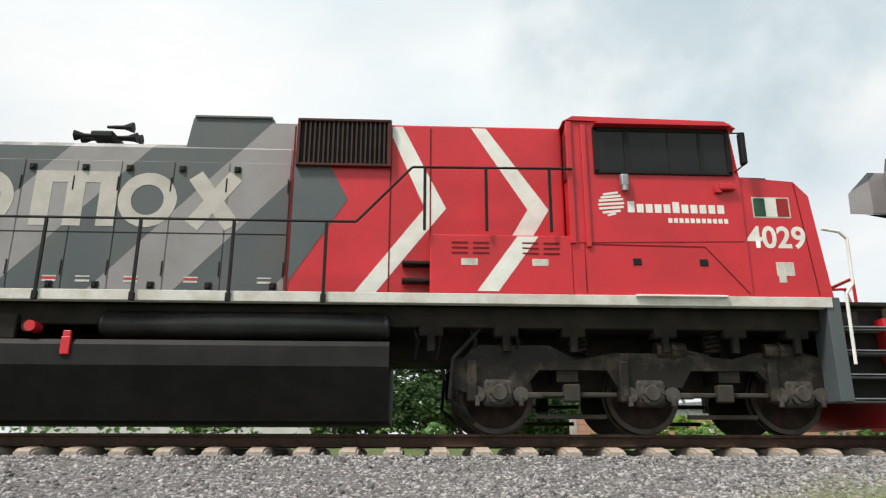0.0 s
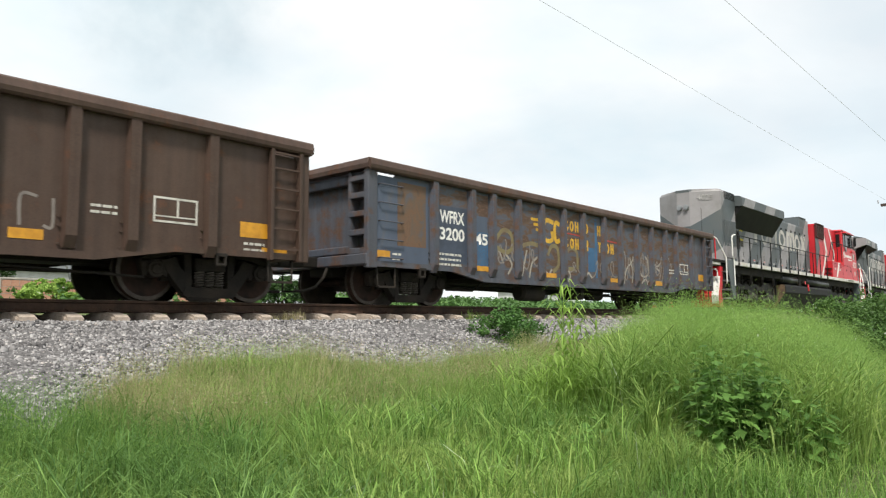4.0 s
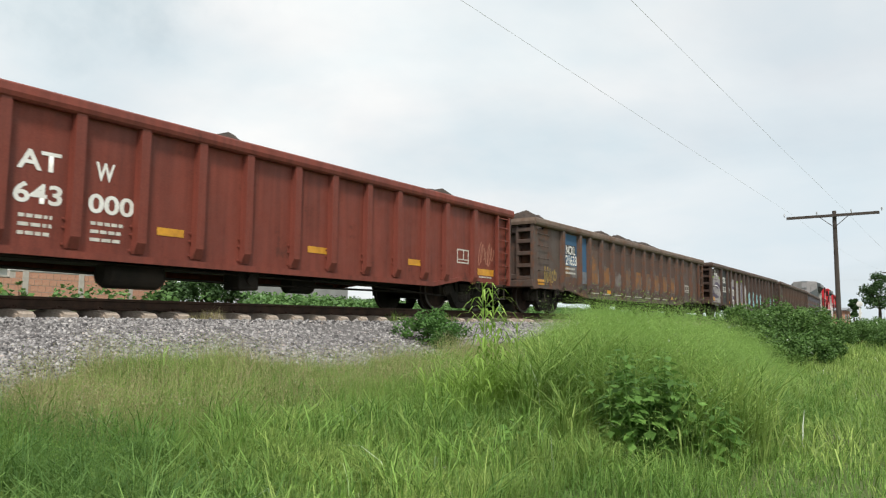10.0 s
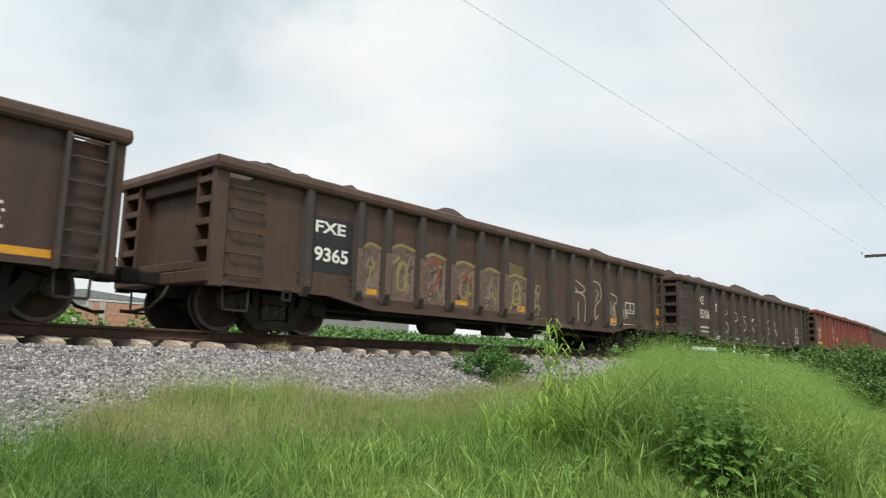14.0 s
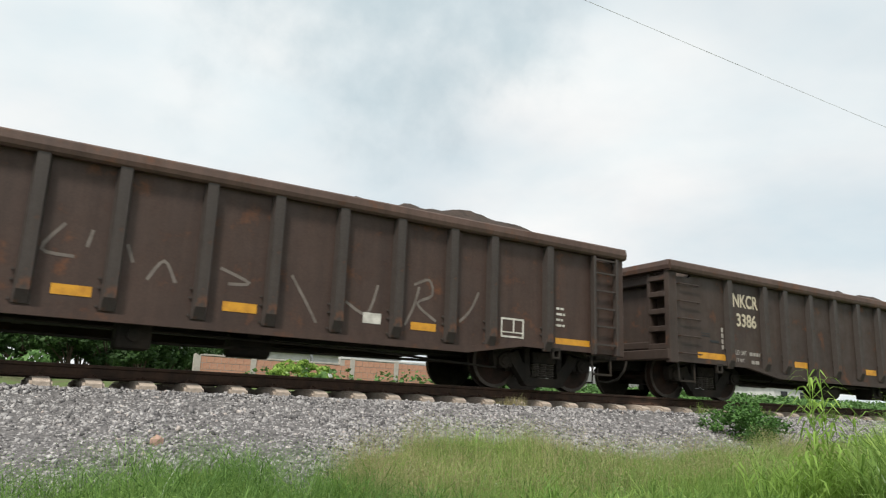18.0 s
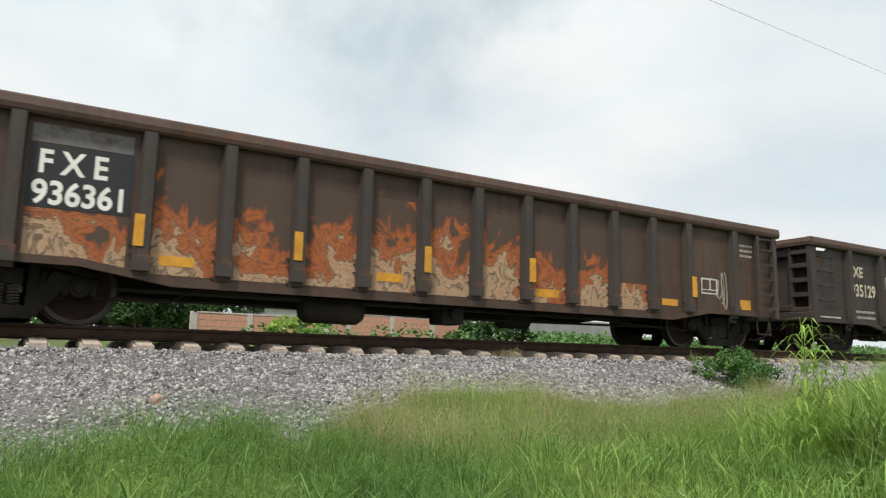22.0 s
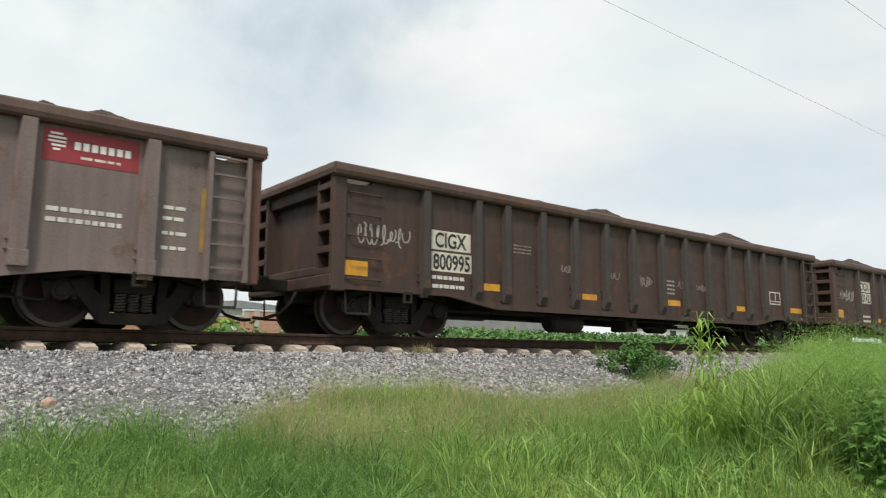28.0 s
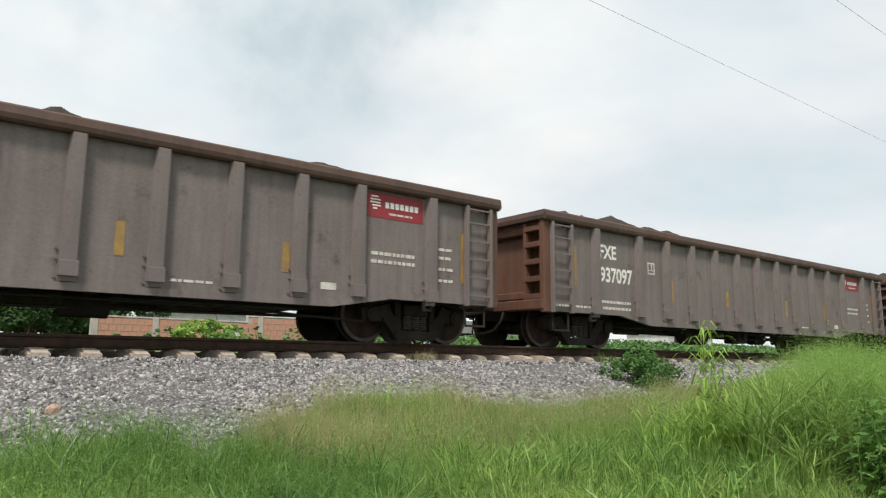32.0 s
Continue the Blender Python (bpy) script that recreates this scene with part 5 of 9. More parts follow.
        add("handrail", lambda bm: pipe(bm, [(-9.9, s * 1.572, 2.86), (3.40, s * 1.572, 2.86), (4.18, s * 1.572, 3.70), (6.5, s * 1.572, 3.72)], 0.019, 7), M["black"], key=str(s))
        # steps at both ends, white rails beside them
        for e, x0 in ((1, 10.18), (-1, -10.15)):
            if e < 0:
                add("step_well", lambda bm: (prism(bm, [(x0, 0.42), (x0 - 0.20, 0.42), (x0 - 0.62, 1.42), (x0 - 0.70, 1.86), (x0, 1.86)], s * 1.50, s * 1.53), box(bm, x0, x0 - 0.9, s * 1.10, s * 1.14, 0.42, 1.86)), surface_once("dark_band_grey", (0.068, 0.084, 0.092)), key=f"{e}{s}")
            else:
                add("step_well", lambda bm: (box(bm, x0 - 0.16, x0 + 0.04, s * 1.12, s * 1.53, 0.42, 1.86, 0.01), box(bm, x0 - 0.1, x0 + 0.9, s * 1.10, s * 1.14, 0.42, 1.86)), surface_once("dark_band_grey", (0.068, 0.084, 0.092)), key=f"{e}{s}")
            for k in range(4):
                piece("step_tread", f"step tread {e} {s}", lambda bm: (box(bm, 0.02, 0.86, s * 1.12, s * 1.50, -0.015, 0.015), box(bm, 0.02, 0.86, s * 1.485, s * 1.50, -0.02, 0.03)), M["galvanised"], L, pose(x0 if e > 0 else x0 - 0.88, 0, 0.44 + 0.33 * k))
                piece("step_riser", f"step riser {e} {s}", lambda bm: box(bm, 0.02, 0.86, s * 1.13, s * 1.16, 0.0, 0.30), M["black"], L, pose(x0 if e > 0 else x0 - 0.88, 0, 0.46 + 0.33 * k))
            add("step_rail", lambda bm: pipe(bm, [(x0 + e * 0.10, s * 1.57, 0.92), (x0 + e * 0.12, s * 1.57, 1.9), (x0 + e * 0.24, s * 1.57, 2.05), (x0 + e * 0.26, s * 1.57, 2.72), (x0 + e * 0.16, s * 1.57, 2.82), (x0 - e * 0.1, s * 1.57, 2.86)], 0.024, 8), M["white_bright"], "white step handrail", key=f"{e}{s}")
            add("step_rail", lambda bm: pipe(bm, [(x0 + e * 0.80, s * 1.50, 0.98), (x0 + e * 0.87, s * 1.55, 1.02), (x0 + e * 0.86, s * 1.55, 1.93), (x0 + e * 1.22, s * 1.36, 2.62), (x0 + e * 1.32, s * 1.30, 2.68)], 0.024, 8), M["white_bright"], "white step handrail", key=f"b{e}{s}")
    for e, x0 in ((1, 10.95), (-1, -10.95)):
        add("end_platform", lambda bm: box(bm, x0 + e * 0.12, x0 + e * 0.85, -1.36, 1.36, 1.66, 1.80, 0.02), surface_once("white_sill_paint", (0.64, 0.63, 0.61), (0.50, 0.47, 0.41)), "dusty white platform edge", key=str(e))
        add("end_deck", lambda bm: box(bm, x0 - e * 0.9, x0 + e * 0.80, -1.34, 1.34, 1.78, 1.84, 0.01), M["steel_dark"], key=str(e))
        add("pilot", lambda bm: (prism(bm, [(x0 - e * 0.05, 1.60), (x0 + e * 0.16, 1.62), (x0 + e * 0.20, 1.1), (x0 + e * 0.42, 0.55), (x0 + e * 0.36, 0.12), (x0 + e * 0.02, 0.12), (x0 + e * 0.12, 0.6), (x0 - e * 0.02, 1.1)], -1.36, 1.36)), M["red"], "red snow plough with white bands", key=str(e))
        for v in (-1.22, 1.22):
            add("plough_stripe", lambda bm: prism(bm, [(x0 + e * 0.15, 1.25), (x0 + e * 0.195, 1.26), (x0 + e * 0.225, 1.1), (x0 + e * 0.445, 0.55), (x0 + e * 0.40, 0.25), (x0 + e * 0.35, 0.25)], v - 0.125, v + 0.125), M["white_bright"], key=f"{e}{v}")
        for v in (-0.62, -0.48, -0.34, 0.34, 0.48, 0.62):
            add("air_hose", lambda bm: pipe(bm, [(x0 + e * 0.16, v, 1.20), (x0 + e * 0.34, v, 1.12), (x0 + e * 0.46, v * 0.95, 0.80), (x0 + e * 0.52, v * 0.8, 0.48), (x0 + e * 0.66, v * 0.7, 0.40)], 0.026, 7), M["rubber"], key=f"{e}{v}")
        for v in (-0.8, 0.8):
            add("pilot_recess", lambda bm: box(bm, x0 + e * 0.15, x0 + e * 0.22, v - 0.2, v + 0.2, 1.08, 1.36, 0.01), M["black"], key=f"{e}{v}")
        for v in (-1.30, 1.30):
            add("uncoupling_lever", lambda bm: pipe(bm, [(x0 + e * 0.30, v, 1.1), (x0 + e * 0.34, v, 1.42), (x0 + e * 0.50, v, 1.50), (x0 + e * 0.52, v * 0.6, 1.48), (x0 + e * 0.52, 0.0, 1.30)], 0.024, 7), M["white_bright"], key=f"{e}{v}")
        for v in (-1, 1):
            add("end_rail", lambda bm: pipe(bm, [(x0 + e * 0.42, v * 1.30, 1.84), (x0 + e * 0.46, v * 1.30, 2.66), (x0 + e * 0.80, v * 1.28, 2.64), (x0 + e * 0.80, v * 1.28, 1.84), (x0 + e * 0.80, v * 1.28, 2.64), (x0 + e * 0.82, v * 0.5, 2.66), (x0 + e * 0.82, v * 0.5, 1.84)], 0.024, 7), M["red"], "red end railing", key=f"{e}{v}")
        add("coupler", lambda bm: (box(bm, x0 + e * 0.1, x0 + e * 1.15, -0.11, 0.11, 0.74, 0.96, 0.02), box(bm, x0 + e * 1.05, x0 + e * 1.35, -0.2, 0.16, 0.70, 1.0, 0.05)), M["steel_dark"], key=str(e))
    # headlights and number on the rear
    for v in (-0.13, 0.13):
        add("headlight", lambda bm: (rod(bm, (-11.10, v, 3.95), (-10.98, v, 3.95), 0.10, 14), rod(bm, (-11.11, v, 3.95), (-11.10, v, 3.95), 0.075, 14)), M["galvanised"], "rear headlight")
    number = painted_text(digits, 0, 0, 0, 0.20, surface_once("faint_number_paint", (0.36, 0.35, 0.345)), L, 0.60)
    number.matrix_basis = pose(-10.884, -0.489, 4.22, 0, 0, -58.7)
    for v, z in ((-0.6, 3.45), (-0.95, 2.55), (-0.6, 2.3)):
        add("rear_door_seam", lambda bm: box(bm, -0.004, 0.004, -0.01, 0.01, -0.5, 0.5), M["black"]).matrix_basis = pose(-10.41 - 0.61 * (v + 1.22) - 0.004, v, z, 0, 0, -58.7)
    if wing:
        painted_text(digits, -10.2, -1.585, 4.30, 0.24, M["white_paint"], L, 0.75)
    # fuel tank, reservoirs, hoses
    tank = [(-1.46, 1.19), (-1.50, 1.12), (-1.50, 0.85), (-1.05, 0.16), (1.05, 0.16), (1.50, 0.85), (1.50, 1.12), (1.46, 1.19)]
    add("fuel_tank", lambda bm: prism(bm, tank, -3.9, 3.9, axis="x"), M["black"], "long black fuel tank")
    add("tank_end", lambda bm: prism(bm, [(u * 0.985, 0.01 + v * 0.985) for u, v in tank], -3.96, -3.895, axis="x"), surface_once("rust_stained_steel", (0.20, 0.13, 0.08), (0.10, 0.07, 0.05)), "rust-stained tank end")
    for a, b in ((-0.05, 3.9), (-3.8, -1.55)):
        add("air_reservoir", lambda bm: (rod(bm, (a + 0.08, -1.22, 1.44), (b - 0.08, -1.22, 1.44), 0.195, 20), rod(bm, (a, -1.22, 1.44), (a + 0.08, -1.22, 1.44), 0.14, 20, 0.195), rod(bm, (b - 0.08, -1.22, 1.44), (b, -1.22, 1.44), 0.195, 20, 0.14)), M["gloss_black"], "black air reservoir", True)
    add("fuel_gauge", lambda bm: (box(bm, -1.45, -1.1, -1.4, -1.3, 1.2, 1.55, 0.02), rod(bm, (-0.9, -1.5, 1.36), (-0.9, -1.3, 1.36), 0.08, 12)), M["steel_dark"])
    add("fuel_cap", lambda bm: rod(bm, (-0.86, -1.52, 1.36), (-0.86, -1.30, 1.36), 0.075, 14), M["red"], "red fuel filler cap")
    add("fuel_shutoff", lambda bm: (box(bm, -0.42, -0.30, -1.53, -1.48, 0.98, 1.22, 0.01), box(bm, -0.41, -0.31, -1.52, -1.47, 1.2, 1.30, 0.01)), M["red"], "red fuel cut-off")
    add("piping", lambda bm: [pipe(bm, [(u, -1.15, 1.5), (u + 0.1, -1.2, 1.25), (u + 0.05, -1.1, 1.0)], 0.03, 6) for u in (4.2, 4.5, 5.0, 5.6, -4.3, -4.6)], M["rubber"])
    for u in (4.3, 5.35, 6.3, 7.6, 8.6, 9.5, -5.0, -6.4, -7.8, -9.2):
        add("equipment", lambda bm: (box(bm, u, u + 0.34, -1.3, -1.0, 1.30, 1.62, 0.03), rod(bm, (u + 0.17, -1.25, 1.1), (u + 0.17, -1.25, 1.35), 0.06, 8)), M["truck_steel"], key=f"{u}")
    # horn
    horn = add("horn", lambda bm: (rod(bm, (-0.88, 0, 4.28), (-0.88, 0, 4.75), 0.07, 8), box(bm, -1.06, -0.70, -0.26, 0.26, 4.68, 4.80, 0.03)), M["black"], "black air horns on the hood")
    for i, (a, v) in enumerate(((-1, -0.12), (1, 0.0), (-1, 0.14), (1, 0.2), (1, -0.2))):
        piece("trumpet", f"trumpet {len(CACHE)}", lambda bm: (rod(bm, (-0.88 + a * 0.06, v, 4.76 + 0.03 * i), (-0.88 + a * 0.34, v, 4.76 + 0.03 * i), 0.025, 8, 0.04), rod(bm, (-0.88 + a * 0.34, v, 4.76 + 0.03 * i), (-0.88 + a * 0.48, v, 4.76 + 0.03 * i), 0.04, 10, 0.09)), M["black"], horn)
    add("roof_hatch", lambda bm: [box(bm, u, u + 0.5, -0.4, 0.4, 4.28, 4.36, 0.02) for u in (-2.6, -1.9)], M["stripes"])
    add("nose_rail", lambda bm: pipe(bm, [(9.05, -1.2, 3.66), (9.05, -1.2, 3.78), (9.55, -1.2, 3.77), (9.55, -1.2, 3.64)], 0.012), M["black"])
    for x, turned in ((7.53, False), (-7.2, True)):
        loco_truck(L, x, turned)
    return L


locomotive(-4.2, "4029", False, "grey and red diesel locomotive with white arrows, hauling the train")
locomotive(19.35, "4819", True, "leading grey and red diesel locomotive with an overhanging radiator")


# ---- paint and writing on the wagons ----
SIDE = -1.4755


def mural(name, colours, scale=2.0, stretch=(1, 1, 1), seed=0.0, rough=0.7):
    """Layers of old spray paint over wagon paint, in ragged patches."""
    m, n, l, p = nodes(name)
    co = n.new("ShaderNodeTexCoord")
    mp = n.new("ShaderNodeMapping")
    mp.inputs["Scale"].default_value = stretch
    mp.inputs["Location"].default_value = (seed, 0, seed * 1.7)
    l.new(co.outputs["Object"], mp.inputs["Vector"])
    t = node(n, "ShaderNodeTexNoise", Scale=scale, Detail=7.0, Roughness=0.62, Distortion=0.6)
    l.new(mp.outputs[0], t.inputs["Vector"])
    r = n.new("ShaderNodeValToRGB")
    r.color_ramp.elements[0].position, r.color_ramp.elements[0].color = colours[0][0], (*colours[0][1], 1)
    r.color_ramp.elements[1].position, r.color_ramp.elements[1].color = colours[-1][0], (*colours[-1][1], 1)
    for pos, c in colours[1:-1]:
        e = r.color_ramp.elements.new(pos)
        e.color = (*c, 1)
    l.new(t.outputs["Fac"], r.inputs[0])
    l.new(r.outputs["Color"], p.inputs["Base Color"])
    p.inputs["Roughness"].default_value = rough
    p.inputs["Specular IOR Level"].default_value = 0.25
    return m


def flat(name, colour, second=None):
    return surface_once(name, colour, second or tuple(0.72 * v for v in colour), 5.0, 0.6)


def panel(w, name, x0, x1, z0, z1, material, lift=0.0, label=""):
    return piece(name, f"{name} {x0} {x1} {z0} {z1} {lift}", lambda bm: box(bm, x0, x1, SIDE - 0.004 - lift, SIDE - lift, z0, z1), material, w, None, label)


def stripes_yellow(w, *marks):
    for x0, x1, z0, z1 in marks:
        panel(w, "reflector_strip", x0, x1, z0, z1, M["yellow"], 0.001, "yellow reflective strip")


def bars(w, x, z, rows, width=0.8, size=0.07, material=None):
    """Small stencilled lines that nobody can read."""
    rng = random.Random(int(1000 * abs(x) + 77 * z))
    for r in range(rows):
        u = x
        while u < x + width - 0.05:
            step = rng.uniform(0.07, 0.17)
            u1 = min(u + step, x + width)
            panel(w, "stencil_bar", round(u, 3), round(u1 - 0.025, 3), z - r * size * 1.9, z - r * size * 1.9 + size * 0.8, material or M["white_paint"], 0.001)
            u += step


def data_box(w, x0, x1, z0, z1):
    """A painted frame with a divided panel, as wagons carry for inspection notes."""
    t = 0.03
    piece("inspection_box", f"inspection box {x1 - x0:.2f} {z1 - z0:.2f}", lambda bm: (box(bm, 0, x1 - x0, SIDE - 0.005, SIDE - 0.001, 0, t), box(bm, 0, x1 - x0, SIDE - 0.005, SIDE - 0.001, z1 - z0 - t, z1 - z0), box(bm, 0, t, SIDE - 0.0052, SIDE - 0.001, 0, z1 - z0), box(bm, x1 - x0 - t, x1 - x0, SIDE - 0.0052, SIDE - 0.001, 0, z1 - z0), box(bm, (x1 - x0) * 0.52, (x1 - x0) * 0.52 + t, SIDE - 0.0051, SIDE - 0.001, 0.09, z1 - z0), box(bm, 0, x1 - x0, SIDE - 0.0049, SIDE - 0.001, 0.08, 0.10)), M["white_paint"], w, pose(x0, 0, z0), "white painted inspection frame")


def words(w, text, x0, x1, z0, z1, material):
    return painted_text(text, x0, SIDE - 0.006, z0, z1 - z0, material, w, x1 - x0)


def scrawl(w, x0, x1, z0, z1, glyphs, width, material, seed, label="spray-painted scrawl"):
    """A row of loose sprayed strokes."""
    rng = random.Random(seed)
    step = (x1 - x0) / glyphs
    if step > 0.75:
        for g in range(glyphs):
            a, z = x0 + g * step + rng.uniform(0.05, step - 0.6), z0 + (z1 - z0) * rng.uniform(0.0, 0.4)
            scrawl(w, a, a + rng.uniform(0.4, 0.58), z, z + (z1 - z0) * rng.uniform(0.4, 0.6), 4, width, material, seed * 31 + g, label)
        return
    for g in range(glyphs):
        a = x0 + g * step
        h, wob = z1 - z0, step * rng.uniform(0.42, 0.62)
        turns = rng.uniform(0.9, 1.7)
        c0, lean, ph = rng.uniform(0.0, 6.28), rng.uniform(-0.12, 0.25), rng.uniform(0, 6.28)
        n = 22
        pts = []
        for i in range(n + 1):
            u = i / n
            th = c0 + 2 * math.pi * turns * u
            zz = 0.5 + 0.5 * math.sin(th) * (0.72 + 0.28 * math.sin(2.3 * u + ph))
            pts.append((a + step * (0.12 + 0.76 * u) + wob * 0.55 * math.cos(th) + lean * h * (zz - 0.5), z0 + h * zz))
        piece("graffiti_stroke", f"scrawl {seed} {g} {width}", lambda bm: strip(bm, pts, width * 0.72, SIDE, 0.002, 0.0002), material, w, None, label)


def drawn(w, lines, width, material, lift=0.0, label="spray-painted stroke"):
    for line in lines:
        piece("graffiti_stroke", f"drawn {len(CACHE)}", lambda bm: strip(bm, curve(line, 4) if len(line) > 2 else line, width, SIDE - lift, 0.002, 0.00015), material, w, None, label)


CREAM = flat("cream_stencil_paint", (0.60, 0.53, 0.40))
CHALK = flat("faded_white_spray", (0.36, 0.33, 0.30))
PALE = flat("weak_white_spray", (0.22, 0.19, 0.17))
BLACK = flat("black_number_panel", (0.016, 0.017, 0.020))
GOLD = flat("golden_lettering_paint", (0.62, 0.36, 0.03))
BLUE = mural("blue_repaint", ((0.30, (0.10, 0.065, 0.045)), (0.40, (0.045, 0.105, 0.20)), (0.62, (0.055, 0.135, 0.25)), (0.74, (0.12, 0.13, 0.14))), 1.6, (1, 1, 1.4))
OCHRE = mural("ochre_rust_patch", ((0.32, (0.085, 0.06, 0.048)), (0.48, (0.19, 0.10, 0.045)), (0.62, (0.26, 0.15, 0.06)), (0.75, (0.10, 0.07, 0.055))), 3.5, (1, 1, 0.7))
GREYED = mural("grey_primer_patch", ((0.35, (0.09, 0.062, 0.05)), (0.5, (0.16, 0.15, 0.15)), (0.7, (0.12, 0.12, 0.13))), 2.6)



def faded(name, colour, z_mid, z_half, seed, ground=None):
    """A worn coloured area over brown, ragged, strongest at one height."""
    m, n, l, p = nodes(name)
    co = n.new("ShaderNodeTexCoord")
    mp = n.new("ShaderNodeMapping")
    mp.inputs["Location"].default_value = (seed, 0, seed)
    l.new(co.outputs["Object"], mp.inputs["Vector"])
    t = node(n, "ShaderNodeTexNoise", Scale=3.2, Detail=9.0, Roughness=0.7)
    l.new(mp.outputs[0], t.inputs["Vector"])
    sep = n.new("ShaderNodeSeparateXYZ")
    l.new(co.outputs["Object"], sep.inputs[0])
    off = n.new("ShaderNodeMath")
    off.operation, off.inputs[1].default_value = "SUBTRACT", z_mid
    l.new(sep.outputs["Z"], off.inputs[0])
    size = n.new("ShaderNodeMath")
    size.operation = "ABSOLUTE"
    l.new(off.outputs[0], size.inputs[0])
    add = n.new("ShaderNodeMath")
    add.operation = "ADD"
    l.new(t.outputs["Fac"], add.inputs[0])
    l.new(ramp(n, l, size.outputs[0], 0.0, z_half, 0.10, -0.22), add.inputs[1])
    under = mixer(n, l, ramp(n, l, t.outputs["Fac"], 0.4, 0.6), *(ground or ((0.098, 0.058, 0.046), (0.085, 0.060, 0.050))))
    l.new(mixer(n, l, ramp(n, l, add.outputs[0], 0.46, 0.62), under, colour), p.inputs["Base Color"])
    p.inputs["Roughness"].default_value = 0.75
    p.inputs["Specular IOR Level"].default_value = 0.25
    return m


# first wagon: faded blue, yellow lettering and rust stains
w = WAGON[0]
for a, b in zip(POSTS["a"], POSTS["a"][1:]):
    k = int(10 * (a + 9))
    panel(w, "rust_stain", a + 0.14, b - 0.12, 0.82, 2.42, mural(f"rust_over_blue_{k}", ((0.36, (0.10, 0.105, 0.13)), (0.46, (0.085, 0.088, 0.105)), (0.50, (0.125, 0.082, 0.060)), (0.58, (0.085, 0.052, 0.038)), (0.64, (0.14, 0.085, 0.058)), (0.70, (0.10, 0.10, 0.115)), (0.78, (0.20, 0.18, 0.16))), 2.1, (0.9, 1, 2.6), k * 0.37), -0.002)
FADED = mural("faded_blue_panel", ((0.30, (0.105, 0.075, 0.062)), (0.38, (0.075, 0.092, 0.130)), (0.60, (0.088, 0.108, 0.150)), (0.72, (0.115, 0.112, 0.118))), 1.5, (1, 1, 0.6))
BROWNED = mural("rust_blister_patch", ((0.32, (0.090, 0.098, 0.120)), (0.42, (0.125, 0.090, 0.068)), (0.55, (0.155, 0.092, 0.058)), (0.66, (0.110, 0.070, 0.052)), (0.74, (0.100, 0.100, 0.112))), 3.4, (1, 1, 0.7))
panel(w, "blue_panel", -8.05, -6.55, 0.80, 2.42, FADED, -0.001)
panel(w, "rust_patch", -7.42, -6.62, 1.12, 2.36, BROWNED, 0.0005)
panel(w, "blue_panel", -5.12, -4.62, 0.84, 1.95, FADED, -0.001)
bars(w, -7.55, 0.93, 2, 0.25, 0.05)
panel(w, "number_panel", -6.26, -5.33, 0.86, 2.05, flat("dark_blue_panel", (0.050, 0.064, 0.098)), 0.0)
words(w, "WFRX", -6.20, -5.42, 1.70, 1.95, M["white_bright"])
words(w, "3200", -6.20, -5.42, 1.35, 1.59, M["white_bright"])
words(w, "45", -5.06, -4.62, 1.33, 1.56, M["white_bright"])
bars(w, -6.25, 1.02, 3, 0.75, 0.055)
drawn(w, [[(-2.9, 2.1), (-2.44, 2.1)], [(-2.8, 1.98), (-2.44, 1.98)], [(-2.7, 1.86), (-2.44, 1.86)]], 0.07, GOLD, 0.001, "golden painted wing bar")
drawn(w, [[(-1.98, 2.1), (-2.3, 2.12), (-2.38, 1.85), (-2.3, 1.63), (-2.02, 1.66), (-2.02, 1.84)], [(-1.70, 2.08), (-1.85, 2.1), (-1.90, 1.85), (-1.84, 1.64), (-1.70, 1.66)]], 0.11, GOLD, 0.001, "golden painted emblem shape")
def gold_shapes(x, z, kind):
    """One gold shape of the company's name: an arc, a ring, a pair of bars or a single bar."""
    if kind in "co":
        k = 11 if kind == "c" else 14
        drawn(w, [[(x + 0.085 + 0.065 * math.cos(0.9 + 0.45 * i), z + 0.14 + 0.11 * math.sin(0.9 + 0.45 * i)) for i in range(k + 1)]], 0.055, GOLD, 0.002, "golden painted shape")
    else:
        for u in ((0.03, 0.14) if kind == "n" else (0.085,)):
            panel(w, "painted_shape", x + u - 0.03, x + u + 0.03, z, z + 0.28, GOLD, 0.002)
        panel(w, "painted_shape", x + 0.02, x + 0.15, z + 0.11, z + 0.17, GOLD, 0.003) if kind == "n" else panel(w, "painted_shape", x + 0.01, x + 0.16, z + 0.22, z + 0.28, GOLD, 0.003)


for x, kind in ((-1.42, "c"), (-1.18, "o"), (-0.93, "n"), (-0.45, "o"), (0.22, "n")):
    gold_shapes(x, 1.95, kind)
for x, kind in ((-1.44, "c"), (-1.18, "o"), (-0.93, "n"), (-0.45, "n"), (0.24, "t"), (0.68, "o"), (0.94, "n")):
    gold_shapes(x, 1.50, kind)
KHAKI = flat("khaki_spray", (0.20, 0.165, 0.075), (0.15, 0.11, 0.06))
DUSTY = flat("dusty_white_spray", (0.34, 0.31, 0.27), (0.24, 0.21, 0.18))
drawn(w, [[(-4.30, 1.50), (-4.05, 1.72), (-3.75, 1.66), (-3.70, 1.35), (-3.95, 1.22), (-4.25, 1.30)], [(-3.30, 1.42), (-2.95, 1.50), (-2.68, 1.48)],
          [(-2.20, 1.30), (-2.05, 1.50), (-1.78, 1.46), (-1.75, 1.05), (-1.98, 0.88)], [(-1.36, 0.92), (-1.34, 1.40), (-1.10, 1.52), (-0.86, 1.42), (-0.84, 1.02)],
          [(-1.25, 0.98), (-1.00, 0.98)]], 0.10, KHAKI, 0.0, "khaki sprayed arc")
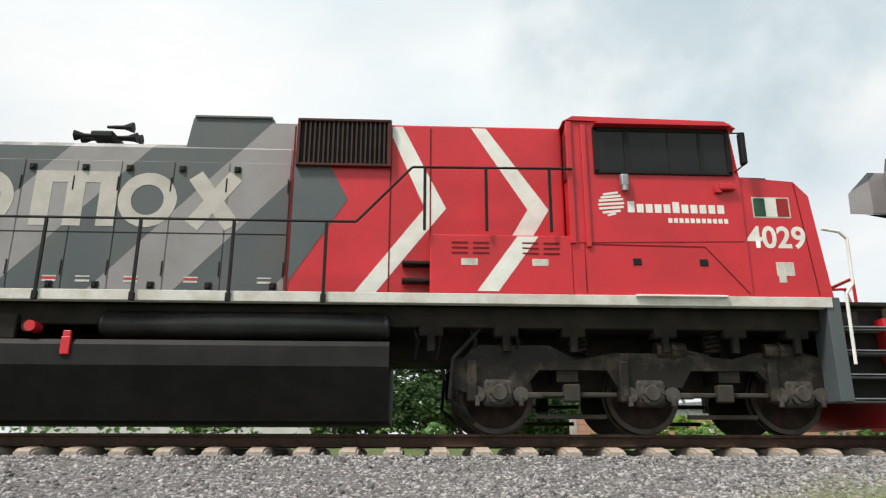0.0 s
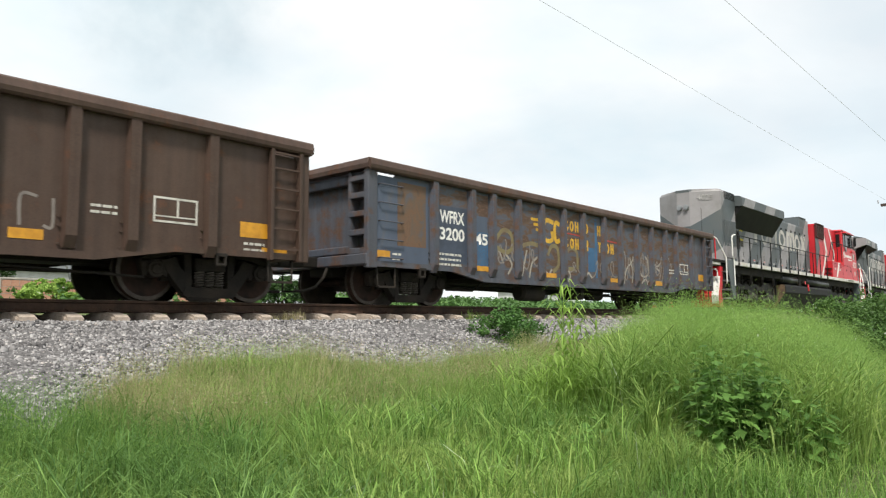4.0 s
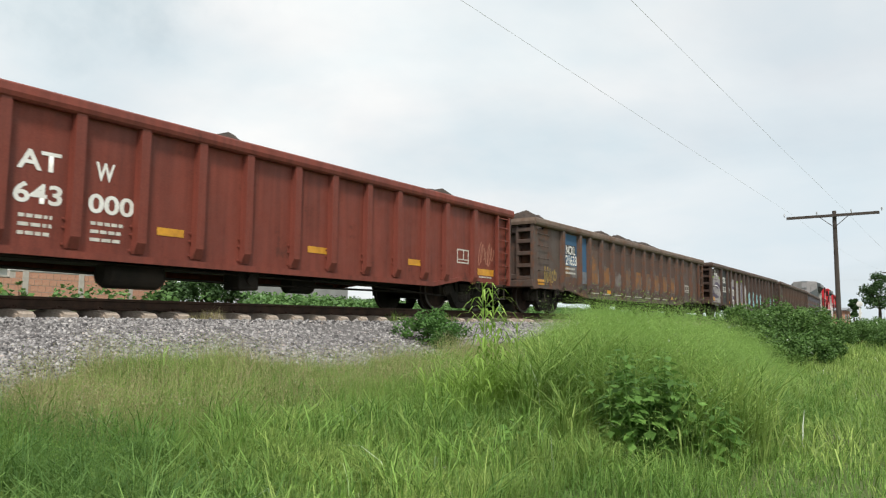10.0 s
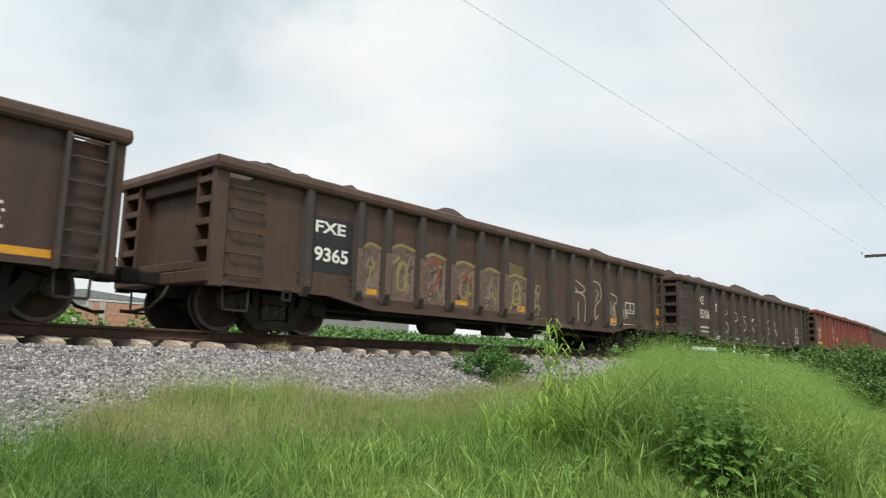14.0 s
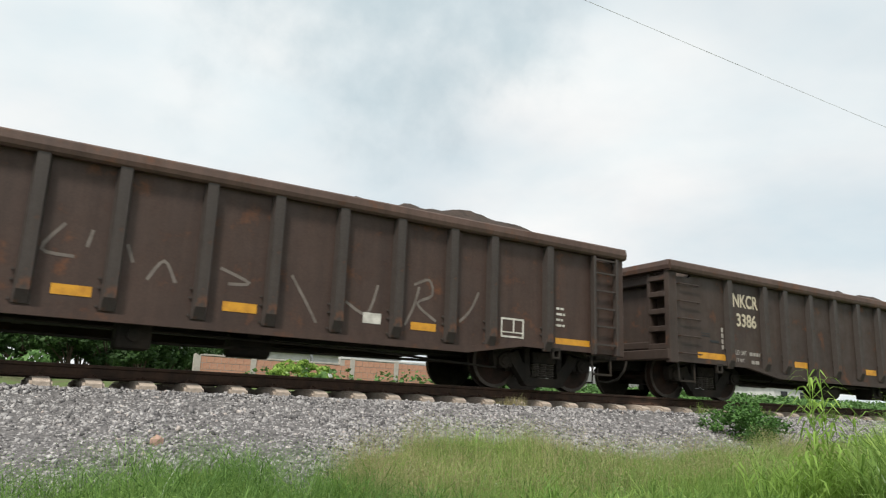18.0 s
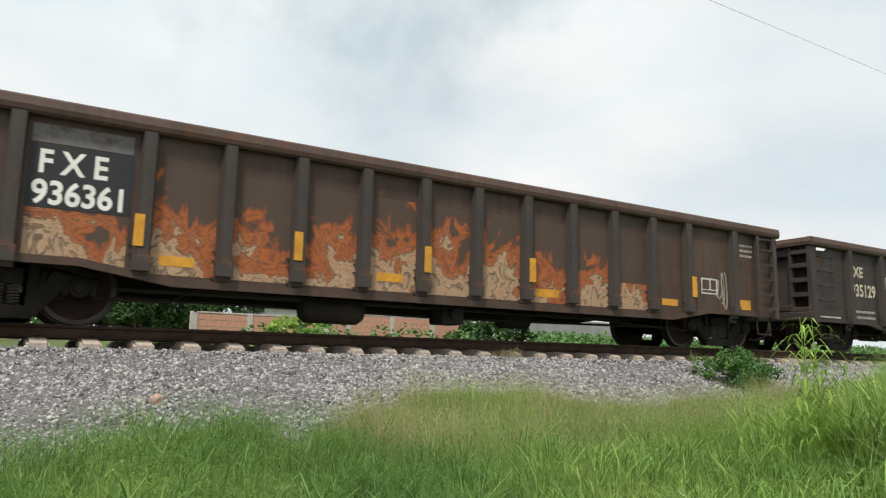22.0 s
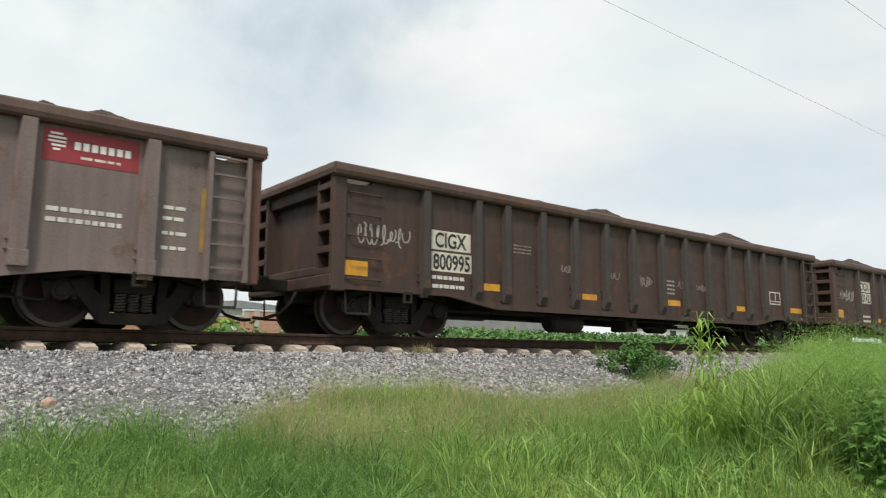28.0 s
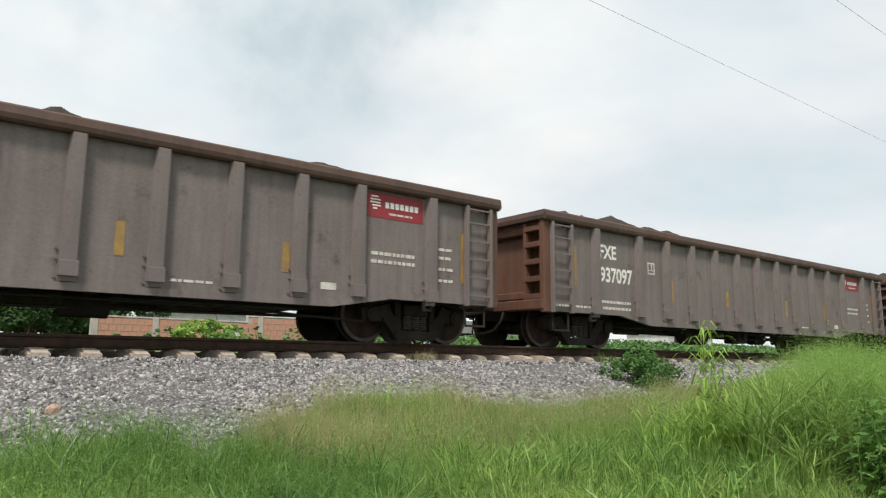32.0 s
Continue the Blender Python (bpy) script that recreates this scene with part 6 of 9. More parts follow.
drawn(w, [[(-4.2, 1.25), (-4.05, 0.98)], [(-3.95, 1.18), (-3.72, 0.96), (-3.86, 0.74)], [(-3.32, 0.72), (-3.16, 1.20), (-3.12, 1.32)], [(-3.02, 0.70), (-2.92, 1.02), (-2.70, 1.18)],
          [(-2.34, 0.88), (-2.20, 0.80), (-2.06, 0.92)], [(-1.30, 0.66), (-1.20, 0.80), (-1.28, 0.92)], [(-0.42, 0.78), (-0.30, 0.92), (-0.12, 0.80)],
          [(1.70, 0.72), (1.85, 1.12), (2.20, 1.36), (2.28, 1.50)], [(2.08, 1.46), (2.22, 1.10), (2.18, 0.76)], [(2.62, 1.30), (2.80, 0.98), (3.20, 1.02), (3.22, 1.42), (3.05, 1.55)],
          [(2.80, 0.76), (3.05, 0.88), (3.18, 0.74)], [(3.60, 1.40), (3.85, 1.30), (4.10, 1.42)], [(3.62, 0.95), (3.70, 1.25), (4.00, 1.18)]], 0.055, DUSTY, 0.001, "dusty white sprayed stroke")
for x0, x1, z0, z1 in ((-5.03, -4.60, 0.78, 1.60), (-3.36, -3.26, 0.78, 1.30), (0.08, 0.20, 0.80, 2.40), (-0.30, 0.06, 0.95, 1.60)):
    panel(w, "blue_patch", x0, x1, z0, z1, BLUE, -0.001)
drawn(w, [[(-1.5, 1.9), (-0.7, 1.87), (-0.65, 1.87)], [(0.62, 1.86), (1.3, 1.84)]], 0.035, flat("red_line_paint", (0.4, 0.04, 0.03)), 0.003)
scrawl(w, -4.3, -2.7, 0.85, 1.55, 5, 0.045, PALE, 5)
scrawl(w, 1.6, 4.9, 0.80, 1.65, 11, 0.045, PALE, 6)
scrawl(w, -1.3, 1.3, 0.80, 1.3, 5, 0.045, PALE, 7)
stripes_yellow(w, (-8.06, -7.62, 0.86, 1.0), (-2.3, -1.85, 0.72, 0.83), (3.73, 4.18, 0.72, 0.86), (7.03, 7.56, 0.98, 1.2), (-5.0, -4.6, 0.75, 0.86), (0.9, 1.3, 0.72, 0.83))
data_box(w, 5.54, 6.19, 1.14, 1.48)
bars(w, 4.72, 1.22, 2, 0.4, 0.05)

# second wagon: brown, chalky frames
w = WAGON[1]
data_box(w, 5.52, 6.20, 1.10, 1.47)
stripes_yellow(w, (0.87, 1.35, 0.71, 0.83), (0.87, 1.35, 0.86, 0.98), (3.70, 4.10, 0.72, 0.85), (6.93, 7.43, 1.0, 1.24), (7.33, 7.81, 0.75, 0.86), (-2.3, -1.9, 0.72, 0.83), (-7.9, -7.4, 0.85, 1.0))
scrawl(w, 2.80, 3.32, 0.75, 1.68, 2, 0.035, PALE, 12)
scrawl(w, -2.4, -1.6, 0.9, 1.9, 2, 0.06, flat("weak_yellow_spray", (0.24, 0.20, 0.07)), 13)
drawn(w, [[(3.82, 0.9), (3.82, 1.27), (4.0, 1.27)], [(4.1, 0.9), (4.2, 0.9), (4.2, 1.25)]], 0.04, PALE)
bars(w, 4.66, 1.22, 2, 0.38, 0.045)
bars(w, -0.3, 0.80, 1, 0.43, 0.05)
bars(w, 7.0, 0.88, 2, 0.4, 0.05)
words(w, "FXE", -6.2, -5.6, 1.85, 2.1, CHALK)
bars(w, -6.2, 1.4, 1, 0.8, 0.18, CHALK)

# third wagon: silver and violet murals, black number panels
w = WAGON[2]
SILVER = mural("silver_spray", ((0.30, (0.20, 0.185, 0.19)), (0.5, (0.33, 0.31, 0.315)), (0.7, (0.26, 0.235, 0.25))), 3.0)
VIOLET = flat("violet_spray", (0.10, 0.075, 0.135), (0.065, 0.05, 0.085))
LIME = flat("lime_spray", (0.26, 0.42, 0.05))
TEAL = flat("turquoise_spray", (0.22, 0.46, 0.50), (0.15, 0.33, 0.37))
S_LINE = [(-6.55, 1.85), (-7.0, 1.98), (-7.5, 1.90), (-7.68, 1.60), (-7.3, 1.35), (-6.75, 1.25), (-6.62, 0.98), (-7.0, 0.82), (-7.75, 0.85)]
E_LINES = [[(-4.20, 1.95), (-4.22, 0.85), (-3.65, 0.82)], [(-4.2, 1.95), (-3.65, 1.9)], [(-4.2, 1.45), (-3.7, 1.4)]]
T_LINES = [[(-3.3, 1.90), (-2.0, 1.82)], [(-2.75, 1.86), (-2.8, 0.85)]]
R_LINES = [[(-1.55, 1.85), (-1.6, 0.75)], [(-1.5, 1.85), (-0.95, 1.75), (-0.95, 1.4), (-1.45, 1.3), (-0.75, 0.75)]]
shapes = [S_LINE] + E_LINES + T_LINES + R_LINES
S_TOP = [(-8.02, 0.86), (-8.05, 1.55), (-7.95, 1.95), (-7.4, 2.04), (-6.9, 2.06), (-6.44, 1.98)]
R_TOP = [(-4.40, 2.10), (-3.5, 2.02), (-2.5, 2.02), (-1.85, 2.10), (-1.35, 2.06), (-0.98, 1.78), (-0.82, 1.25), (-0.46, 0.80)]
for edge, foot in ((S_TOP, [(-6.44, 0.76), (-8.0, 0.76)]), (R_TOP, [(-0.46, 0.74), (-4.40, 0.74)])):
    outline = curve(edge, 4)
    piece("mural_ground", f"mural ground {edge[0][0]}", lambda bm: plate(bm, outline + foot, SIDE, 0.002), VIOLET, w, None, "violet ground of a mural")
    piece("mural_edge", f"mural edge {edge[0][0]}", lambda bm: strip(bm, outline, 0.075, SIDE, 0.004, 0.00002), LIME, w, None, "lime edge of a mural")
drawn(w, shapes, 0.36, SILVER, 0.002, "silver body of a mural")
drawn(w, [[(-7.42, 1.62), (-7.0, 1.60), (-6.60, 1.40), (-6.50, 1.12)], [(-4.02, 1.48), (-3.72, 1.52), (-3.80, 1.22)], [(-3.98, 0.98), (-3.70, 1.0), (-3.82, 0.78)],
          [(-2.62, 1.72), (-2.60, 1.30)], [(-1.22, 1.92), (-0.98, 1.72), (-0.98, 1.36)], [(-2.38, 0.86), (-2.18, 1.16)], [(-2.95, 0.80), (-2.80, 1.10)]], 0.045, M["white_bright"], 0.012, "white highlight of a mural")
drawn(w, [[(-7.55, 1.16), (-7.2, 1.10), (-6.85, 1.06)], [(-7.3, 1.64), (-6.95, 1.60), (-6.62, 1.52)]], 0.10, VIOLET, 0.011, "violet counter of a mural")
panel(w, "number_panel", -6.30, -5.31, 0.74, 2.44, BLACK, 0.009)
panel(w, "number_panel", -5.08, -4.58, 1.06, 2.43, BLACK, 0.009)
for t, a, b, z0, z1 in (("CIGX", -6.22, -5.42, 1.82, 2.09), ("8012", -6.20, -5.40, 1.36, 1.63), ("03", -5.03, -4.66, 1.36, 1.61)):
    painted_text(t, a, SIDE - 0.0145, z0, z1 - z0, M["white_bright"], w, b - a)
for cx, cz, r_ in ((-7.40, 2.22, 0.15), (-7.12, 2.12, 0.11)):
    for k in range(4):
        a = 0.3 + k * math.pi / 4
        drawn(w, [[(cx - r_ * math.cos(a), cz - r_ * math.sin(a)), (cx + r_ * math.cos(a), cz + r_ * math.sin(a))]], 0.045, M["white_bright"], 0.001 * k, "white sprayed star")
MINT = flat("pale_mint_spray", (0.42, 0.55, 0.55), (0.30, 0.42, 0.43))
INK = flat("dark_outline_spray", (0.02, 0.022, 0.026))
SPRAYED = ([[(0.15, 0.05), (0.1, 0.55), (0.2, 0.98)], [(0.2, 0.95), (0.75, 0.85), (0.35, 0.55), (0.9, 0.35), (0.25, 0.06)]],
           [[(0.15, 0.0), (0.3, 0.5), (0.25, 0.95)], [(0.85, 1.0), (0.45, 0.55), (0.95, 0.0)], [(0.1, 0.3), (0.6, 0.42)]],
           [[(0.8, 0.8), (0.35, 0.98), (0.08, 0.5), (0.4, 0.05), (0.9, 0.25)], [(0.3, 0.5), (0.75, 0.5), (0.85, 0.2)]],
           [[(0.1, 0.9), (0.5, 1.0), (0.9, 0.8), (0.5, 0.55), (0.85, 0.3), (0.5, 0.02), (0.1, 0.15)], [(0.15, 0.6), (0.4, 0.35)]],
           [[(0.2, 0.1), (0.45, 0.95), (0.6, 0.3), (0.95, 0.7)]],
           [[(0.1, 0.2), (0.3, 0.95), (0.75, 0.75), (0.5, 0.3), (0.9, 0.08)], [(0.2, 0.5), (0.55, 0.62)]],
           [[(0.3, 0.0), (0.5, 0.6), (0.6, 1.0)]],
           [[(0.12, 0.1), (0.15, 0.85), (0.65, 0.95), (0.9, 0.55), (0.6, 0.1), (0.3, 0.3)]])
for k, (a, b, z1) in enumerate(((-0.45, 0.34, 1.62), (0.66, 1.30, 1.62), (1.62, 2.28, 1.62), (2.60, 3.26, 1.60), (3.56, 3.98, 1.35), (5.34, 5.98, 1.45), (6.08, 6.28, 1.40), (6.54, 7.34, 1.42))):
    strokes = [[(a + 0.06 + (b - a - 0.12) * u, 0.84 + (z1 - 0.94) * v) for u, v in line] for line in SPRAYED[k]]
    drawn(w, strokes, 0.29, INK, 0.001, "dark outline of a sprayed letter")
    drawn(w, strokes, 0.23, TEAL, 0.005, "turquoise sprayed letter")
    drawn(w, [[(x + 0.03, z + 0.02) for x, z in line] for line in strokes], 0.075, MINT, 0.010, "pale fill of a sprayed letter")
    drawn(w, [[(x - 0.05, z - 0.02) for x, z in line] for line in strokes[:1]], 0.025, INK, 0.014, "dark inner line of a sprayed letter")
drawn(w, [[(-0.35, 2.10), (-0.20, 2.18), (-0.02, 2.22)], [(-0.40, 1.80), (-0.22, 1.72), (-0.05, 1.90)], [(3.6, 1.45), (3.8, 1.2), (4.1, 0.85)], [(3.75, 0.95), (4.0, 1.2), (3.9, 1.35)]], 0.04, CHALK, 0.002)
for x, z1 in ((-4.47, 1.95), (-3.5, 1.9), (-2.53, 1.85), (-1.54, 1.85)):
    piece("mural_layer", "post mural", lambda bm: box(bm, -0.071, 0.071, -1.586, -1.580, 0.80, 1.85), SILVER, w, pose(x, 0, z1 - 1.85), "silver paint across a side post")
for x in (-0.6, 0.5, 1.45, 2.45):
    piece("mural_layer", "post mural teal", lambda bm: box(bm, -0.071, 0.071, -1.586, -1.580, 0.78, 1.45), TEAL, w, pose(x, 0, 0), "turquoise paint across a side post")
stripes_yellow(w, (-5.0, -4.6, 0.80, 0.91), (-2.27, -1.85, 0.80, 0.92), (-0.25, 0.12, 0.85, 0.96), (4.6, 5.0, 0.80, 0.92), (7.1, 7.5, 0.82, 0.95))
panel(w, "reflector_strip", -8.02, -7.60, 0.85, 1.05, M["yellow"], 0.009)

# fourth wagon: patched blue and ochre
w = WAGON[3]
CLEAN_BLUE = mural("blue_panel_paint", ((0.22, (0.075, 0.075, 0.085)), (0.34, (0.042, 0.100, 0.185)), (0.62, (0.046, 0.112, 0.205)), (0.80, (0.085, 0.13, 0.18))), 1.3, (1, 1, 1.2), 4.0)
panel(w, "blue_panel", -6.27, -5.33, 1.46, 2.44, CLEAN_BLUE, -0.001)
panel(w, "primer_panel", -6.27, -5.80, 1.12, 1.46, OCHRE, -0.001)
panel(w, "primer_panel", -5.80, -5.33, 1.12, 1.46, GREYED, -0.001)
panel(w, "blue_panel", -5.06, -4.60, 1.34, 2.43, CLEAN_BLUE, -0.001)
panel(w, "primer_panel", -5.06, -4.60, 0.96, 1.34, flat("pale_blue_primer", (0.15, 0.17, 0.20), (0.10, 0.10, 0.11)), -0.001)
panel(w, "primer_panel", -5.06, -4.60, 0.76, 0.92, flat("dark_patch_paint", (0.045, 0.042, 0.042)), -0.001)
WORN_GREY = faded("worn_grey_area", (0.180, 0.160, 0.150), 1.22, 0.75, 5.0)
WORN_OCHRE = faded("worn_ochre_area", (0.240, 0.112, 0.045), 1.30, 0.95, 2.0, ((0.135, 0.100, 0.082), (0.100, 0.064, 0.050)))
for i, (a, b) in enumerate(((-4.33, -3.64), (-3.36, -2.67), (-2.40, -1.68), (-1.40, -0.74), (-0.46, 0.36), (0.64, 1.31), (1.59, 2.31), (2.59, 3.28), (3.56, 4.26))):
    panel(w, "worn_panel", a - 0.02, b + 0.02, 0.80, 2.20, WORN_GREY, -0.002)
    if i != 2:
        panel(w, "rust_patch", a + 0.07, b - 0.07, 1.00, 2.10 if i == 0 else 1.62, WORN_OCHRE, 0.0, "ochre rust patch in worn paint")
    for k in range(6):
        u = a + 0.06 + (b - a - 0.12) * k / 5
        piece("rivet", "sheet rivet", lambda bm: rod(bm, (0, SIDE, 0), (0, SIDE - 0.012, 0), 0.014, 6), P["rust_top"], w, pose(u, 0, 0.95))
panel(w, "number_ground", -6.10, -5.42, 1.80, 2.11, BLACK, 0.0)
words(w, "NCKL", -6.08, -5.44, 1.83, 2.08, M["white_bright"])
words(w, "321633", -6.27, -5.34, 1.50, 1.78, M["white_bright"])
bars(w, -6.22, 1.35, 2, 0.8, 0.07)
stripes_yellow(w, (-8.0, -7.52, 0.70, 0.95), (-2.94, -2.45, 0.71, 0.83), (3.5, 3.95, 0.72, 0.83))
scrawl(w, -7.55, -6.75, 0.80, 1.38, 5, 0.035, flat("ochre_spray", (0.30, 0.21, 0.06)), 21)
data_box(w, 5.6, 6.15, 1.1, 1.4)
bars(w, -4.2, 0.68, 1, 7.5, 0.03, M["white_paint"])

# fifth wagon: red oxide
w = WAGON[4]
for t, a, b, z0, z1 in (("AT", -4.26, -3.70, 1.64, 1.89), ("W", -3.22, -2.94, 1.64, 1.89), ("643", -4.28, -3.66, 1.20, 1.45), ("000", -3.30, -2.62, 1.18, 1.43)):
    words(w, t, a, b, z0, z1, M["white_bright"])
bars(w, -4.2, 1.0, 3, 0.45, 0.06)
bars(w, -3.25, 1.0, 3, 0.5, 0.06)
stripes_yellow(w, (-7.87, -6.69, 0.93, 1.06), (-5.02, -4.62, 0.85, 0.97), (-2.23, -1.77, 0.96, 1.08), (0.85, 1.35, 0.96, 1.08), (3.84, 4.28, 0.94, 1.07), (6.63, 7.38, 0.88, 1.04))
TAN = flat("tan_spray", (0.42, 0.28, 0.15))
scrawl(w, -7.72, -6.85, 1.50, 1.84, 7, 0.042, TAN, 23)
scrawl(w, -7.60, -6.95, 1.14, 1.52, 6, 0.042, TAN, 27)
drawn(w, [[(-7.75, 1.62), (-7.2, 1.70), (-6.80, 1.64)], [(-7.45, 1.50), (-7.0, 1.40), (-6.88, 1.44)], [(-7.36, 1.12), (-7.10, 1.30), (-6.92, 1.22)]], 0.035, TAN, 0.002)
scrawl(w, 6.7, 7.38, 1.12, 1.72, 4, 0.035, flat("pink_spray", (0.36, 0.15, 0.10)), 24)
data_box(w, 5.72, 6.22, 1.12, 1.46)
bars(w, -7.4, 0.86, 1, 0.5, 0.05)
bars(w, 6.7, 0.82, 2, 0.6, 0.045)

# sixth wagon: dark brown, chalk signs drawn along the panels
w = WAGON[5]
words(w, "FXE", -6.50, -5.92, 1.84, 2.12, CREAM)
words(w, "935106", -6.50, -5.38, 1.34, 1.64, CREAM)
data_box(w, -4.86, -4.58, 1.67, 1.94)
bars(w, -6.46, 0.98, 2, 1.0, 0.08, CREAM)
bars(w, -4.9, 0.72, 2, 0.6, 0.045)
SIGN = flat("white_chalk_sign", (0.50, 0.47, 0.43))
drawn(w, [[(-3.45, 1.78), (-3.5, 1.65), (-3.92, 1.55), (-3.9, 1.35), (-3.48, 1.25), (-3.45, 0.98), (-3.95, 0.94)],
          [(-2.75, 1.08), (-2.75, 1.72), (-2.40, 1.70), (-2.38, 1.45), (-2.95, 1.40)],
          [(-1.88, 1.60), (-1.75, 1.15), (-1.4, 1.12), (-1.3, 1.35), (-1.7, 1.62), (-1.3, 1.65)],
          [(-0.80, 1.72), (-0.72, 1.10), (-0.6, 1.5), (-0.3, 1.62), (-0.66, 1.38), (-0.2, 1.05)], [(-0.15, 1.38), (0.05, 1.38)],
          [(0.32, 1.22), (0.36, 1.58), (0.56, 1.56)], [(0.34, 1.42), (0.54, 1.42)],
          [(1.78, 1.66), (1.40, 1.55), (1.42, 1.38), (1.75, 1.30), (1.72, 1.08), (1.34, 1.04)],
          [(2.36, 1.0), (2.6, 1.66), (2.7, 1.2), (2.95, 1.05), (2.8, 1.3), (2.4, 1.2)]], 0.035, SIGN, 0.0, "chalk-white painted sign")
data_box(w, 5.9, 6.4, 0.80, 1.13)
for k in range(2):
    bars(w, 5.9 + 0.3 * k, 1.52, 4, 0.2, 0.05)
bars(w, 3.2, 0.72, 1, 1.6, 0.05)
bars(w, -2.6, 0.70, 1, 0.7, 0.05)
bars(w, -0.4, 0.70, 1, 0.7, 0.05)

# seventh wagon: faded orange murals
w = WAGON[6]
panel(w, "number_panel", -6.25, -5.33, 1.10, 2.08, BLACK, 0.0)
words(w, "FXE", -6.2, -5.5, 1.80, 2.0, M["white_bright"])
words(w, "9365", -6.2, -5.42, 1.30, 1.53, M["white_bright"])
base = (0.078, 0.056, 0.044)
OLD = [mural(f"old_mural_{k}", ((0.34, base), (0.42, (0.165, 0.115, 0.088)), (0.50, (0.095, 0.065, 0.050)), (0.56, (0.185, 0.125, 0.095)), (0.64, (0.11, 0.075, 0.055)), (0.70, (0.20, 0.13, 0.085)), (0.78, base)), 2.6, (0.9, 1, 3.2), k * 3.3) for k in range(3)]
OLD_DARK = flat("dark_umber_spray", (0.05, 0.034, 0.027))
OLD_YELLOW, OLD_PINK, OLD_RED = flat("weak_yellow_spray", (0.19, 0.15, 0.06)), flat("weak_pink_spray", (0.21, 0.15, 0.118)), flat("weak_red_spray", (0.22, 0.062, 0.036))
for i, (a, b) in enumerate(((-5.06, -4.58), (-4.35, -3.62), (-3.38, -2.65), (-2.42, -1.66), (-1.42, -0.72), (-0.48, 0.38), (0.62, 0.95))):
    top = (1.72, 1.80, 1.74, 1.70, 1.66, 1.62, 1.30)[i]
    panel(w, "mural_layer", a, b, 0.74, top, OLD[i % 3], -0.001)
    c = (a + b) / 2
    drawn(w, [[(a + 0.02, top - 0.06), (c - 0.05, top + 0.04), (b - 0.02, top - 0.02)]], 0.06, OLD_YELLOW, 0.002, "faded yellow edge of a mural")
    drawn(w, [[(a + 0.05, 0.80), (a + 0.04, 1.20), (a + 0.08, top - 0.16)], [(b - 0.05, 0.80), (b - 0.07, 1.25), (b - 0.05, top - 0.14)]], 0.05, OLD_PINK, 0.003, "faded pale edge of a mural")
    drawn(w, [[(c - 0.12, 0.98), (c - 0.10, 1.42), (c + 0.10, 1.46), (c + 0.12, 1.02), (c - 0.08, 0.96)]] if i % 2 else [[(c - 0.15, 0.84), (c, 1.20), (c + 0.02, 1.50)], [(c, 1.25), (c + 0.20, 0.90)]], 0.07, OLD_YELLOW if i in (1, 3, 5) else OLD_PINK, 0.004, "faded inner stroke of a mural")
    r_ = random.Random(700 + i)
    for _ in range(9):
        u, v = r_.uniform(a + 0.08, b - 0.2), r_.uniform(0.84, top - 0.3)
        drawn(w, [[(u, v), (u + r_.uniform(0.03, 0.16), v + r_.uniform(-0.05, 0.18)), (u + r_.uniform(0.05, 0.16), v + r_.uniform(0.05, 0.28))]], r_.uniform(0.03, 0.07), r_.choice((OLD_PINK, OLD_PINK, OLD_YELLOW, OLD_DARK)), 0.005, "faded fragment of a mural")
drawn(w, [[(-3.18, 1.60), (-2.95, 1.66), (-2.92, 1.30), (-3.10, 1.02)], [(-2.15, 1.36), (-1.98, 1.46), (-1.86, 1.30)]], 0.09, OLD_RED, 0.006, "faded red stroke of a mural")
drawn(w, [[(-0.36, 1.92 - 0.05 * k), (-0.02, 1.88 - 0.05 * k), (0.22, 1.86 - 0.05 * k)] for k in range(5)], 0.02, OLD_YELLOW, 0.002)
drawn(w, [[(0.72, 1.30), (0.86, 1.50), (0.98, 1.40), (0.86, 1.22), (0.72, 1.02), (0.92, 0.98)]], 0.045, OLD_YELLOW, 0.006)
for x in (-5.2, -4.47, -3.5, -2.53, -1.54, -0.6):
    piece("mural_layer", "post mural old", lambda bm: box(bm, -0.071, 0.071, -1.586, -1.580, 0.84, 1.62), OLD[0], w, pose(x, 0, 0), "faded paint across a side post")
stripes_yellow(w, (-4.96, -4.60, 0.80, 0.91), (-2.74 + 0.42, -1.9, 0.80, 0.90), (0.0, 0.34, 0.80, 0.94), (4.60, 5.03, 0.79, 0.92), (7.6, 8.0, 0.85, 1.02), (7.6, 8.0, 1.21, 1.41))
OUT = flat("cream_outline_spray", (0.40, 0.33, 0.26))
drawn(w, [[(2.6, 0.72), (2.6, 1.45), (3.2, 1.40), (3.2, 0.75)], [(2.62, 1.85), (3.25, 1.62), (2.9, 1.5), (2.7, 1.62)], [(2.85, 0.75), (2.85, 1.25)],
          [(3.62, 0.80), (3.58, 1.72), (3.75, 1.88), (4.05, 1.80), (4.12, 1.45), (3.8, 1.2), (3.78, 0.85), (3.95, 0.95)], [(3.85, 1.65), (3.95, 1.55), (3.82, 1.35)],
          [(4.60, 0.75), (4.72, 1.35), (4.55, 1.38), (4.55, 1.62), (5.05, 1.55), (5.05, 1.35), (4.9, 1.35), (5.02, 0.78), (4.62, 0.76)], [(4.78, 0.95), (4.85, 1.3), (4.90, 0.95)]], 0.04, OUT, 0.0, "cream outline of a mural")
data_box(w, 5.6, 6.2, 1.12, 1.45)
scrawl(w, 5.3, 5.75, 0.95, 1.25, 3, 0.035, OUT, 46)
panel(w, "blue_mark", 7.55, 7.75, 1.5, 1.62, flat("blue_mark_paint", (0.08, 0.14, 0.3)), 0.0)
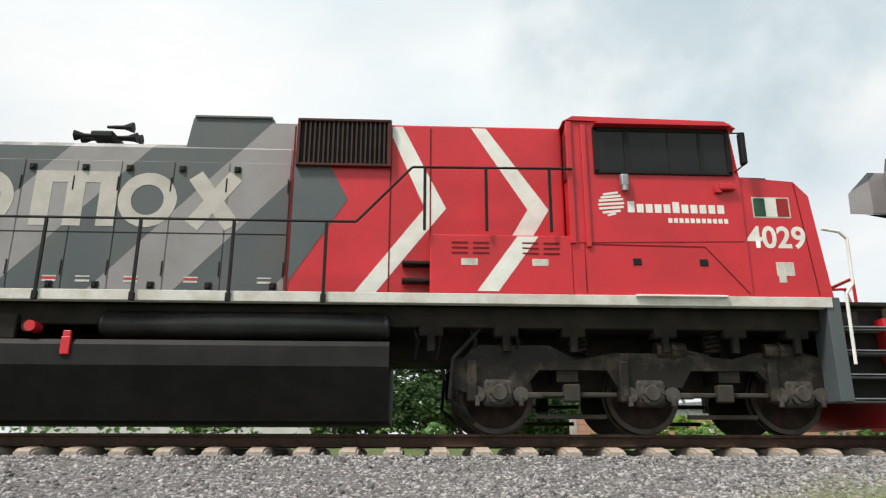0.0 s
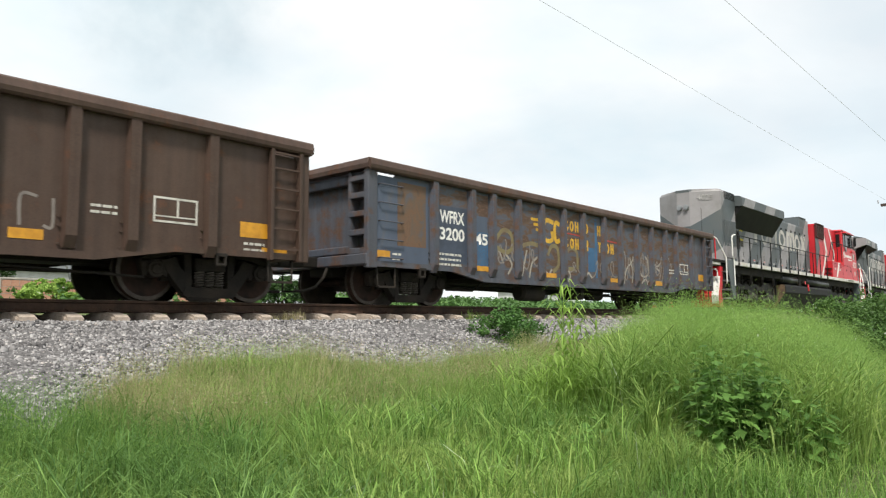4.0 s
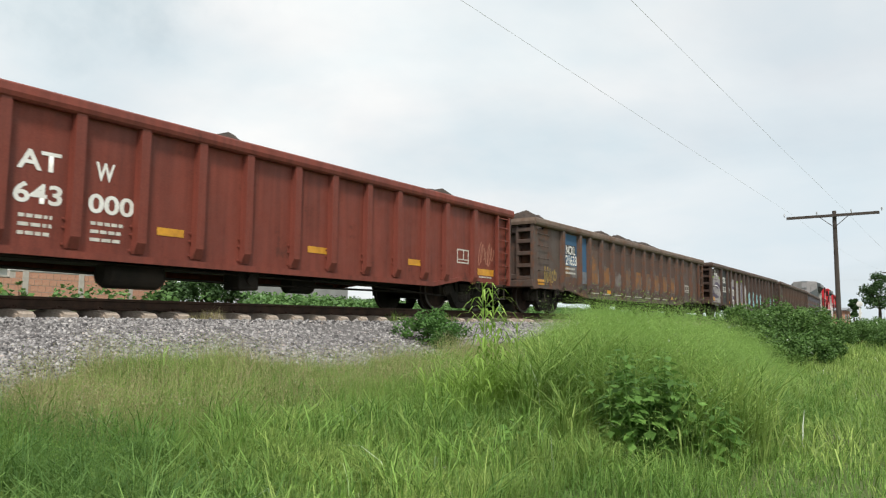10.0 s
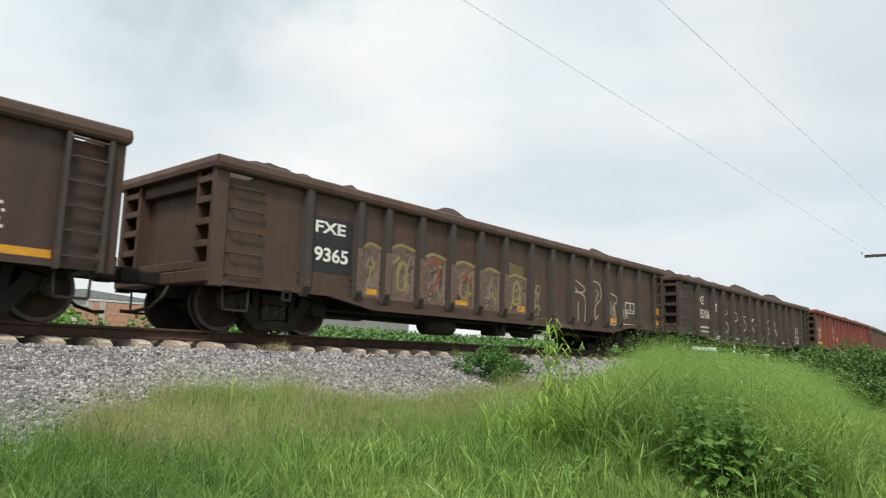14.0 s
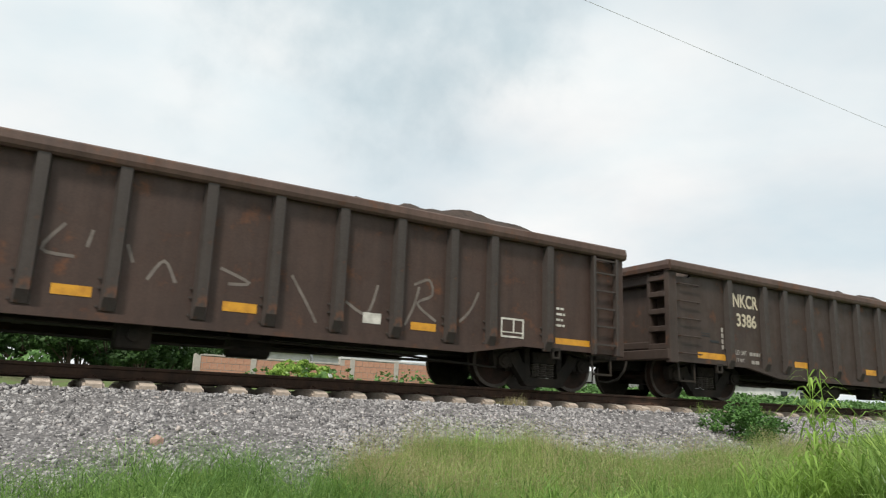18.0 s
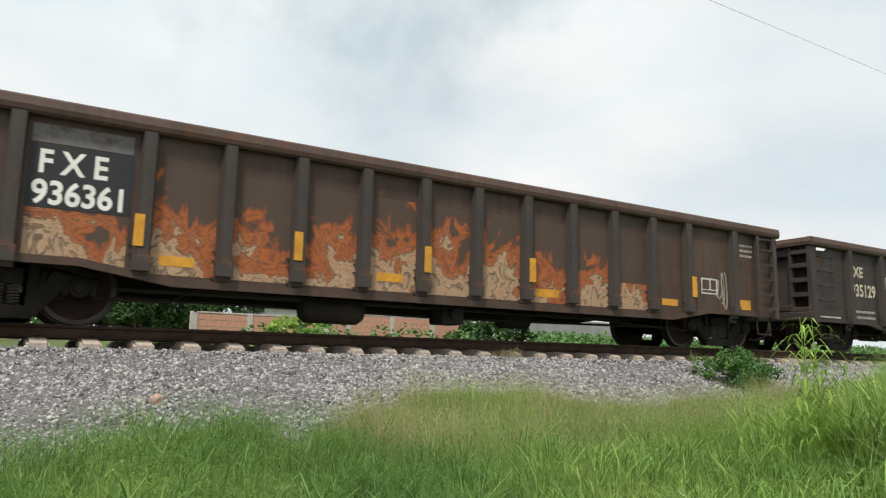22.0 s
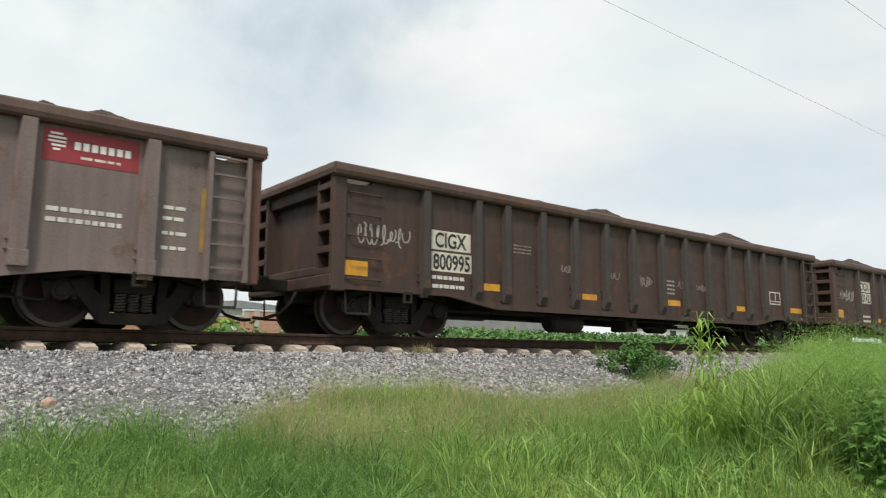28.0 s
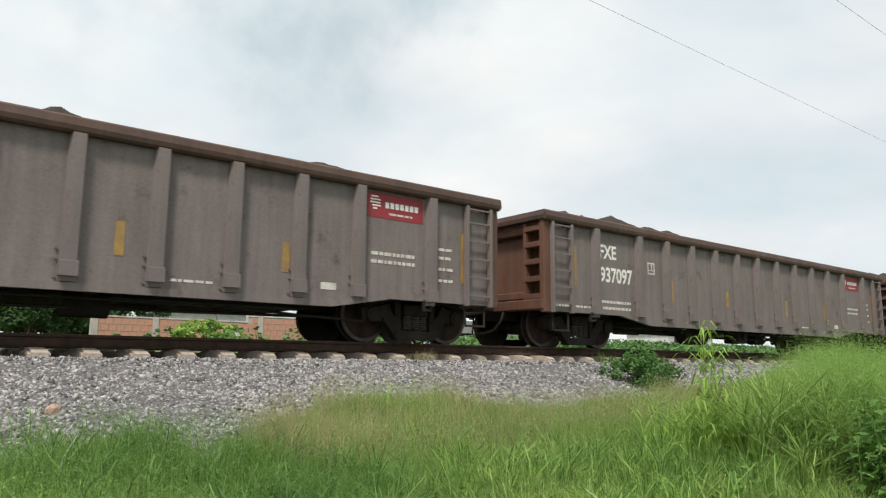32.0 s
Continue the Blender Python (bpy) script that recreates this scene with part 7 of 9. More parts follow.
bars(w, 5.4, 0.78, 1, 0.9, 0.03)


def brown_lettered(i, digits, tag, seed):
    """The dark brown wagons: initials and number in cream, yellow strips along the foot."""
    v = WAGON[i]
    words(v, "NKCR", -6.20, -5.36, 1.97, 2.24, CREAM)
    words(v, digits, -6.10, -5.44, 1.56, 1.82, CREAM)
    words(v, "LD LMT", -6.18, -5.82, 0.95, 1.04, CHALK)
    words(v, "LT WT", -6.18, -5.90, 0.78, 0.87, CHALK)
    bars(v, -5.72, 0.95, 1, 0.38, 0.09, CHALK)
    bars(v, -5.66, 0.78, 1, 0.30, 0.09, CHALK)
    stripes_yellow(v, (-7.37, -6.52, 0.78, 0.92), (-4.14, -3.66, 0.80, 0.93), (-1.25, -0.80, 0.79, 0.92), (0.80, 1.27, 0.79, 0.92), (3.70, 4.15, 0.79, 0.91), (6.6, 7.4, 0.78, 0.90))
    data_box(v, 5.42, 5.90, 0.82, 1.15)
    panel(v, "notice_plate", 2.88, 3.18, 0.82, 0.98, M["white_paint"], 0.0)
    panel(v, "louvre", -7.25, -6.98, 1.30, 1.32, BLACK, 0.0)
    panel(v, "louvre", -7.25, -6.98, 1.25, 1.27, BLACK, 0.0)
    panel(v, "name_plate", -6.98, -6.70, 1.14, 1.19, BLACK, 0.002)
    bars(v, -6.95, 0.72, 1, 0.5, 0.04)
    for z in (1.1, 1.2, 1.3, 1.4):
        bars(v, 6.62, z, 1, 0.22, 0.05)
    for k in range(4):
        panel(v, "stencil_bar", -6.62, -6.56, 1.02 + 0.12 * k, 1.11 + 0.12 * k, CHALK, 0.001)
    if tag == 1:
        drawn(v, [[(-7.20, 2.22), (-7.37, 2.14), (-7.22, 2.06), (-7.38, 1.96)], [(-7.31, 2.32), (-7.26, 1.90)], [(-7.16, 2.20), (-7.02, 2.23), (-7.10, 1.94)],
                  [(-7.00, 1.94), (-6.96, 2.24), (-6.86, 2.18), (-6.97, 2.06)], [(-6.84, 2.16), (-6.90, 2.02), (-6.80, 1.97), (-6.76, 2.12), (-6.84, 2.18)],
                  [(-6.72, 2.22), (-6.74, 1.94)], [(-6.74, 2.08), (-6.62, 2.10)], [(-6.61, 2.22), (-6.62, 1.74)],
                  [(-7.50, 1.90), (-7.47, 1.56), (-7.34, 1.58)], [(-7.33, 1.88), (-7.30, 1.56), (-7.18, 1.58), (-7.18, 1.86)], [(-7.16, 1.50), (-7.06, 1.88), (-6.98, 1.40)],
                  [(-6.94, 1.80), (-7.04, 1.64), (-6.92, 1.54), (-6.80, 1.66), (-6.90, 1.80), (-7.00, 1.72)], [(-7.02, 1.60), (-6.78, 1.72)]], 0.040, flat("lilac_white_spray", (0.46, 0.45, 0.48)), 0.001, "white sprayed tag")
        drawn(v, [[(-4.33, 1.62), (-4.20, 1.25), (-4.08, 0.85)], [(-4.18, 1.28), (-3.97, 1.52), (-3.92, 1.92), (-3.86, 1.72)], [(-4.20, 1.28), (-3.85, 1.34), (-3.66, 1.52), (-3.62, 1.68)],
                  [(-3.30, 1.05), (-3.16, 1.24), (-2.98, 1.42)], [(-3.32, 0.84), (-3.02, 0.88), (-2.84, 1.20)], [(-2.36, 1.74), (-2.29, 1.40), (-2.32, 1.08)],
                  [(-1.20, 1.66), (-1.41, 1.32), (-1.06, 1.27)], [(-0.88, 1.62), (-0.92, 1.42)], [(-0.18, 1.10), (0.00, 1.36), (0.16, 1.10)], [(-0.46, 1.50), (-0.38, 1.30)],
                  [(0.74, 1.36), (1.14, 1.20), (0.86, 1.16)], [(1.74, 1.38), (1.98, 1.02), (2.14, 0.76)], [(2.60, 1.10), (2.94, 0.96), (3.10, 1.40)],
                  [(3.60, 0.86), (3.74, 1.16), (3.82, 1.46)], [(3.74, 1.50), (4.00, 1.60), (4.06, 1.36), (3.80, 1.20), (4.14, 0.96)], [(4.60, 1.00), (4.80, 1.20), (4.95, 1.50)]], 0.042, flat("thin_white_spray", (0.17, 0.145, 0.128), (0.11, 0.09, 0.078)), 0.0, "thin white sprayed line")
    if tag == 2:
        drawn(v, [[(-7.34, 2.28), (-7.20, 2.02), (-6.98, 1.86)], [(-7.02, 2.34), (-7.16, 2.05), (-7.28, 1.90)],
                  [(-7.44, 1.50), (-7.30, 1.62), (-7.22, 1.52), (-7.44, 1.44), (-7.36, 1.32), (-7.18, 1.36)],
                  [(-7.22, 1.26), (-7.20, 1.72), (-7.06, 1.70), (-7.10, 1.44), (-7.16, 1.30)],
                  [(-7.02, 1.66), (-7.06, 1.34), (-6.94, 1.24), (-6.88, 1.48), (-6.96, 1.68)],
                  [(-6.80, 1.74), (-6.90, 1.42), (-6.82, 1.26), (-6.72, 1.32)], [(-6.76, 1.22), (-6.74, 1.82)],
                  [(-6.58, 1.74), (-6.72, 1.56), (-6.60, 1.40), (-6.58, 1.24)], [(-6.92, 1.84), (-6.56, 1.86)],
                  [(-6.56, 1.60), (-6.44, 1.46), (-6.46, 1.66), (-6.52, 1.30), (-6.64, 1.14)]], 0.05, CHALK)
        bars(v, -5.05, 1.42, 1, 0.4, 0.03, PALE)
        bars(v, -4.25, 1.60, 3, 0.5, 0.03, PALE)


brown_lettered(7, "3399", 0, 50)
brown_lettered(8, "3386", 0, 53)
brown_lettered(9, "3426", 1, 56)
brown_lettered(12, "3315", 2, 60)

# eleventh wagon: grey-brown with white stencils
w = WAGON[10]
words(w, "FXE", -6.50, -5.92, 1.88, 2.13, CREAM)
words(w, "935129", -6.50, -5.38, 1.40, 1.69, CREAM)
data_box(w, -4.86, -4.57, 1.68, 1.96)
bars(w, -6.44, 0.98, 2, 1.0, 0.075, CHALK)
bars(w, -7.9, 0.80, 1, 0.9, 0.045)
drawn(w, [[(-7.95, 1.33), (-7.95, 1.86), (-7.35, 1.86), (-7.35, 1.33), (-7.95, 1.33)]], 0.02, BLACK)
for a in (-4.02, -1.66, 1.50, 3.88):
    panel(w, "reflector_strip", a, a + 0.11, 0.98, 1.42, flat("worn_yellow", (0.20, 0.12, 0.03)), 0.0, "worn upright yellow strip")
data_box(w, 5.9, 6.35, 0.85, 1.15)
for k in range(2):
    bars(w, 5.9 + 0.3 * k, 1.5, 4, 0.2, 0.05)
bars(w, 1.3, 0.72, 1, 0.7, 0.05)
bars(w, 3.3, 0.72, 1, 0.6, 0.05)

# twelfth wagon: flames of orange and cream
w = WAGON[11]
base = (0.080, 0.055, 0.043)


def flames(name, seed):
    """Ragged licks of orange and cream paint that thin out upwards over brown."""
    m, n, l, p = nodes(name)
    co = n.new("ShaderNodeTexCoord")
    mp = n.new("ShaderNodeMapping")
    mp.inputs["Scale"].default_value = (1.5, 1.0, 1.25)
    mp.inputs["Location"].default_value = (seed, 0, seed * 0.7)
    l.new(co.outputs["Object"], mp.inputs["Vector"])
    t = node(n, "ShaderNodeTexNoise", Scale=1.6, Detail=4.0, Roughness=0.60, Distortion=0.9)
    l.new(mp.outputs[0], t.inputs["Vector"])
    wide = n.new("ShaderNodeMapping")
    wide.inputs["Scale"].default_value = (1.0, 0.0, 0.25)
    l.new(co.outputs["Object"], wide.inputs["Vector"])
    tall = node(n, "ShaderNodeTexNoise", Scale=0.85, Detail=2.0, Roughness=0.5)
    l.new(wide.outputs[0], tall.inputs["Vector"])
    sep = n.new("ShaderNodeSeparateXYZ")
    l.new(co.outputs["Object"], sep.inputs[0])
    add = n.new("ShaderNodeMath")
    add.operation = "ADD"
    lick = n.new("ShaderNodeMath")
    lick.operation = "ADD"
    l.new(ramp(n, l, t.outputs["Fac"], 0.3, 0.7, -0.34, 0.34), lick.inputs[0])
    l.new(ramp(n, l, tall.outputs["Fac"], 0.32, 0.68, -0.24, 0.24), lick.inputs[1])
    l.new(lick.outputs[0], add.inputs[0])
    l.new(ramp(n, l, sep.outputs["Z"], 0.50, 2.20, 0.0, 1.0), add.inputs[1])
    r = n.new("ShaderNodeValToRGB")
    stops = ((0.0, (0.36, 0.24, 0.15)), (0.08, (0.12, 0.080, 0.058)), (0.13, (0.43, 0.31, 0.19)), (0.20, (0.34, 0.17, 0.10)), (0.25, (0.44, 0.32, 0.20)), (0.32, (0.10, 0.062, 0.045)), (0.36, (0.40, 0.13, 0.045)), (0.44, (0.17, 0.065, 0.036)), (0.49, (0.38, 0.115, 0.034)), (0.58, (0.22, 0.070, 0.032)), (0.65, base), (1.0, base))
    r.color_ramp.elements[0].position, r.color_ramp.elements[0].color = stops[0][0], (*stops[0][1], 1)
    r.color_ramp.elements[1].position, r.color_ramp.elements[1].color = stops[-1][0], (*stops[-1][1], 1)
    for pos, c in stops[1:-1]:
        r.color_ramp.elements.new(pos).color = (*c, 1)
    l.new(add.outputs[0], r.inputs[0])
    l.new(r.outputs["Color"], p.inputs["Base Color"])
    p.inputs["Roughness"].default_value = 0.7
    p.inputs["Specular IOR Level"].default_value = 0.25
    return m


FIRE = flames("flame_mural_paint", 3.0)
for i, (a, b) in enumerate(zip(POSTS["b"], POSTS["b"][1:])):
    if 0 < i < 10:
        panel(w, "flame_mural", a + 0.115, b - 0.115, 0.66, 2.10 if i < 9 else 1.15, FIRE, -0.002, "orange and cream flames of a mural")
panel(w, "number_panel", -6.50, -5.32, 1.37, 2.16, BLACK, 0.0)
panel(w, "primer_panel", -6.48, -5.34, 2.17, 2.40, GREYED, -0.001)
panel(w, "flame_mural", -6.48, -5.34, 0.70, 1.36, FIRE, -0.001)
words(w, "F X E", -6.38, -5.62, 1.80, 2.08, M["white_bright"])
words(w, "936361", -6.44, -5.42, 1.42, 1.70, M["white_bright"])
YEL = [(-5.28, -5.16), (-3.17, -3.05), (-1.04, -0.92), (1.05, 1.18), (5.23, 5.36)]
for a, b in YEL:
    piece("reflector_strip", f"upright strip {a}", lambda bm: box(bm, a, b, -1.608, -1.592, 0.99, 1.40), M["yellow"], w, None, "upright yellow reflective strip")
stripes_yellow(w, (-4.94, -4.49, 0.78, 0.91), (-1.81, -1.35, 0.81, 0.94), (1.27, 1.80, 0.76, 0.90), (4.46, 4.92, 0.79, 0.92), (6.85, 7.25, 0.82, 1.03))
data_box(w, 5.65, 6.15, 1.09, 1.42)
scrawl(w, 6.1, 6.45, 0.8, 1.6, 2, 0.035, CHALK, 88)
bars(w, 6.95, 2.2, 3, 0.45, 0.06, CHALK)

# fourteenth and fifteenth: white number panels
for i, digits, seed in ((13, "801421", 90), (14, "800995", 95)):
    w = WAGON[i]
    z = 0.0 if i == 14 else 0.32
    panel(w, "number_panel", -6.24, -5.34, 1.50 + z, 1.84 + z, flat("cream_panel", (0.62, 0.58, 0.48)), 0.0, "cream painted number panel")
    panel(w, "number_panel", -6.24, -5.32, 1.12 + z, 1.46 + z, flat("cream_panel", (0.62, 0.58, 0.48)), 0.0, "cream painted number panel")
    words(w, "CIGX", -6.16, -5.44, 1.55 + z, 1.80 + z, BLACK)
    words(w, digits, -6.20, -5.36, 1.16 + z, 1.42 + z, BLACK)
    bars(w, -6.22, 0.98, 2, 0.75, 0.08)
    data_box(w, 5.55, 6.15, 1.11, 1.46)
    stripes_yellow(w, (-7.98, -7.54, 0.92, 1.16), (-5.02, -4.62, 0.85, 0.98), (-2.28, -1.82, 0.83, 0.95), (0.75, 1.24, 0.85, 0.98), (3.8, 4.2, 0.85, 0.98), (6.71, 7.38, 0.92, 1.06))
    scrawl(w, -7.75, -6.7, 1.45, 1.80, 7, 0.03, CHALK, seed)
    bars(w, -4.25, 1.75, 3, 0.5, 0.035, PALE)
    bars(w, 0.65, 1.4, 4, 0.4, 0.05, CHALK)
    scrawl(w, -3.2, 3.2, 1.2, 1.6, 5, 0.025, PALE, seed + 3)
panel(WAGON[13], "peeling_patch", 6.72, 7.38, 1.15, 1.88, OCHRE, 0.0)

# the grey wagons: red emblem panels, upright yellow strips
for i, digits in ((15, "937195"), (16, "937097"), (17, "937112"), (18, "937088")):
    w = WAGON[i]
    words(w, "FXE", -6.46, -5.90, 1.90, 2.18, M["white_bright"])
    if i < 17:
        words(w, digits, -6.46, -5.36, 1.40, 1.70, M["white_bright"])
    else:
        bars(w, -6.46, 1.40, 1, 1.1, 0.3, M["white_bright"])
    panel(w, "emblem_panel", 5.36, 6.50, 2.02, 2.44, flat("crimson_panel", (0.27, 0.024, 0.034), (0.22, 0.024, 0.030)), 0.0, "crimson emblem panel")
    for k, (a, b) in enumerate(((0.02, 0.16), (0.0, 0.2), (0.0, 0.2), (0.04, 0.2), (0.06, 0.14))):
        panel(w, "emblem_bar", 5.42 + a, 5.42 + b, 2.36 - 0.05 * k, 2.385 - 0.05 * k, M["white_bright"], 0.004)
    for k in range(7):
        panel(w, "name_shape", 5.72 + 0.10 * k, 5.79 + 0.10 * k, 2.20, 2.30, M["white_bright"], 0.004)
    bars(w, 5.80, 2.09, 1, 0.5, 0.04)
    bars(w, 5.46, 1.40, 2, 0.9, 0.070, M["white_paint"])
    for a, z0, z1 in ((-7.33, 1.22, 2.07), (-3.92, 1.1, 1.6), (-1.52, 1.1, 1.5), (1.56, 1.0, 1.45), (3.9, 0.98, 1.43), (7.36, 1.05, 1.95)):
        panel(w, "reflector_strip", a, a + 0.12, z0, z1, flat("worn_amber", (0.34, 0.20, 0.05), (0.20, 0.14, 0.07)), 0.001, "worn upright yellow strip")
    data_box(w, -4.78, -4.52, 1.68, 1.95)
    bars(w, -6.42, 0.94, 2, 1.0, 0.07)
    bars(w, -7.95, 0.80, 1, 1.2, 0.05)
    bars(w, 2.3, 0.72, 1, 0.6, 0.045)
    panel(w, "notice_plate", 4.56, 4.83, 0.77, 0.88, M["white_paint"], 0.0)
    for z in (1.05, 1.25, 1.45, 1.6):
        bars(w, 6.85, z, 1, 0.35, 0.06)

# ---- plants ----
def lumps(x, y, size, seed):
    """Smooth uneven field between 0 and 1 over the plan, with bumps of about the size given."""
    g = np.random.default_rng(4000 + seed).uniform(0, 1, (97, 97))
    u, v = np.mod(x / size, 96), np.mod(y / size, 96)
    i, j = u.astype(int), v.astype(int)
    fu, fv = u - i, v - j
    fu, fv = fu * fu * (3 - 2 * fu), fv * fv * (3 - 2 * fv)
    return (g[i, j] * (1 - fu) + g[i + 1, j] * fu) * (1 - fv) + (g[i, j + 1] * (1 - fu) + g[i + 1, j + 1] * fu) * fv


def panicles(x, y, height, seed, material, label, bits=9, spread=0.10, size=0.016):
    """Fine seed heads: thin stalks that carry airy tufts of tiny grains near their tops."""
    rng = np.random.default_rng(seed)
    n = len(x)
    z = ground_height(x, y)
    h = height * rng.uniform(0.75, 1.12, n)
    a = rng.uniform(0, 6.28, n)
    tip = np.stack([x + np.cos(a) * 0.22 * h, y + np.sin(a) * 0.22 * h, z + h], -1)
    root = np.stack([x, y, z], -1)
    s = np.stack([np.cos(a + 1.6), np.sin(a + 1.6), 0 * a], -1) * 0.0016
    stalk_v = np.stack([root - s, root + s, tip], 1).reshape(-1, 3)
    c = np.repeat(tip, bits, 0) - np.repeat((tip - root), bits, 0) * rng.uniform(0.0, 0.30, (n * bits, 1)) + rng.normal(0, spread / 2, (n * bits, 3)) * (1, 1, 0.6)
    d = rng.normal(0, 1, (n * bits, 3))
    d /= np.linalg.norm(d, axis=1)[:, None]
    e = np.cross(d, rng.normal(0, 1, (n * bits, 3)))
    e /= np.linalg.norm(e, axis=1)[:, None]
    k = size * rng.uniform(0.6, 1.6, (n * bits, 1))
    bit_v = np.stack([c - d * k, c + e * k * 0.32, c + d * k], 1).reshape(-1, 3)
    v = np.concatenate([stalk_v, bit_v])
    return tagged(raw("seed_heads", v, np.arange(len(v)).reshape(-1, 3), material), label, "grass", kind="stuff")


def blades(name, x, y, height, width, seed, material, label, lean=0.45, base=None, category="grass"):
    """Bent tapering blades rooted at the places given; each is five corners and three faces."""
    rng = np.random.default_rng(seed)
    n = len(x)
    z = ground_height(x, y) - 0.03 if base is None else base
    sway = 2 * np.pi * lumps(x, y, 0.9, seed) * 1.6
    a = sway + rng.normal(0, 2.0, n)
    h = height * rng.uniform(0.5, 1.2, n) * (0.55 + 0.9 * lumps(x, y, 0.42, seed + 1))
    w = width * rng.uniform(0.6, 1.3, n)
    bend = h * rng.gamma(2.2, lean / 2, n).clip(0, 1.15)
    dx, dy = np.cos(a), np.sin(a)
    b = a + rng.uniform(0.8, 2.3, n)
    sx, sy = np.cos(b) * w / 2, np.sin(b) * w / 2
    p0 = np.stack([x, y, z], -1)
    p1 = np.stack([x + dx * bend * 0.30, y + dy * bend * 0.30, z + h * 0.58], -1)
    p2 = np.stack([x + dx * bend, y + dy * bend, z + h - 0.35 * bend * (bend / h)], -1)
    s = np.stack([sx, sy, np.zeros(n)], -1)
    v = np.stack([p0 - s, p0 + s, p1 - s * 0.85, p1 + s * 0.85, p2], 1).reshape(-1, 3)
    f = (np.array([(0, 1, 3), (0, 3, 2), (2, 3, 4)])[None] + 5 * np.arange(n)[:, None, None]).reshape(-1, 3)
    return tagged(raw(name, v, f, material), label, category, kind="stuff")


def arching(name, x, y, height, width, seed, material, label, reach=0.75):
    """Long blades that rise and bow over to one side, each seven corners and five faces."""
    rng = np.random.default_rng(seed)
    n = len(x)
    z = ground_height(x, y) - 0.03
    a = rng.uniform(0, 6.28, n)
    h = height * rng.uniform(0.55, 1.2, n)
    go = h * rng.uniform(0.25, 1.0, n) * reach / 0.6
    b = a + rng.normal(1.57, 0.5, n)
    w = width * rng.uniform(0.6, 1.3, n) / 2
    side = np.stack([np.cos(b) * w, np.sin(b) * w, 0 * w], -1)
    at = [np.stack([x + np.cos(a) * go * u ** 1.7, y + np.sin(a) * go * u ** 1.7, z + h * (1.95 * u - 1.15 * u * u)], -1) for u in (0, 0.38, 0.72, 1.0)]
    v = np.stack([at[0] - side, at[0] + side, at[1] - side, at[1] + side, at[2] - 0.7 * side, at[2] + 0.7 * side, at[3]], 1).reshape(-1, 3)
    f = (np.array([(0, 1, 3), (0, 3, 2), (2, 3, 5), (2, 5, 4), (4, 5, 6)])[None] + 7 * np.arange(n)[:, None, None]).reshape(-1, 3)
    return tagged(raw(name, v, f, material), label, "grass", kind="stuff")


def leaf_cloud(centres, radii, per, size, seed, squash=0.8, ragged=0.45):
    """Many small creased leaves round a set of clump centres."""
    rng = np.random.default_rng(seed)
    V = []
    for (cx, cy, cz), r in zip(centres, radii):
        k = per
        d = rng.normal(0, 1, (k, 3))
        d /= np.linalg.norm(d, axis=1)[:, None]
        q = r * rng.uniform(1 - ragged, 1.12, (k, 1)) ** 0.8
        c = np.array((cx, cy, cz)) + d * q * (1, 1, squash)
        u = rng.normal(0, 1, (k, 3))
        u[:, 2] *= 0.5
        u /= np.linalg.norm(u, axis=1)[:, None]
        t = np.cross(u, d + 0.4 * rng.normal(0, 1, (k, 3)))
        t /= np.linalg.norm(t, axis=1)[:, None] + 1e-6
        s = size * rng.uniform(0.6, 1.35, (k, 1))
        up = np.cross(u, t) * s * 0.18
        V.append(np.stack([c - u * s * 0.5, c + t * s * 0.32 + up, c + u * s * 0.5, c - t * s * 0.32 + up], 1))
    V = np.concatenate(V)
    n = len(V)
    F = (np.array([(0, 1, 2), (0, 2, 3)])[None] + 4 * np.arange(n)[:, None, None]).reshape(-1, 3)
    return V.reshape(-1, 3), F


def bush(name, x, y, z, spread, height, clumps, per, size, seed, material, label, stems=5):
    """A shrub: a few thin stems that fork, and leaves in uneven clumps."""
    rng = np.random.default_rng(seed)
    b = tagged(new(name), label, "shrub")
    b.location = (x, y, z)
    C, R = [], []
    for _ in range(clumps):
        a, q = rng.uniform(0, 6.28), rng.uniform(0, 1) ** 0.6
        C.append((q * spread * math.cos(a), q * spread * math.sin(a), height * (0.25 + 0.75 * rng.uniform(0, 1) * (1 - 0.45 * q * q))))
        R.append(rng.uniform(0.16, 0.34) * min(spread, height))
    v, f = leaf_cloud(C, R, per, size, seed + 1)
    leaves = raw("foliage", v, f, material)
    leaves.parent = b
    bm = bmesh.new()
    for c in C[:stems * 2]:
        mid = (c[0] * 0.35, c[1] * 0.35, c[2] * 0.5)
        rod(bm, (0.05 * c[0], 0.05 * c[1], -0.08), mid, 0.016 * height, 5, 0.011 * height)
        rod(bm, mid, c, 0.011 * height, 5, 0.004 * height)
    me = bpy.data.meshes.new("branchwork")
    bm.to_mesh(me)
    bm.free()
    me.materials.append(M["bark"])
    st = new("branchwork", me)
    st.parent = b
    return b


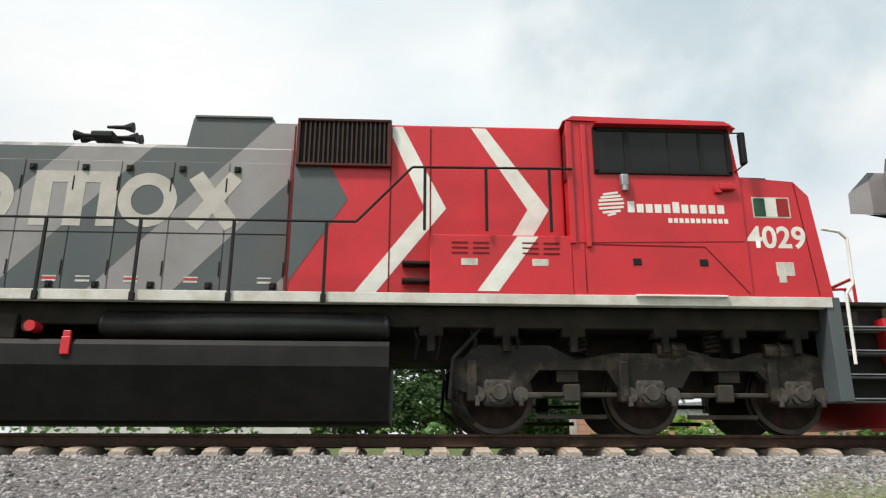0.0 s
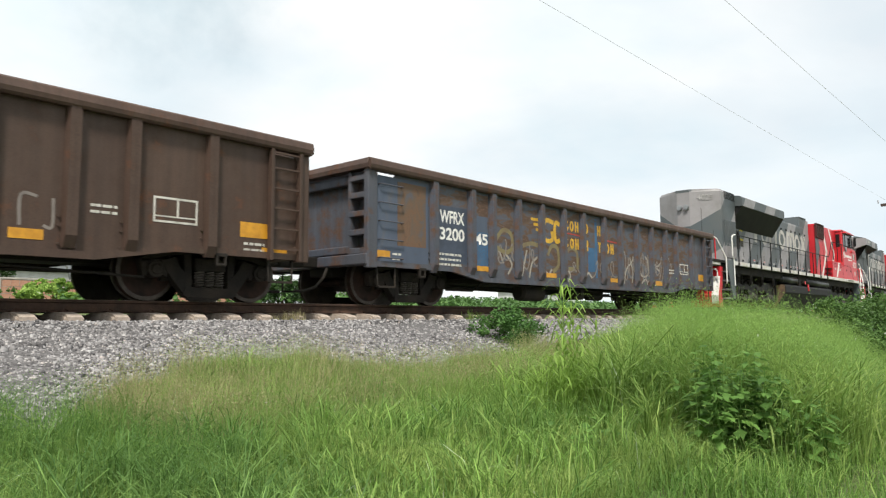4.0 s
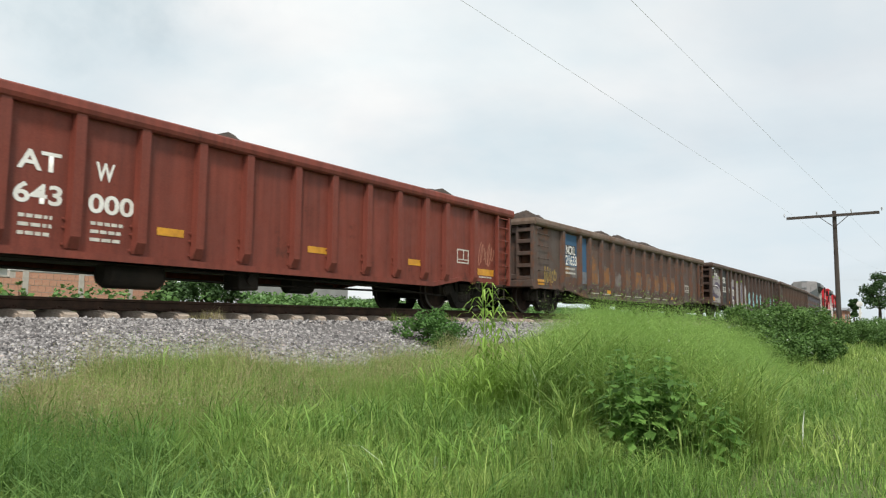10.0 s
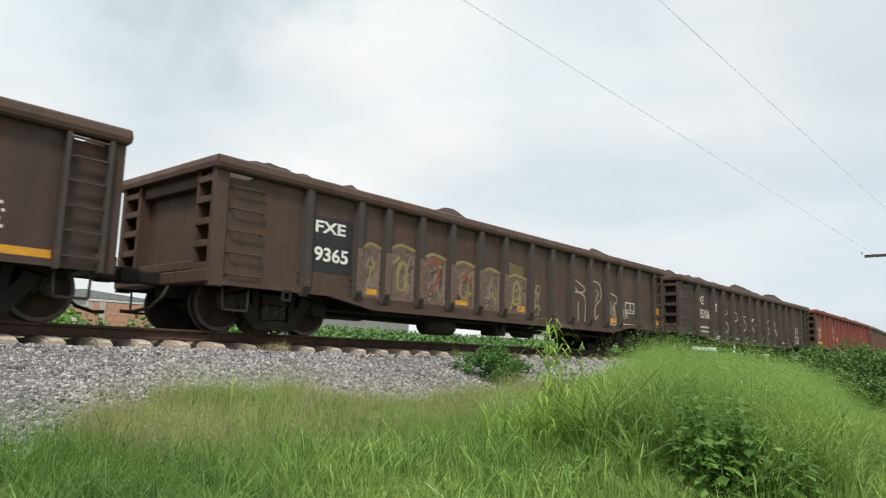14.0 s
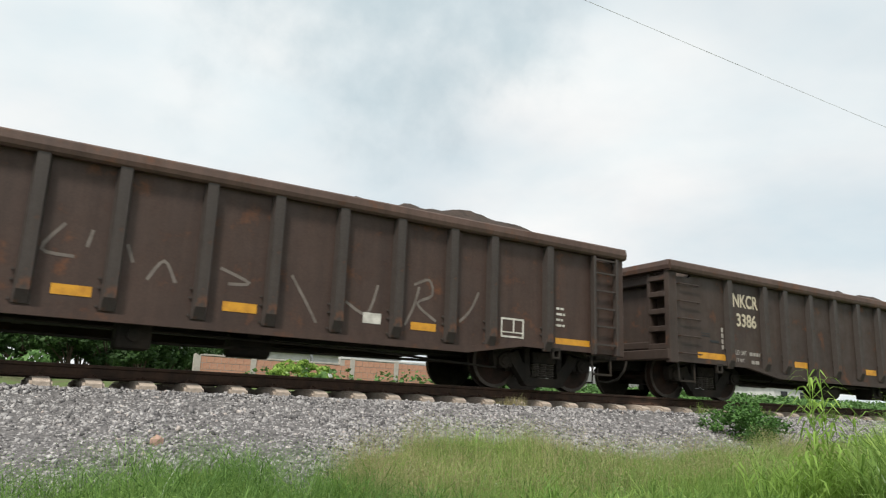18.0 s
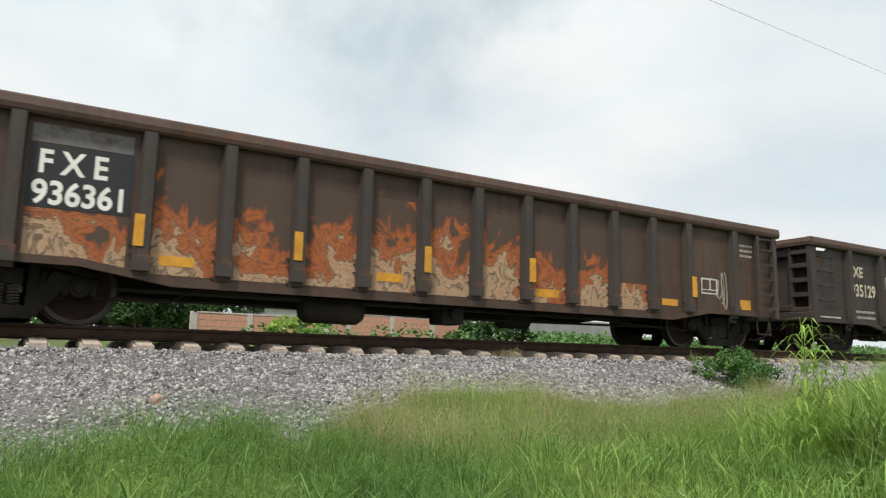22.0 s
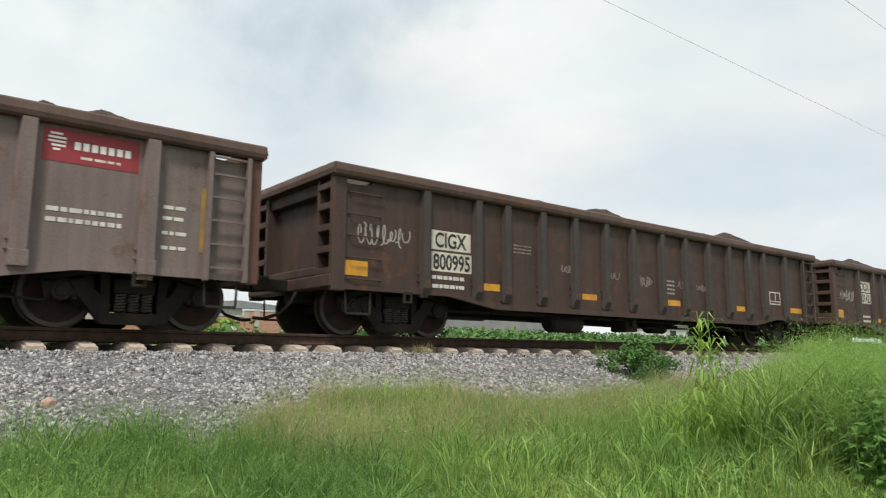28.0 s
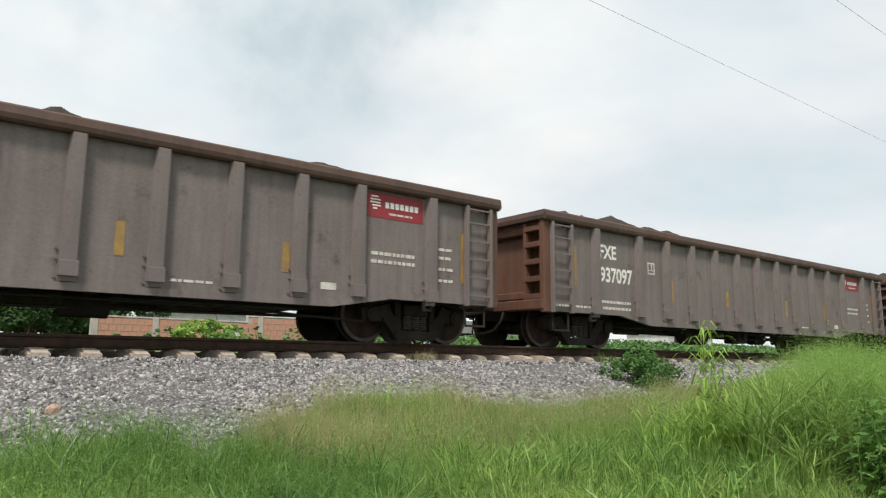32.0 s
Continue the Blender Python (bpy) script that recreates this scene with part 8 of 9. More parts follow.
def tree(x, y, z, height, crown, seed, material, label, clumps=26, per=170, leaf=0.30):
    rng = np.random.default_rng(seed)
    t = tagged(new("tree"), label, "tree")
    t.location = (x, y, z)
    bm = bmesh.new()
    top = height * 0.62
    rod(bm, (0, 0, -0.3), (0.1, 0, top * 0.5), 0.035 * height, 9, 0.026 * height)
    rod(bm, (0.1, 0, top * 0.5), (0, 0.1, top), 0.026 * height, 9, 0.015 * height)
    C, R = [], []
    for i in range(clumps):
        a, q = rng.uniform(0, 6.28), rng.uniform(0, 1) ** 0.5
        zz = height * rng.uniform(0.42, 0.97)
        k = crown * (1 - abs(zz / height - 0.62) * 1.3)
        c = (q * k * math.cos(a), q * k * math.sin(a), zz)
        C.append(c)
        R.append(crown * rng.uniform(0.22, 0.40))
        if i % 2 == 0:
            rod(bm, (0, 0, min(top, zz) * 0.8), c, 0.010 * height, 6, 0.003 * height)
    me = bpy.data.meshes.new("trunk")
    bm.to_mesh(me)
    bm.free()
    me.materials.append(M["bark"])
    trunk = new("trunk", me)
    trunk.parent = t
    v, f = leaf_cloud(C, R, per, leaf, seed + 5)
    crown_ob = raw("crown", v, f, material)
    crown_ob.parent = t
    return t


def scatter(n, x0, x1, y0, y1, seed, keep):
    rng = np.random.default_rng(seed)
    x, y = rng.uniform(x0, x1, n), rng.uniform(y0, y1, n)
    k = keep(x, y, rng.uniform(0, 1, n))
    return x[k], y[k]


def grass_limit(x):
    return ballast_edge(x) - 0.05 + 0.12 * np.sin(3.1 * x) + 0.08 * np.sin(7.7 * x + 1)


def mound(x, y):
    """The rank tall growth beside the track, as a share of its full height."""
    r, a = np.hypot(x, y), np.degrees(np.arctan2(x, y))
    front = np.exp(-((a - 69.8) / 7.8) ** 4) * np.clip((r - 5.7) / 2.6, 0, 1) * np.clip((16 - r) / 4, 0, 1)
    back = 0.72 * np.exp(-((a - 71.5) / 7.4) ** 4) * np.clip((r - 9) / 2, 0, 1) * np.clip((24 - r) / 4, 0, 1)
    return np.maximum(front, back)


def lawn(n, x0, x1, y0, y1, seed, hscale, width, material, label, power=1.0, lean=0.95):
    x, y = scatter(n, x0, x1, y0, y1, seed, lambda x, y, u: (y < grass_limit(x)) & (u < power * (0.35 + 1.1 * lumps(x, y, 0.34, seed + 7))) & (np.hypot(x - 6.1, y - 2.2) > 0.30 * u + 0.10))
    near_edge = np.clip((grass_limit(x) - y) / 1.0 + 0.5, 0.5, 1.0)
    return blades("grass", x, y, hscale * near_edge, width, seed + 100, material, label, lean)


lawn(170000, -1.5, 10, 2.2, 8.4, 11, 0.26, 0.0046, M["grass"], "fine knee-high green grass on the bank")
lawn(90000, -6, 12, 1.4, 8.4, 12, 0.27, 0.0062, M["grass_deep"], "deep green grass under the lighter blades")
lawn(45000, 7, 34, -2.0, 9, 13, 0.30, 0.013, M["grass"], "green grass farther along the bank")
lawn(30000, 3, 14, -2.5, 2.6, 19, 0.17, 0.0070, M["grass_deep"], "short trodden grass near the viewpoint")
x, y = scatter(60000, -14, 30, -9, 4.0, 20, lambda x, y, u: (u < np.exp(-np.clip(np.hypot((x - 4) / 11, (y - 0.5) / 5) - 0.35, 0, 9) * 3.5)) & (np.hypot(x, y) > 0.9))
blades("grass", x, y, 0.15 + 0.08 * lumps(x, y, 0.7, 35), 0.009, 36, M["grass"], "short uneven grass round the viewpoint", 0.9)
x, y = scatter(26000, -22, -1, 1.5, 6.2, 37, lambda x, y, u: (y < grass_limit(x)) & (u < np.clip((x + 22) / 14, 0, 1)))
blades("grass", x, y, np.full(len(x), 0.34), 0.012, 38, M["grass"], "knee-high green grass along the ballast", 0.9)
x, y = scatter(26000, 26, 80, -6, 8.5, 39, lambda x, y, u: u < 26 / x)
blades("grass", x, y, np.full(len(x), 0.40), 0.03, 40, M["grass"], "far green grass along the railway", 0.9)
lawn(40000, 2.6, 12, 5.4, 8.4, 14, 0.36, 0.0036, M["grass_tan"], "pale dry stalks among the grass", 0.5, 0.45)
x, y = scatter(16000, 2.5, 11, 4.8, 8.3, 24, lambda x, y, u: (y < grass_limit(x)) & (u < lumps(x, y, 0.8, 25)))
panicles(x, y, 0.40, 26, M["grass_tan"], "dry straw-coloured seed heads over the grass", 5, 0.07, 0.010)
x, y = scatter(20000, -1, 11, 3.4, 8.0, 44, lambda x, y, u: (y < grass_limit(x)) & (u < 1.6 * lumps(x, y, 0.9, 45) - 0.3))
panicles(x, y, 0.36, 46, M["grass_pale"], "fine pale green seed heads over the grass", 6, 0.09, 0.009)
x, y = scatter(150000, 5, 22, 1.2, 8.8, 15, lambda x, y, u: (u < mound(x, y) * (0.35 + lumps(x, y, 0.5, 27))) & (y < grass_limit(x) + 0.3) & (np.hypot(x - 6.2, y - 2.25) > 0.55))
blades("tall_grass", x, y, 0.84 * mound(x, y) ** 0.5 * (1 - 0.012 * (x - 9)), 0.0065, 16, M["grass"], "rank of tall bright green grass beside the track", 0.8)
x, y = scatter(60000, 5, 22, 1.2, 8.6, 17, lambda x, y, u: (u < mound(x, y) * (0.3 + lumps(x, y, 0.6, 47))) & (y < grass_limit(x) + 0.3))
arching("tall_grass", x, y, 0.80 * mound(x, y) ** 0.5, 0.0115, 18, M["grass_deep"], "broad deep green blades arching in the tall grass")
x, y = scatter(70000, 5, 21, 1.2, 8.6, 28, lambda x, y, u: (u < mound(x, y) * (0.25 + lumps(x, y, 0.7, 29))) & (y < grass_limit(x) + 0.3))
panicles(x, y, 1.16 * mound(x, y) ** 0.4 * (0.80 + 0.4 * lumps(x, y, 0.9, 30)), 31, M["grass_pale"], "airy pale green seed heads over the tall grass", 9, 0.17, 0.0125)

x, y = scatter(9000, -1.6, 2.6, 3.6, 6.9, 48, lambda x, y, u: (y < grass_limit(x) + 0.12) & (u < 1.3 * lumps(x, y, 0.5, 49)))
panicles(x, y, 0.42, 50, M["grass_blue"], "fine dark seed heads at the foot of the ballast", 8, 0.11, 0.008)
cx, cy = scatter(420, -1.8, 3.0, 2.6, 6.6, 51, lambda x, y, u: (y < grass_limit(x) + 0.05) & (u < 1.7 * lumps(x, y, 0.9, 52) - 0.35 - 0.10 * np.clip(x, 0, 3)))
rng = np.random.default_rng(53)
x, y = np.repeat(cx, 46) + rng.normal(0, 0.07, len(cx) * 46), np.repeat(cy, 46) + rng.normal(0, 0.07, len(cx) * 46)
arching("grass_tussock", x, y, np.repeat(rng.uniform(0.26, 0.50, len(cx)), 46), 0.0065, 54, M["grass_blue"], "dark blue-green tussocks at the foot of the ballast")

# tussocks of long arching blades
rng = np.random.default_rng(77)
tx, ty = scatter(2600, -0.5, 16, 1.6, 7.6, 78, lambda x, y, u: (y < grass_limit(x) - 0.6) & (u < 1.7 * lumps(x, y, 1.1, 33) - 0.55 + 0.2 * (y < 4.5)) & (np.hypot(x - 6.0, y - 2.2) > 0.75))
for part_no, (m, w_, h_) in enumerate(((M["grass"], 0.0070, 0.40), (M["grass_deep"], 0.0085, 0.42), (M["grass_deep"], 0.0070, 0.36))):
    cx, cy = tx[part_no::3], ty[part_no::3]
    k = 22
    x = np.repeat(cx, k) + rng.normal(0, 0.05, len(cx) * k)
    y = np.repeat(cy, k) + rng.normal(0, 0.05, len(cy) * k)
    size = np.repeat(rng.uniform(0.55, 1.2, len(cx)), k)
    arching("grass_tussock", x, y, h_ * size, w_, 79 + part_no, m, "tussocks of long arching green blades")
# fountains of broad blades round the leafy weed
cx, cy = scatter(150, 5.7, 8.6, 1.5, 4.6, 86, lambda x, y, u: (u < 1.4 * mound(x, y)) & (np.hypot(x - 6.2, y - 2.25) > 0.40) & (np.hypot(x - 5.7, y - 2.1) > 0.45))
x, y = np.repeat(cx, 40) + rng.normal(0, 0.07, len(cx) * 40), np.repeat(cy, 40) + rng.normal(0, 0.07, len(cx) * 40)
arching("grass_tussock", x, y, np.repeat(rng.uniform(0.6, 0.95, len(cx)), 40), 0.012, 87, M["grass"], "tall fountains of broad arching blades")
x, y = 6.55 + rng.normal(0, 0.40, 480), 4.02 + rng.normal(0, 0.22, 480)
arching("grass_tussock", x, y, np.full(480, 0.60), 0.0095, 88, M["weed_light"], "light green clump of broad arching blades")
x, y = 7.39 + rng.normal(0, 0.16, 220), 9.94 + rng.normal(0, 0.07, 220)
blades("grass_tuft", x, y, np.full(220, 0.26), 0.008, 83, M["grass_tan"], "dry tuft of grass growing at the sleepers", 0.9)
for cx, cy in ((12.2, 9.9), (14.0, 9.85), (16.5, 9.8)):
    x, y = cx + rng.normal(0, 0.14, 120), cy + rng.normal(0, 0.07, 120)
    blades("grass_tuft", x, y, np.full(120, 0.24), 0.009, 84, M["grass"], "green tuft of grass at the sleepers", 0.8)


def stalk(x, y, height, seed, label):
    """A tall light-green weed: an upright stem with long drooping leaves in turn on either side."""
    r = random.Random(seed)
    z = float(ground_height(x, y))
    s = tagged(new("tall_weed"), label, "weed")
    s.location = (x, y, z)
    lean = r.uniform(-0.12, 0.12)
    bm = bmesh.new()
    rod(bm, (0, 0, -0.05), (lean, 0, height), 0.008, 6, 0.003)
    me = bpy.data.meshes.new("stem")
    bm.to_mesh(me)
    bm.free()
    me.materials.append(M["weed_light"])
    st = new("stem", me)
    st.parent = s
    V, F = [], []
    for i in range(int(height * 22)):
        h = height * (0.12 + 0.86 * i / (height * 22))
        a = i * 2.4 + r.uniform(-0.5, 0.5)
        ln = r.uniform(0.26, 0.52) * (1.1 - 0.45 * h / height)
        d, q = (math.cos(a), math.sin(a)), (-math.sin(a), math.cos(a))
        o = len(V)
        for u, up, wd in ((0, 0, 0.005), (0.35, 0.34, 0.012), (0.7, 0.30, 0.010), (1.0, -0.02, 0.002)):
            for sgn in (-1, 1):
                V.append((lean * h / height + d[0] * ln * u + sgn * q[0] * wd, d[1] * ln * u + sgn * q[1] * wd, h + ln * up))
        for k in range(3):
            F.append((o + 2 * k, o + 2 * k + 1, o + 2 * k + 3, o + 2 * k + 2))
    lv = raw("foliage", V, F, M["weed_light"])
    lv.parent = s


for i, (x, y, h) in enumerate(((6.50, 4.00, 1.34), (7.10, 4.25, 1.30), (6.72, 4.05, 0.78), (6.30, 3.90, 0.80), (6.62, 3.78, 0.62), (6.92, 4.20, 0.85), (6.05, 3.75, 0.62), (7.3, 4.1, 0.9), (5.6, 4.1, 0.55), (7.02, 4.36, 1.12))):
    stalk(x, y, h, 200 + i, "tall light-green weed with long leaves")
bush("roadside_bush", 11.10, 8.15, -0.92, 0.66, 0.80, 40, 110, 0.058, 21, M["leaf_blue"], "small dark green bush at the foot of the ballast")


def leafy_weed(x, y, spread, stems, height, seed, label):
    """A stand of upright stems, each hung with drooping broad leaves that grow smaller upwards."""
    r = random.Random(seed)
    z = float(ground_height(x, y))
    thing = tagged(new("leafy_weed"), label, "weed")
    thing.location = (x, y, z)
    for _ in range(stems):
        a, q = r.uniform(0, 6.28), spread * r.uniform(0, 1) ** 0.6
        sx, sy, h = q * math.cos(a), q * math.sin(a), height * r.uniform(0.6, 1.0) * (1 - 0.35 * q / spread)
        tx, ty = r.uniform(-0.12, 0.12), r.uniform(-0.12, 0.12)
        bm = bmesh.new()
        rod(bm, (sx, sy, -0.05), (sx + tx, sy + ty, h), 0.007, 5, 0.003)
        V = []
        for i in range(int(34 * h)):
            u = 0.15 + 0.85 * i / (34 * h)
            g = i * 2.3 + r.uniform(-0.5, 0.5)
            ln = r.uniform(0.08, 0.145) * (1.25 - 0.65 * u)
            o = Vector((sx + tx * u, sy + ty * u, h * u))
            d = Vector((math.cos(g), math.sin(g), r.uniform(-0.45, 0.35))).normalized()
            n_side = Vector((-math.sin(g), math.cos(g), r.uniform(-0.4, 0.4))).normalized() * ln * 0.42
            base = o + d * 0.035
            tip = base + d * ln * 1.15 - Vector((0, 0, ln * 0.35))
            mid = base + d * ln * 0.45
            V += [base, mid + n_side - Vector((0, 0, 0.01)), base + d * ln * 0.75 + n_side * 0.55 - Vector((0, 0, ln * 0.15)), tip, base + d * ln * 0.75 - n_side * 0.55 - Vector((0, 0, ln * 0.15)), mid - n_side - Vector((0, 0, 0.01))]
        me = bpy.data.meshes.new("stem")
        bm.to_mesh(me)
        bm.free()
        me.materials.append(M["weed_mid"])
        st = new("stem", me)
        st.parent = thing
        lv = raw("foliage", [tuple(p) for p in V], [(k, k + 1, k + 2, k + 3, k + 4, k + 5) for k in range(0, len(V), 6)], M["weed_mid"])
        lv.parent = st
    return thing


leafy_weed(6.20, 2.26, 0.44, 40, 1.12, 22, "leafy broad-leaved weed in the tall grass")
leafy_weed(6.45, 1.85, 0.30, 10, 0.80, 23, "lower broad-leaved weed in the tall grass")
leafy_weed(5.35, 3.15, 0.20, 6, 0.42, 24, "small leafy weed in the grass")
for i, (x, y, h) in enumerate(((25.5, 5.8, 1.35), (28, 5.5, 1.75), (31, 5.4, 1.7), (34, 5.3, 1.6), (37.5, 5.0, 1.25), (41, 5.0, 1.0), (20.5, 4.1, 0.85), (22.5, 3.7, 0.75), (26, 3.9, 0.8), (45, 4.6, 1.4), (51, 4.6, 1.4), (58, 4.8, 1.5), (66, 5.2, 1.6), (40, 2.6, 0.9), (50, 2.2, 1.0))):
    bush("roadside_bush", x, y, float(ground_height(x, y)), 1.35 if h > 1 else 0.9, h, 55, 90, 0.10, 30 + i, M["leaf"], "dense green shrub along the railway")

# ---- beyond the track ----
x, y = scatter(70000, -25, 75, 17.5, 27, 41, lambda x, y, u: (x > 0.83 * y) | (u < 0.05))
far_v, far_f = leaf_cloud([(a, b, float(c)) for a, b, c in zip(x[::40], y[::40], ground_height(x[::40], y[::40]) + 0.35)], np.full(len(x[::40]), 0.55), 34, 0.20, 42, 0.8)
tagged(raw("field_crop", far_v, far_f, M["leaf_field"]), "low leafy green crop in the field behind the track", "crop", kind="stuff")


def wall_run(name, x0, y0, x1, y1, z1, material, label, thick=0.2):
    d = math.hypot(x1 - x0, y1 - y0)
    w = tagged(new(name), label, "wall", kind="structure")
    w.matrix_world = pose(x0, y0, -0.6, 0, 0, math.degrees(math.atan2(y1 - y0, x1 - x0)))
    piece("wall_body", name + " body", lambda bm: box(bm, 0, d, -thick / 2, thick / 2, 0, z1 + 0.6), material, w)
    return w, d


brick_wall, length = wall_run("wall_brick", 6.6, 30.0, 20.6, 30.6, 1.28, M["mortar"], "low red brick wall with concrete posts behind the field")

# the wall's first stretch is one course lower than the rest
STEP = 6.4
piece("wall_body", "wall upper course", lambda bm: box(bm, STEP, length, -0.1, 0.1, 1.88, 2.16), M["mortar"], brick_wall)
for r in range(7):
    for c in range(46):
        xx = 0.16 + 0.30 * c + (0.15 if r % 2 else 0)
        if xx < length - 0.15 and (r < 6 or xx > STEP + 0.15):
            piece("brick", "brick", lambda bm: box(bm, -0.14, 0.14, -0.014, 0.0, -0.12, 0.12), M["brickwork"], brick_wall, pose(xx, -0.10, 0.45 + 0.262 * r))
for c in range(7):
    x, h = 0.1 + c * 2.3, 1.95 if c * 2.3 < STEP else 2.24
    piece("wall_post", f"wall post {h}", lambda bm: box(bm, -0.12, 0.12, -0.14, 0.12, 0, h, 0.01), M["mortar"], brick_wall, pose(x, 0, 0))
piece("wall_cap", "wall cap low", lambda bm: box(bm, 0, STEP - 0.01, -0.13, 0.13, 1.90, 1.97, 0.01), M["mortar"], brick_wall)
piece("wall_cap", "wall cap", lambda bm: box(bm, STEP, length, -0.13, 0.13, 2.18, 2.27, 0.01), M["plaster"], brick_wall)
wall_run("wall_grey", 24.2, 30.5, 33.5, 31.5, 1.95, M["wall_grey"], "plain grey rendered wall behind the field")
wall_run("wall_white", -15, 30, -3.0, 30, 1.35, M["plaster"], "low whitewashed wall behind the track")


def shed(x, y, w, d, h, material, roof, label):
    b = tagged(new("building"), label, "building")
    b.location = (x, y, 0)
    piece("wall", f"shed wall {w}{h}", lambda bm: box(bm, 0, w, 0, d, -1, h), material, b)
    piece("roof", f"shed roof {w}{h}", lambda bm: prism(bm, [(-0.3, h), (w + 0.3, h), (w + 0.3, h + 0.12), (w / 2, h + 0.5), (-0.3, h + 0.12)], -0.3, d + 0.3), roof, b)
    for i in range(int(w / 3)):
        piece("window", "shed window", lambda bm: box(bm, 0, 1.0, -0.03, 0.02, 0, 0.9), M["glass"], b, pose(1 + 3 * i, 0, h - 1.4))
    return b


shed(14, 44, 9, 6, 2.6, M["plaster"], M["galvanised"], "small white building behind the brick wall")
shed(62, 42, 8, 5, 2.8, M["plaster"], M["wall_grey"], "pale house beyond the field")
for i, (x, y, h, c) in enumerate(((2.2, 40, 6.8, 3.2), (-2, 41, 7.2, 3.2), (9.5, 44, 7.0, 3.0), (-9, 43, 6.0, 3), (-16, 42, 6.5, 3), (5.2, 46, 6.2, 2.8))):
    tree(x, y, 0.2, h, c, 60 + i, M["leaf_dark"], "broad dark green tree behind the houses")
for i, (x, y, h) in enumerate(((3.0, 26, 2.3), (4.9, 26.5, 2.0), (0.5, 26, 2.4), (1.8, 25.5, 2.0), (3.9, 25.5, 1.8), (-1.0, 26, 2.3), (9.6, 26.0, 0.9), (20.6, 28.5, 1.6), (18.9, 28.2, 1.3), (22.4, 29, 1.5), (-2.5, 27, 1.6), (-7, 27, 1.5))):
    bush("hedge_bush", x, y, float(ground_height(x, y)), 1.1, h, 26, 80, 0.16, 80 + i, M["weed_light"] if i == 6 else M["leaf_dark"], "green bush in front of the wall")
for i, x in enumerate((6.3, 7.4, 8.6, 10.9, 12.2, 13.1, 14.6, 15.8, 17.3)):
    bush("field_weed", x, 24.5 + 0.5 * (i % 3), float(ground_height(x, 24.5)), 0.26, 0.42 + 0.10 * (i % 4), 7, 24, 0.09, 150 + i, M["leaf"], "small dark weed standing in the field", 3)
for i, x in enumerate((-8.5, -6.2, -4.0, -1.6, 0.6, 2.8, 4.8, 6.8, 8.7)):
    bush("hedge_bush", x, 33.5, 0.1, 1.7, 2.5 + 0.3 * (i % 3), 30, 90, 0.20, 130 + i, M["leaf_dark"], "dense dark hedge between the houses")
for i, (x, y, h, c) in enumerate(((130, 10.0, 8.3, 2.9), (134, 6.0, 9.0, 3.2), (120, 12.5, 4.3, 0.75), (150, 3.0, 9, 3.4))):
    tree(x, y, -0.6, h, c, 90 + i, M["leaf_dark"], "distant tree beside the railway", 26, 150, 0.34)


def street_lamp(x, y, h):
    p = tagged(new("street_lamp"), "grey street lamp on a leaning pole", "street lamp")
    p.location = (x, y, 0)
    piece("pole", "lamp pole", lambda bm: rod(bm, (3.2, 0, -0.5), (0, 0, h), 0.09, 10, 0.05), M["galvanised"], p)
    piece("arm", "lamp arm", lambda bm: pipe(bm, [(0, 0, h - 0.05), (-0.3, 0, h + 0.25), (-0.75, 0, h + 0.2)], 0.035, 8), M["galvanised"], p)
    piece("lamp_head", "lamp head", lambda bm: box(bm, -1.15, -0.65, -0.13, 0.13, h + 0.10, h + 0.24, 0.04), M["galvanised"], p)


street_lamp(10.6, 34, 9.7)


def telegraph_pole(x, y, top, arm0, arm1, label):
    p = tagged(new("utility_pole"), label, "utility pole")
    p.location = (x, y, 0)
    piece("pole", f"pole {top}", lambda bm: rod(bm, (0, 0, -2), (0, 0, top + 0.25), 0.15, 10, 0.11), M["wood_pole"], p)
    piece("crossarm", f"crossarm {top}", lambda bm: box(bm, -0.24, -0.12, arm0 - y, arm1 - y, top - 0.12, top + 0.04, 0.01), M["wood_pole"], p)
    for s in (-1, 1):
        piece("brace", f"brace {top} {s}", lambda bm: rod(bm, (-0.19, s * 0.75, top - 0.1), (-0.16, 0.0, top - 0.75), 0.022, 5), M["wood_pole"], p)
    for v in (arm0 - y + 0.12, -0.9, 0.9, arm1 - y - 0.12):
        piece("insulator", f"insulator {top} {v:.2f}", lambda bm: (rod(bm, (-0.18, v, top + 0.04), (-0.18, v, top + 0.16), 0.02, 6), rod(bm, (-0.18, v, top + 0.14), (-0.18, v, top + 0.26), 0.055, 8, 0.03)), M["galvanised"], p)
    return p


telegraph_pole(47.6, 5.7, 6.2, 8.25, 3.4, "dark wooden utility pole with one long crossarm")
telegraph_pole(105, 5.2, 6.4, 7.6, 2.8, "distant wooden utility pole with a crossarm")
telegraph_pole(-12, 4.7, 6.2, 7.4, 2.2, "wooden utility pole behind the viewpoint")


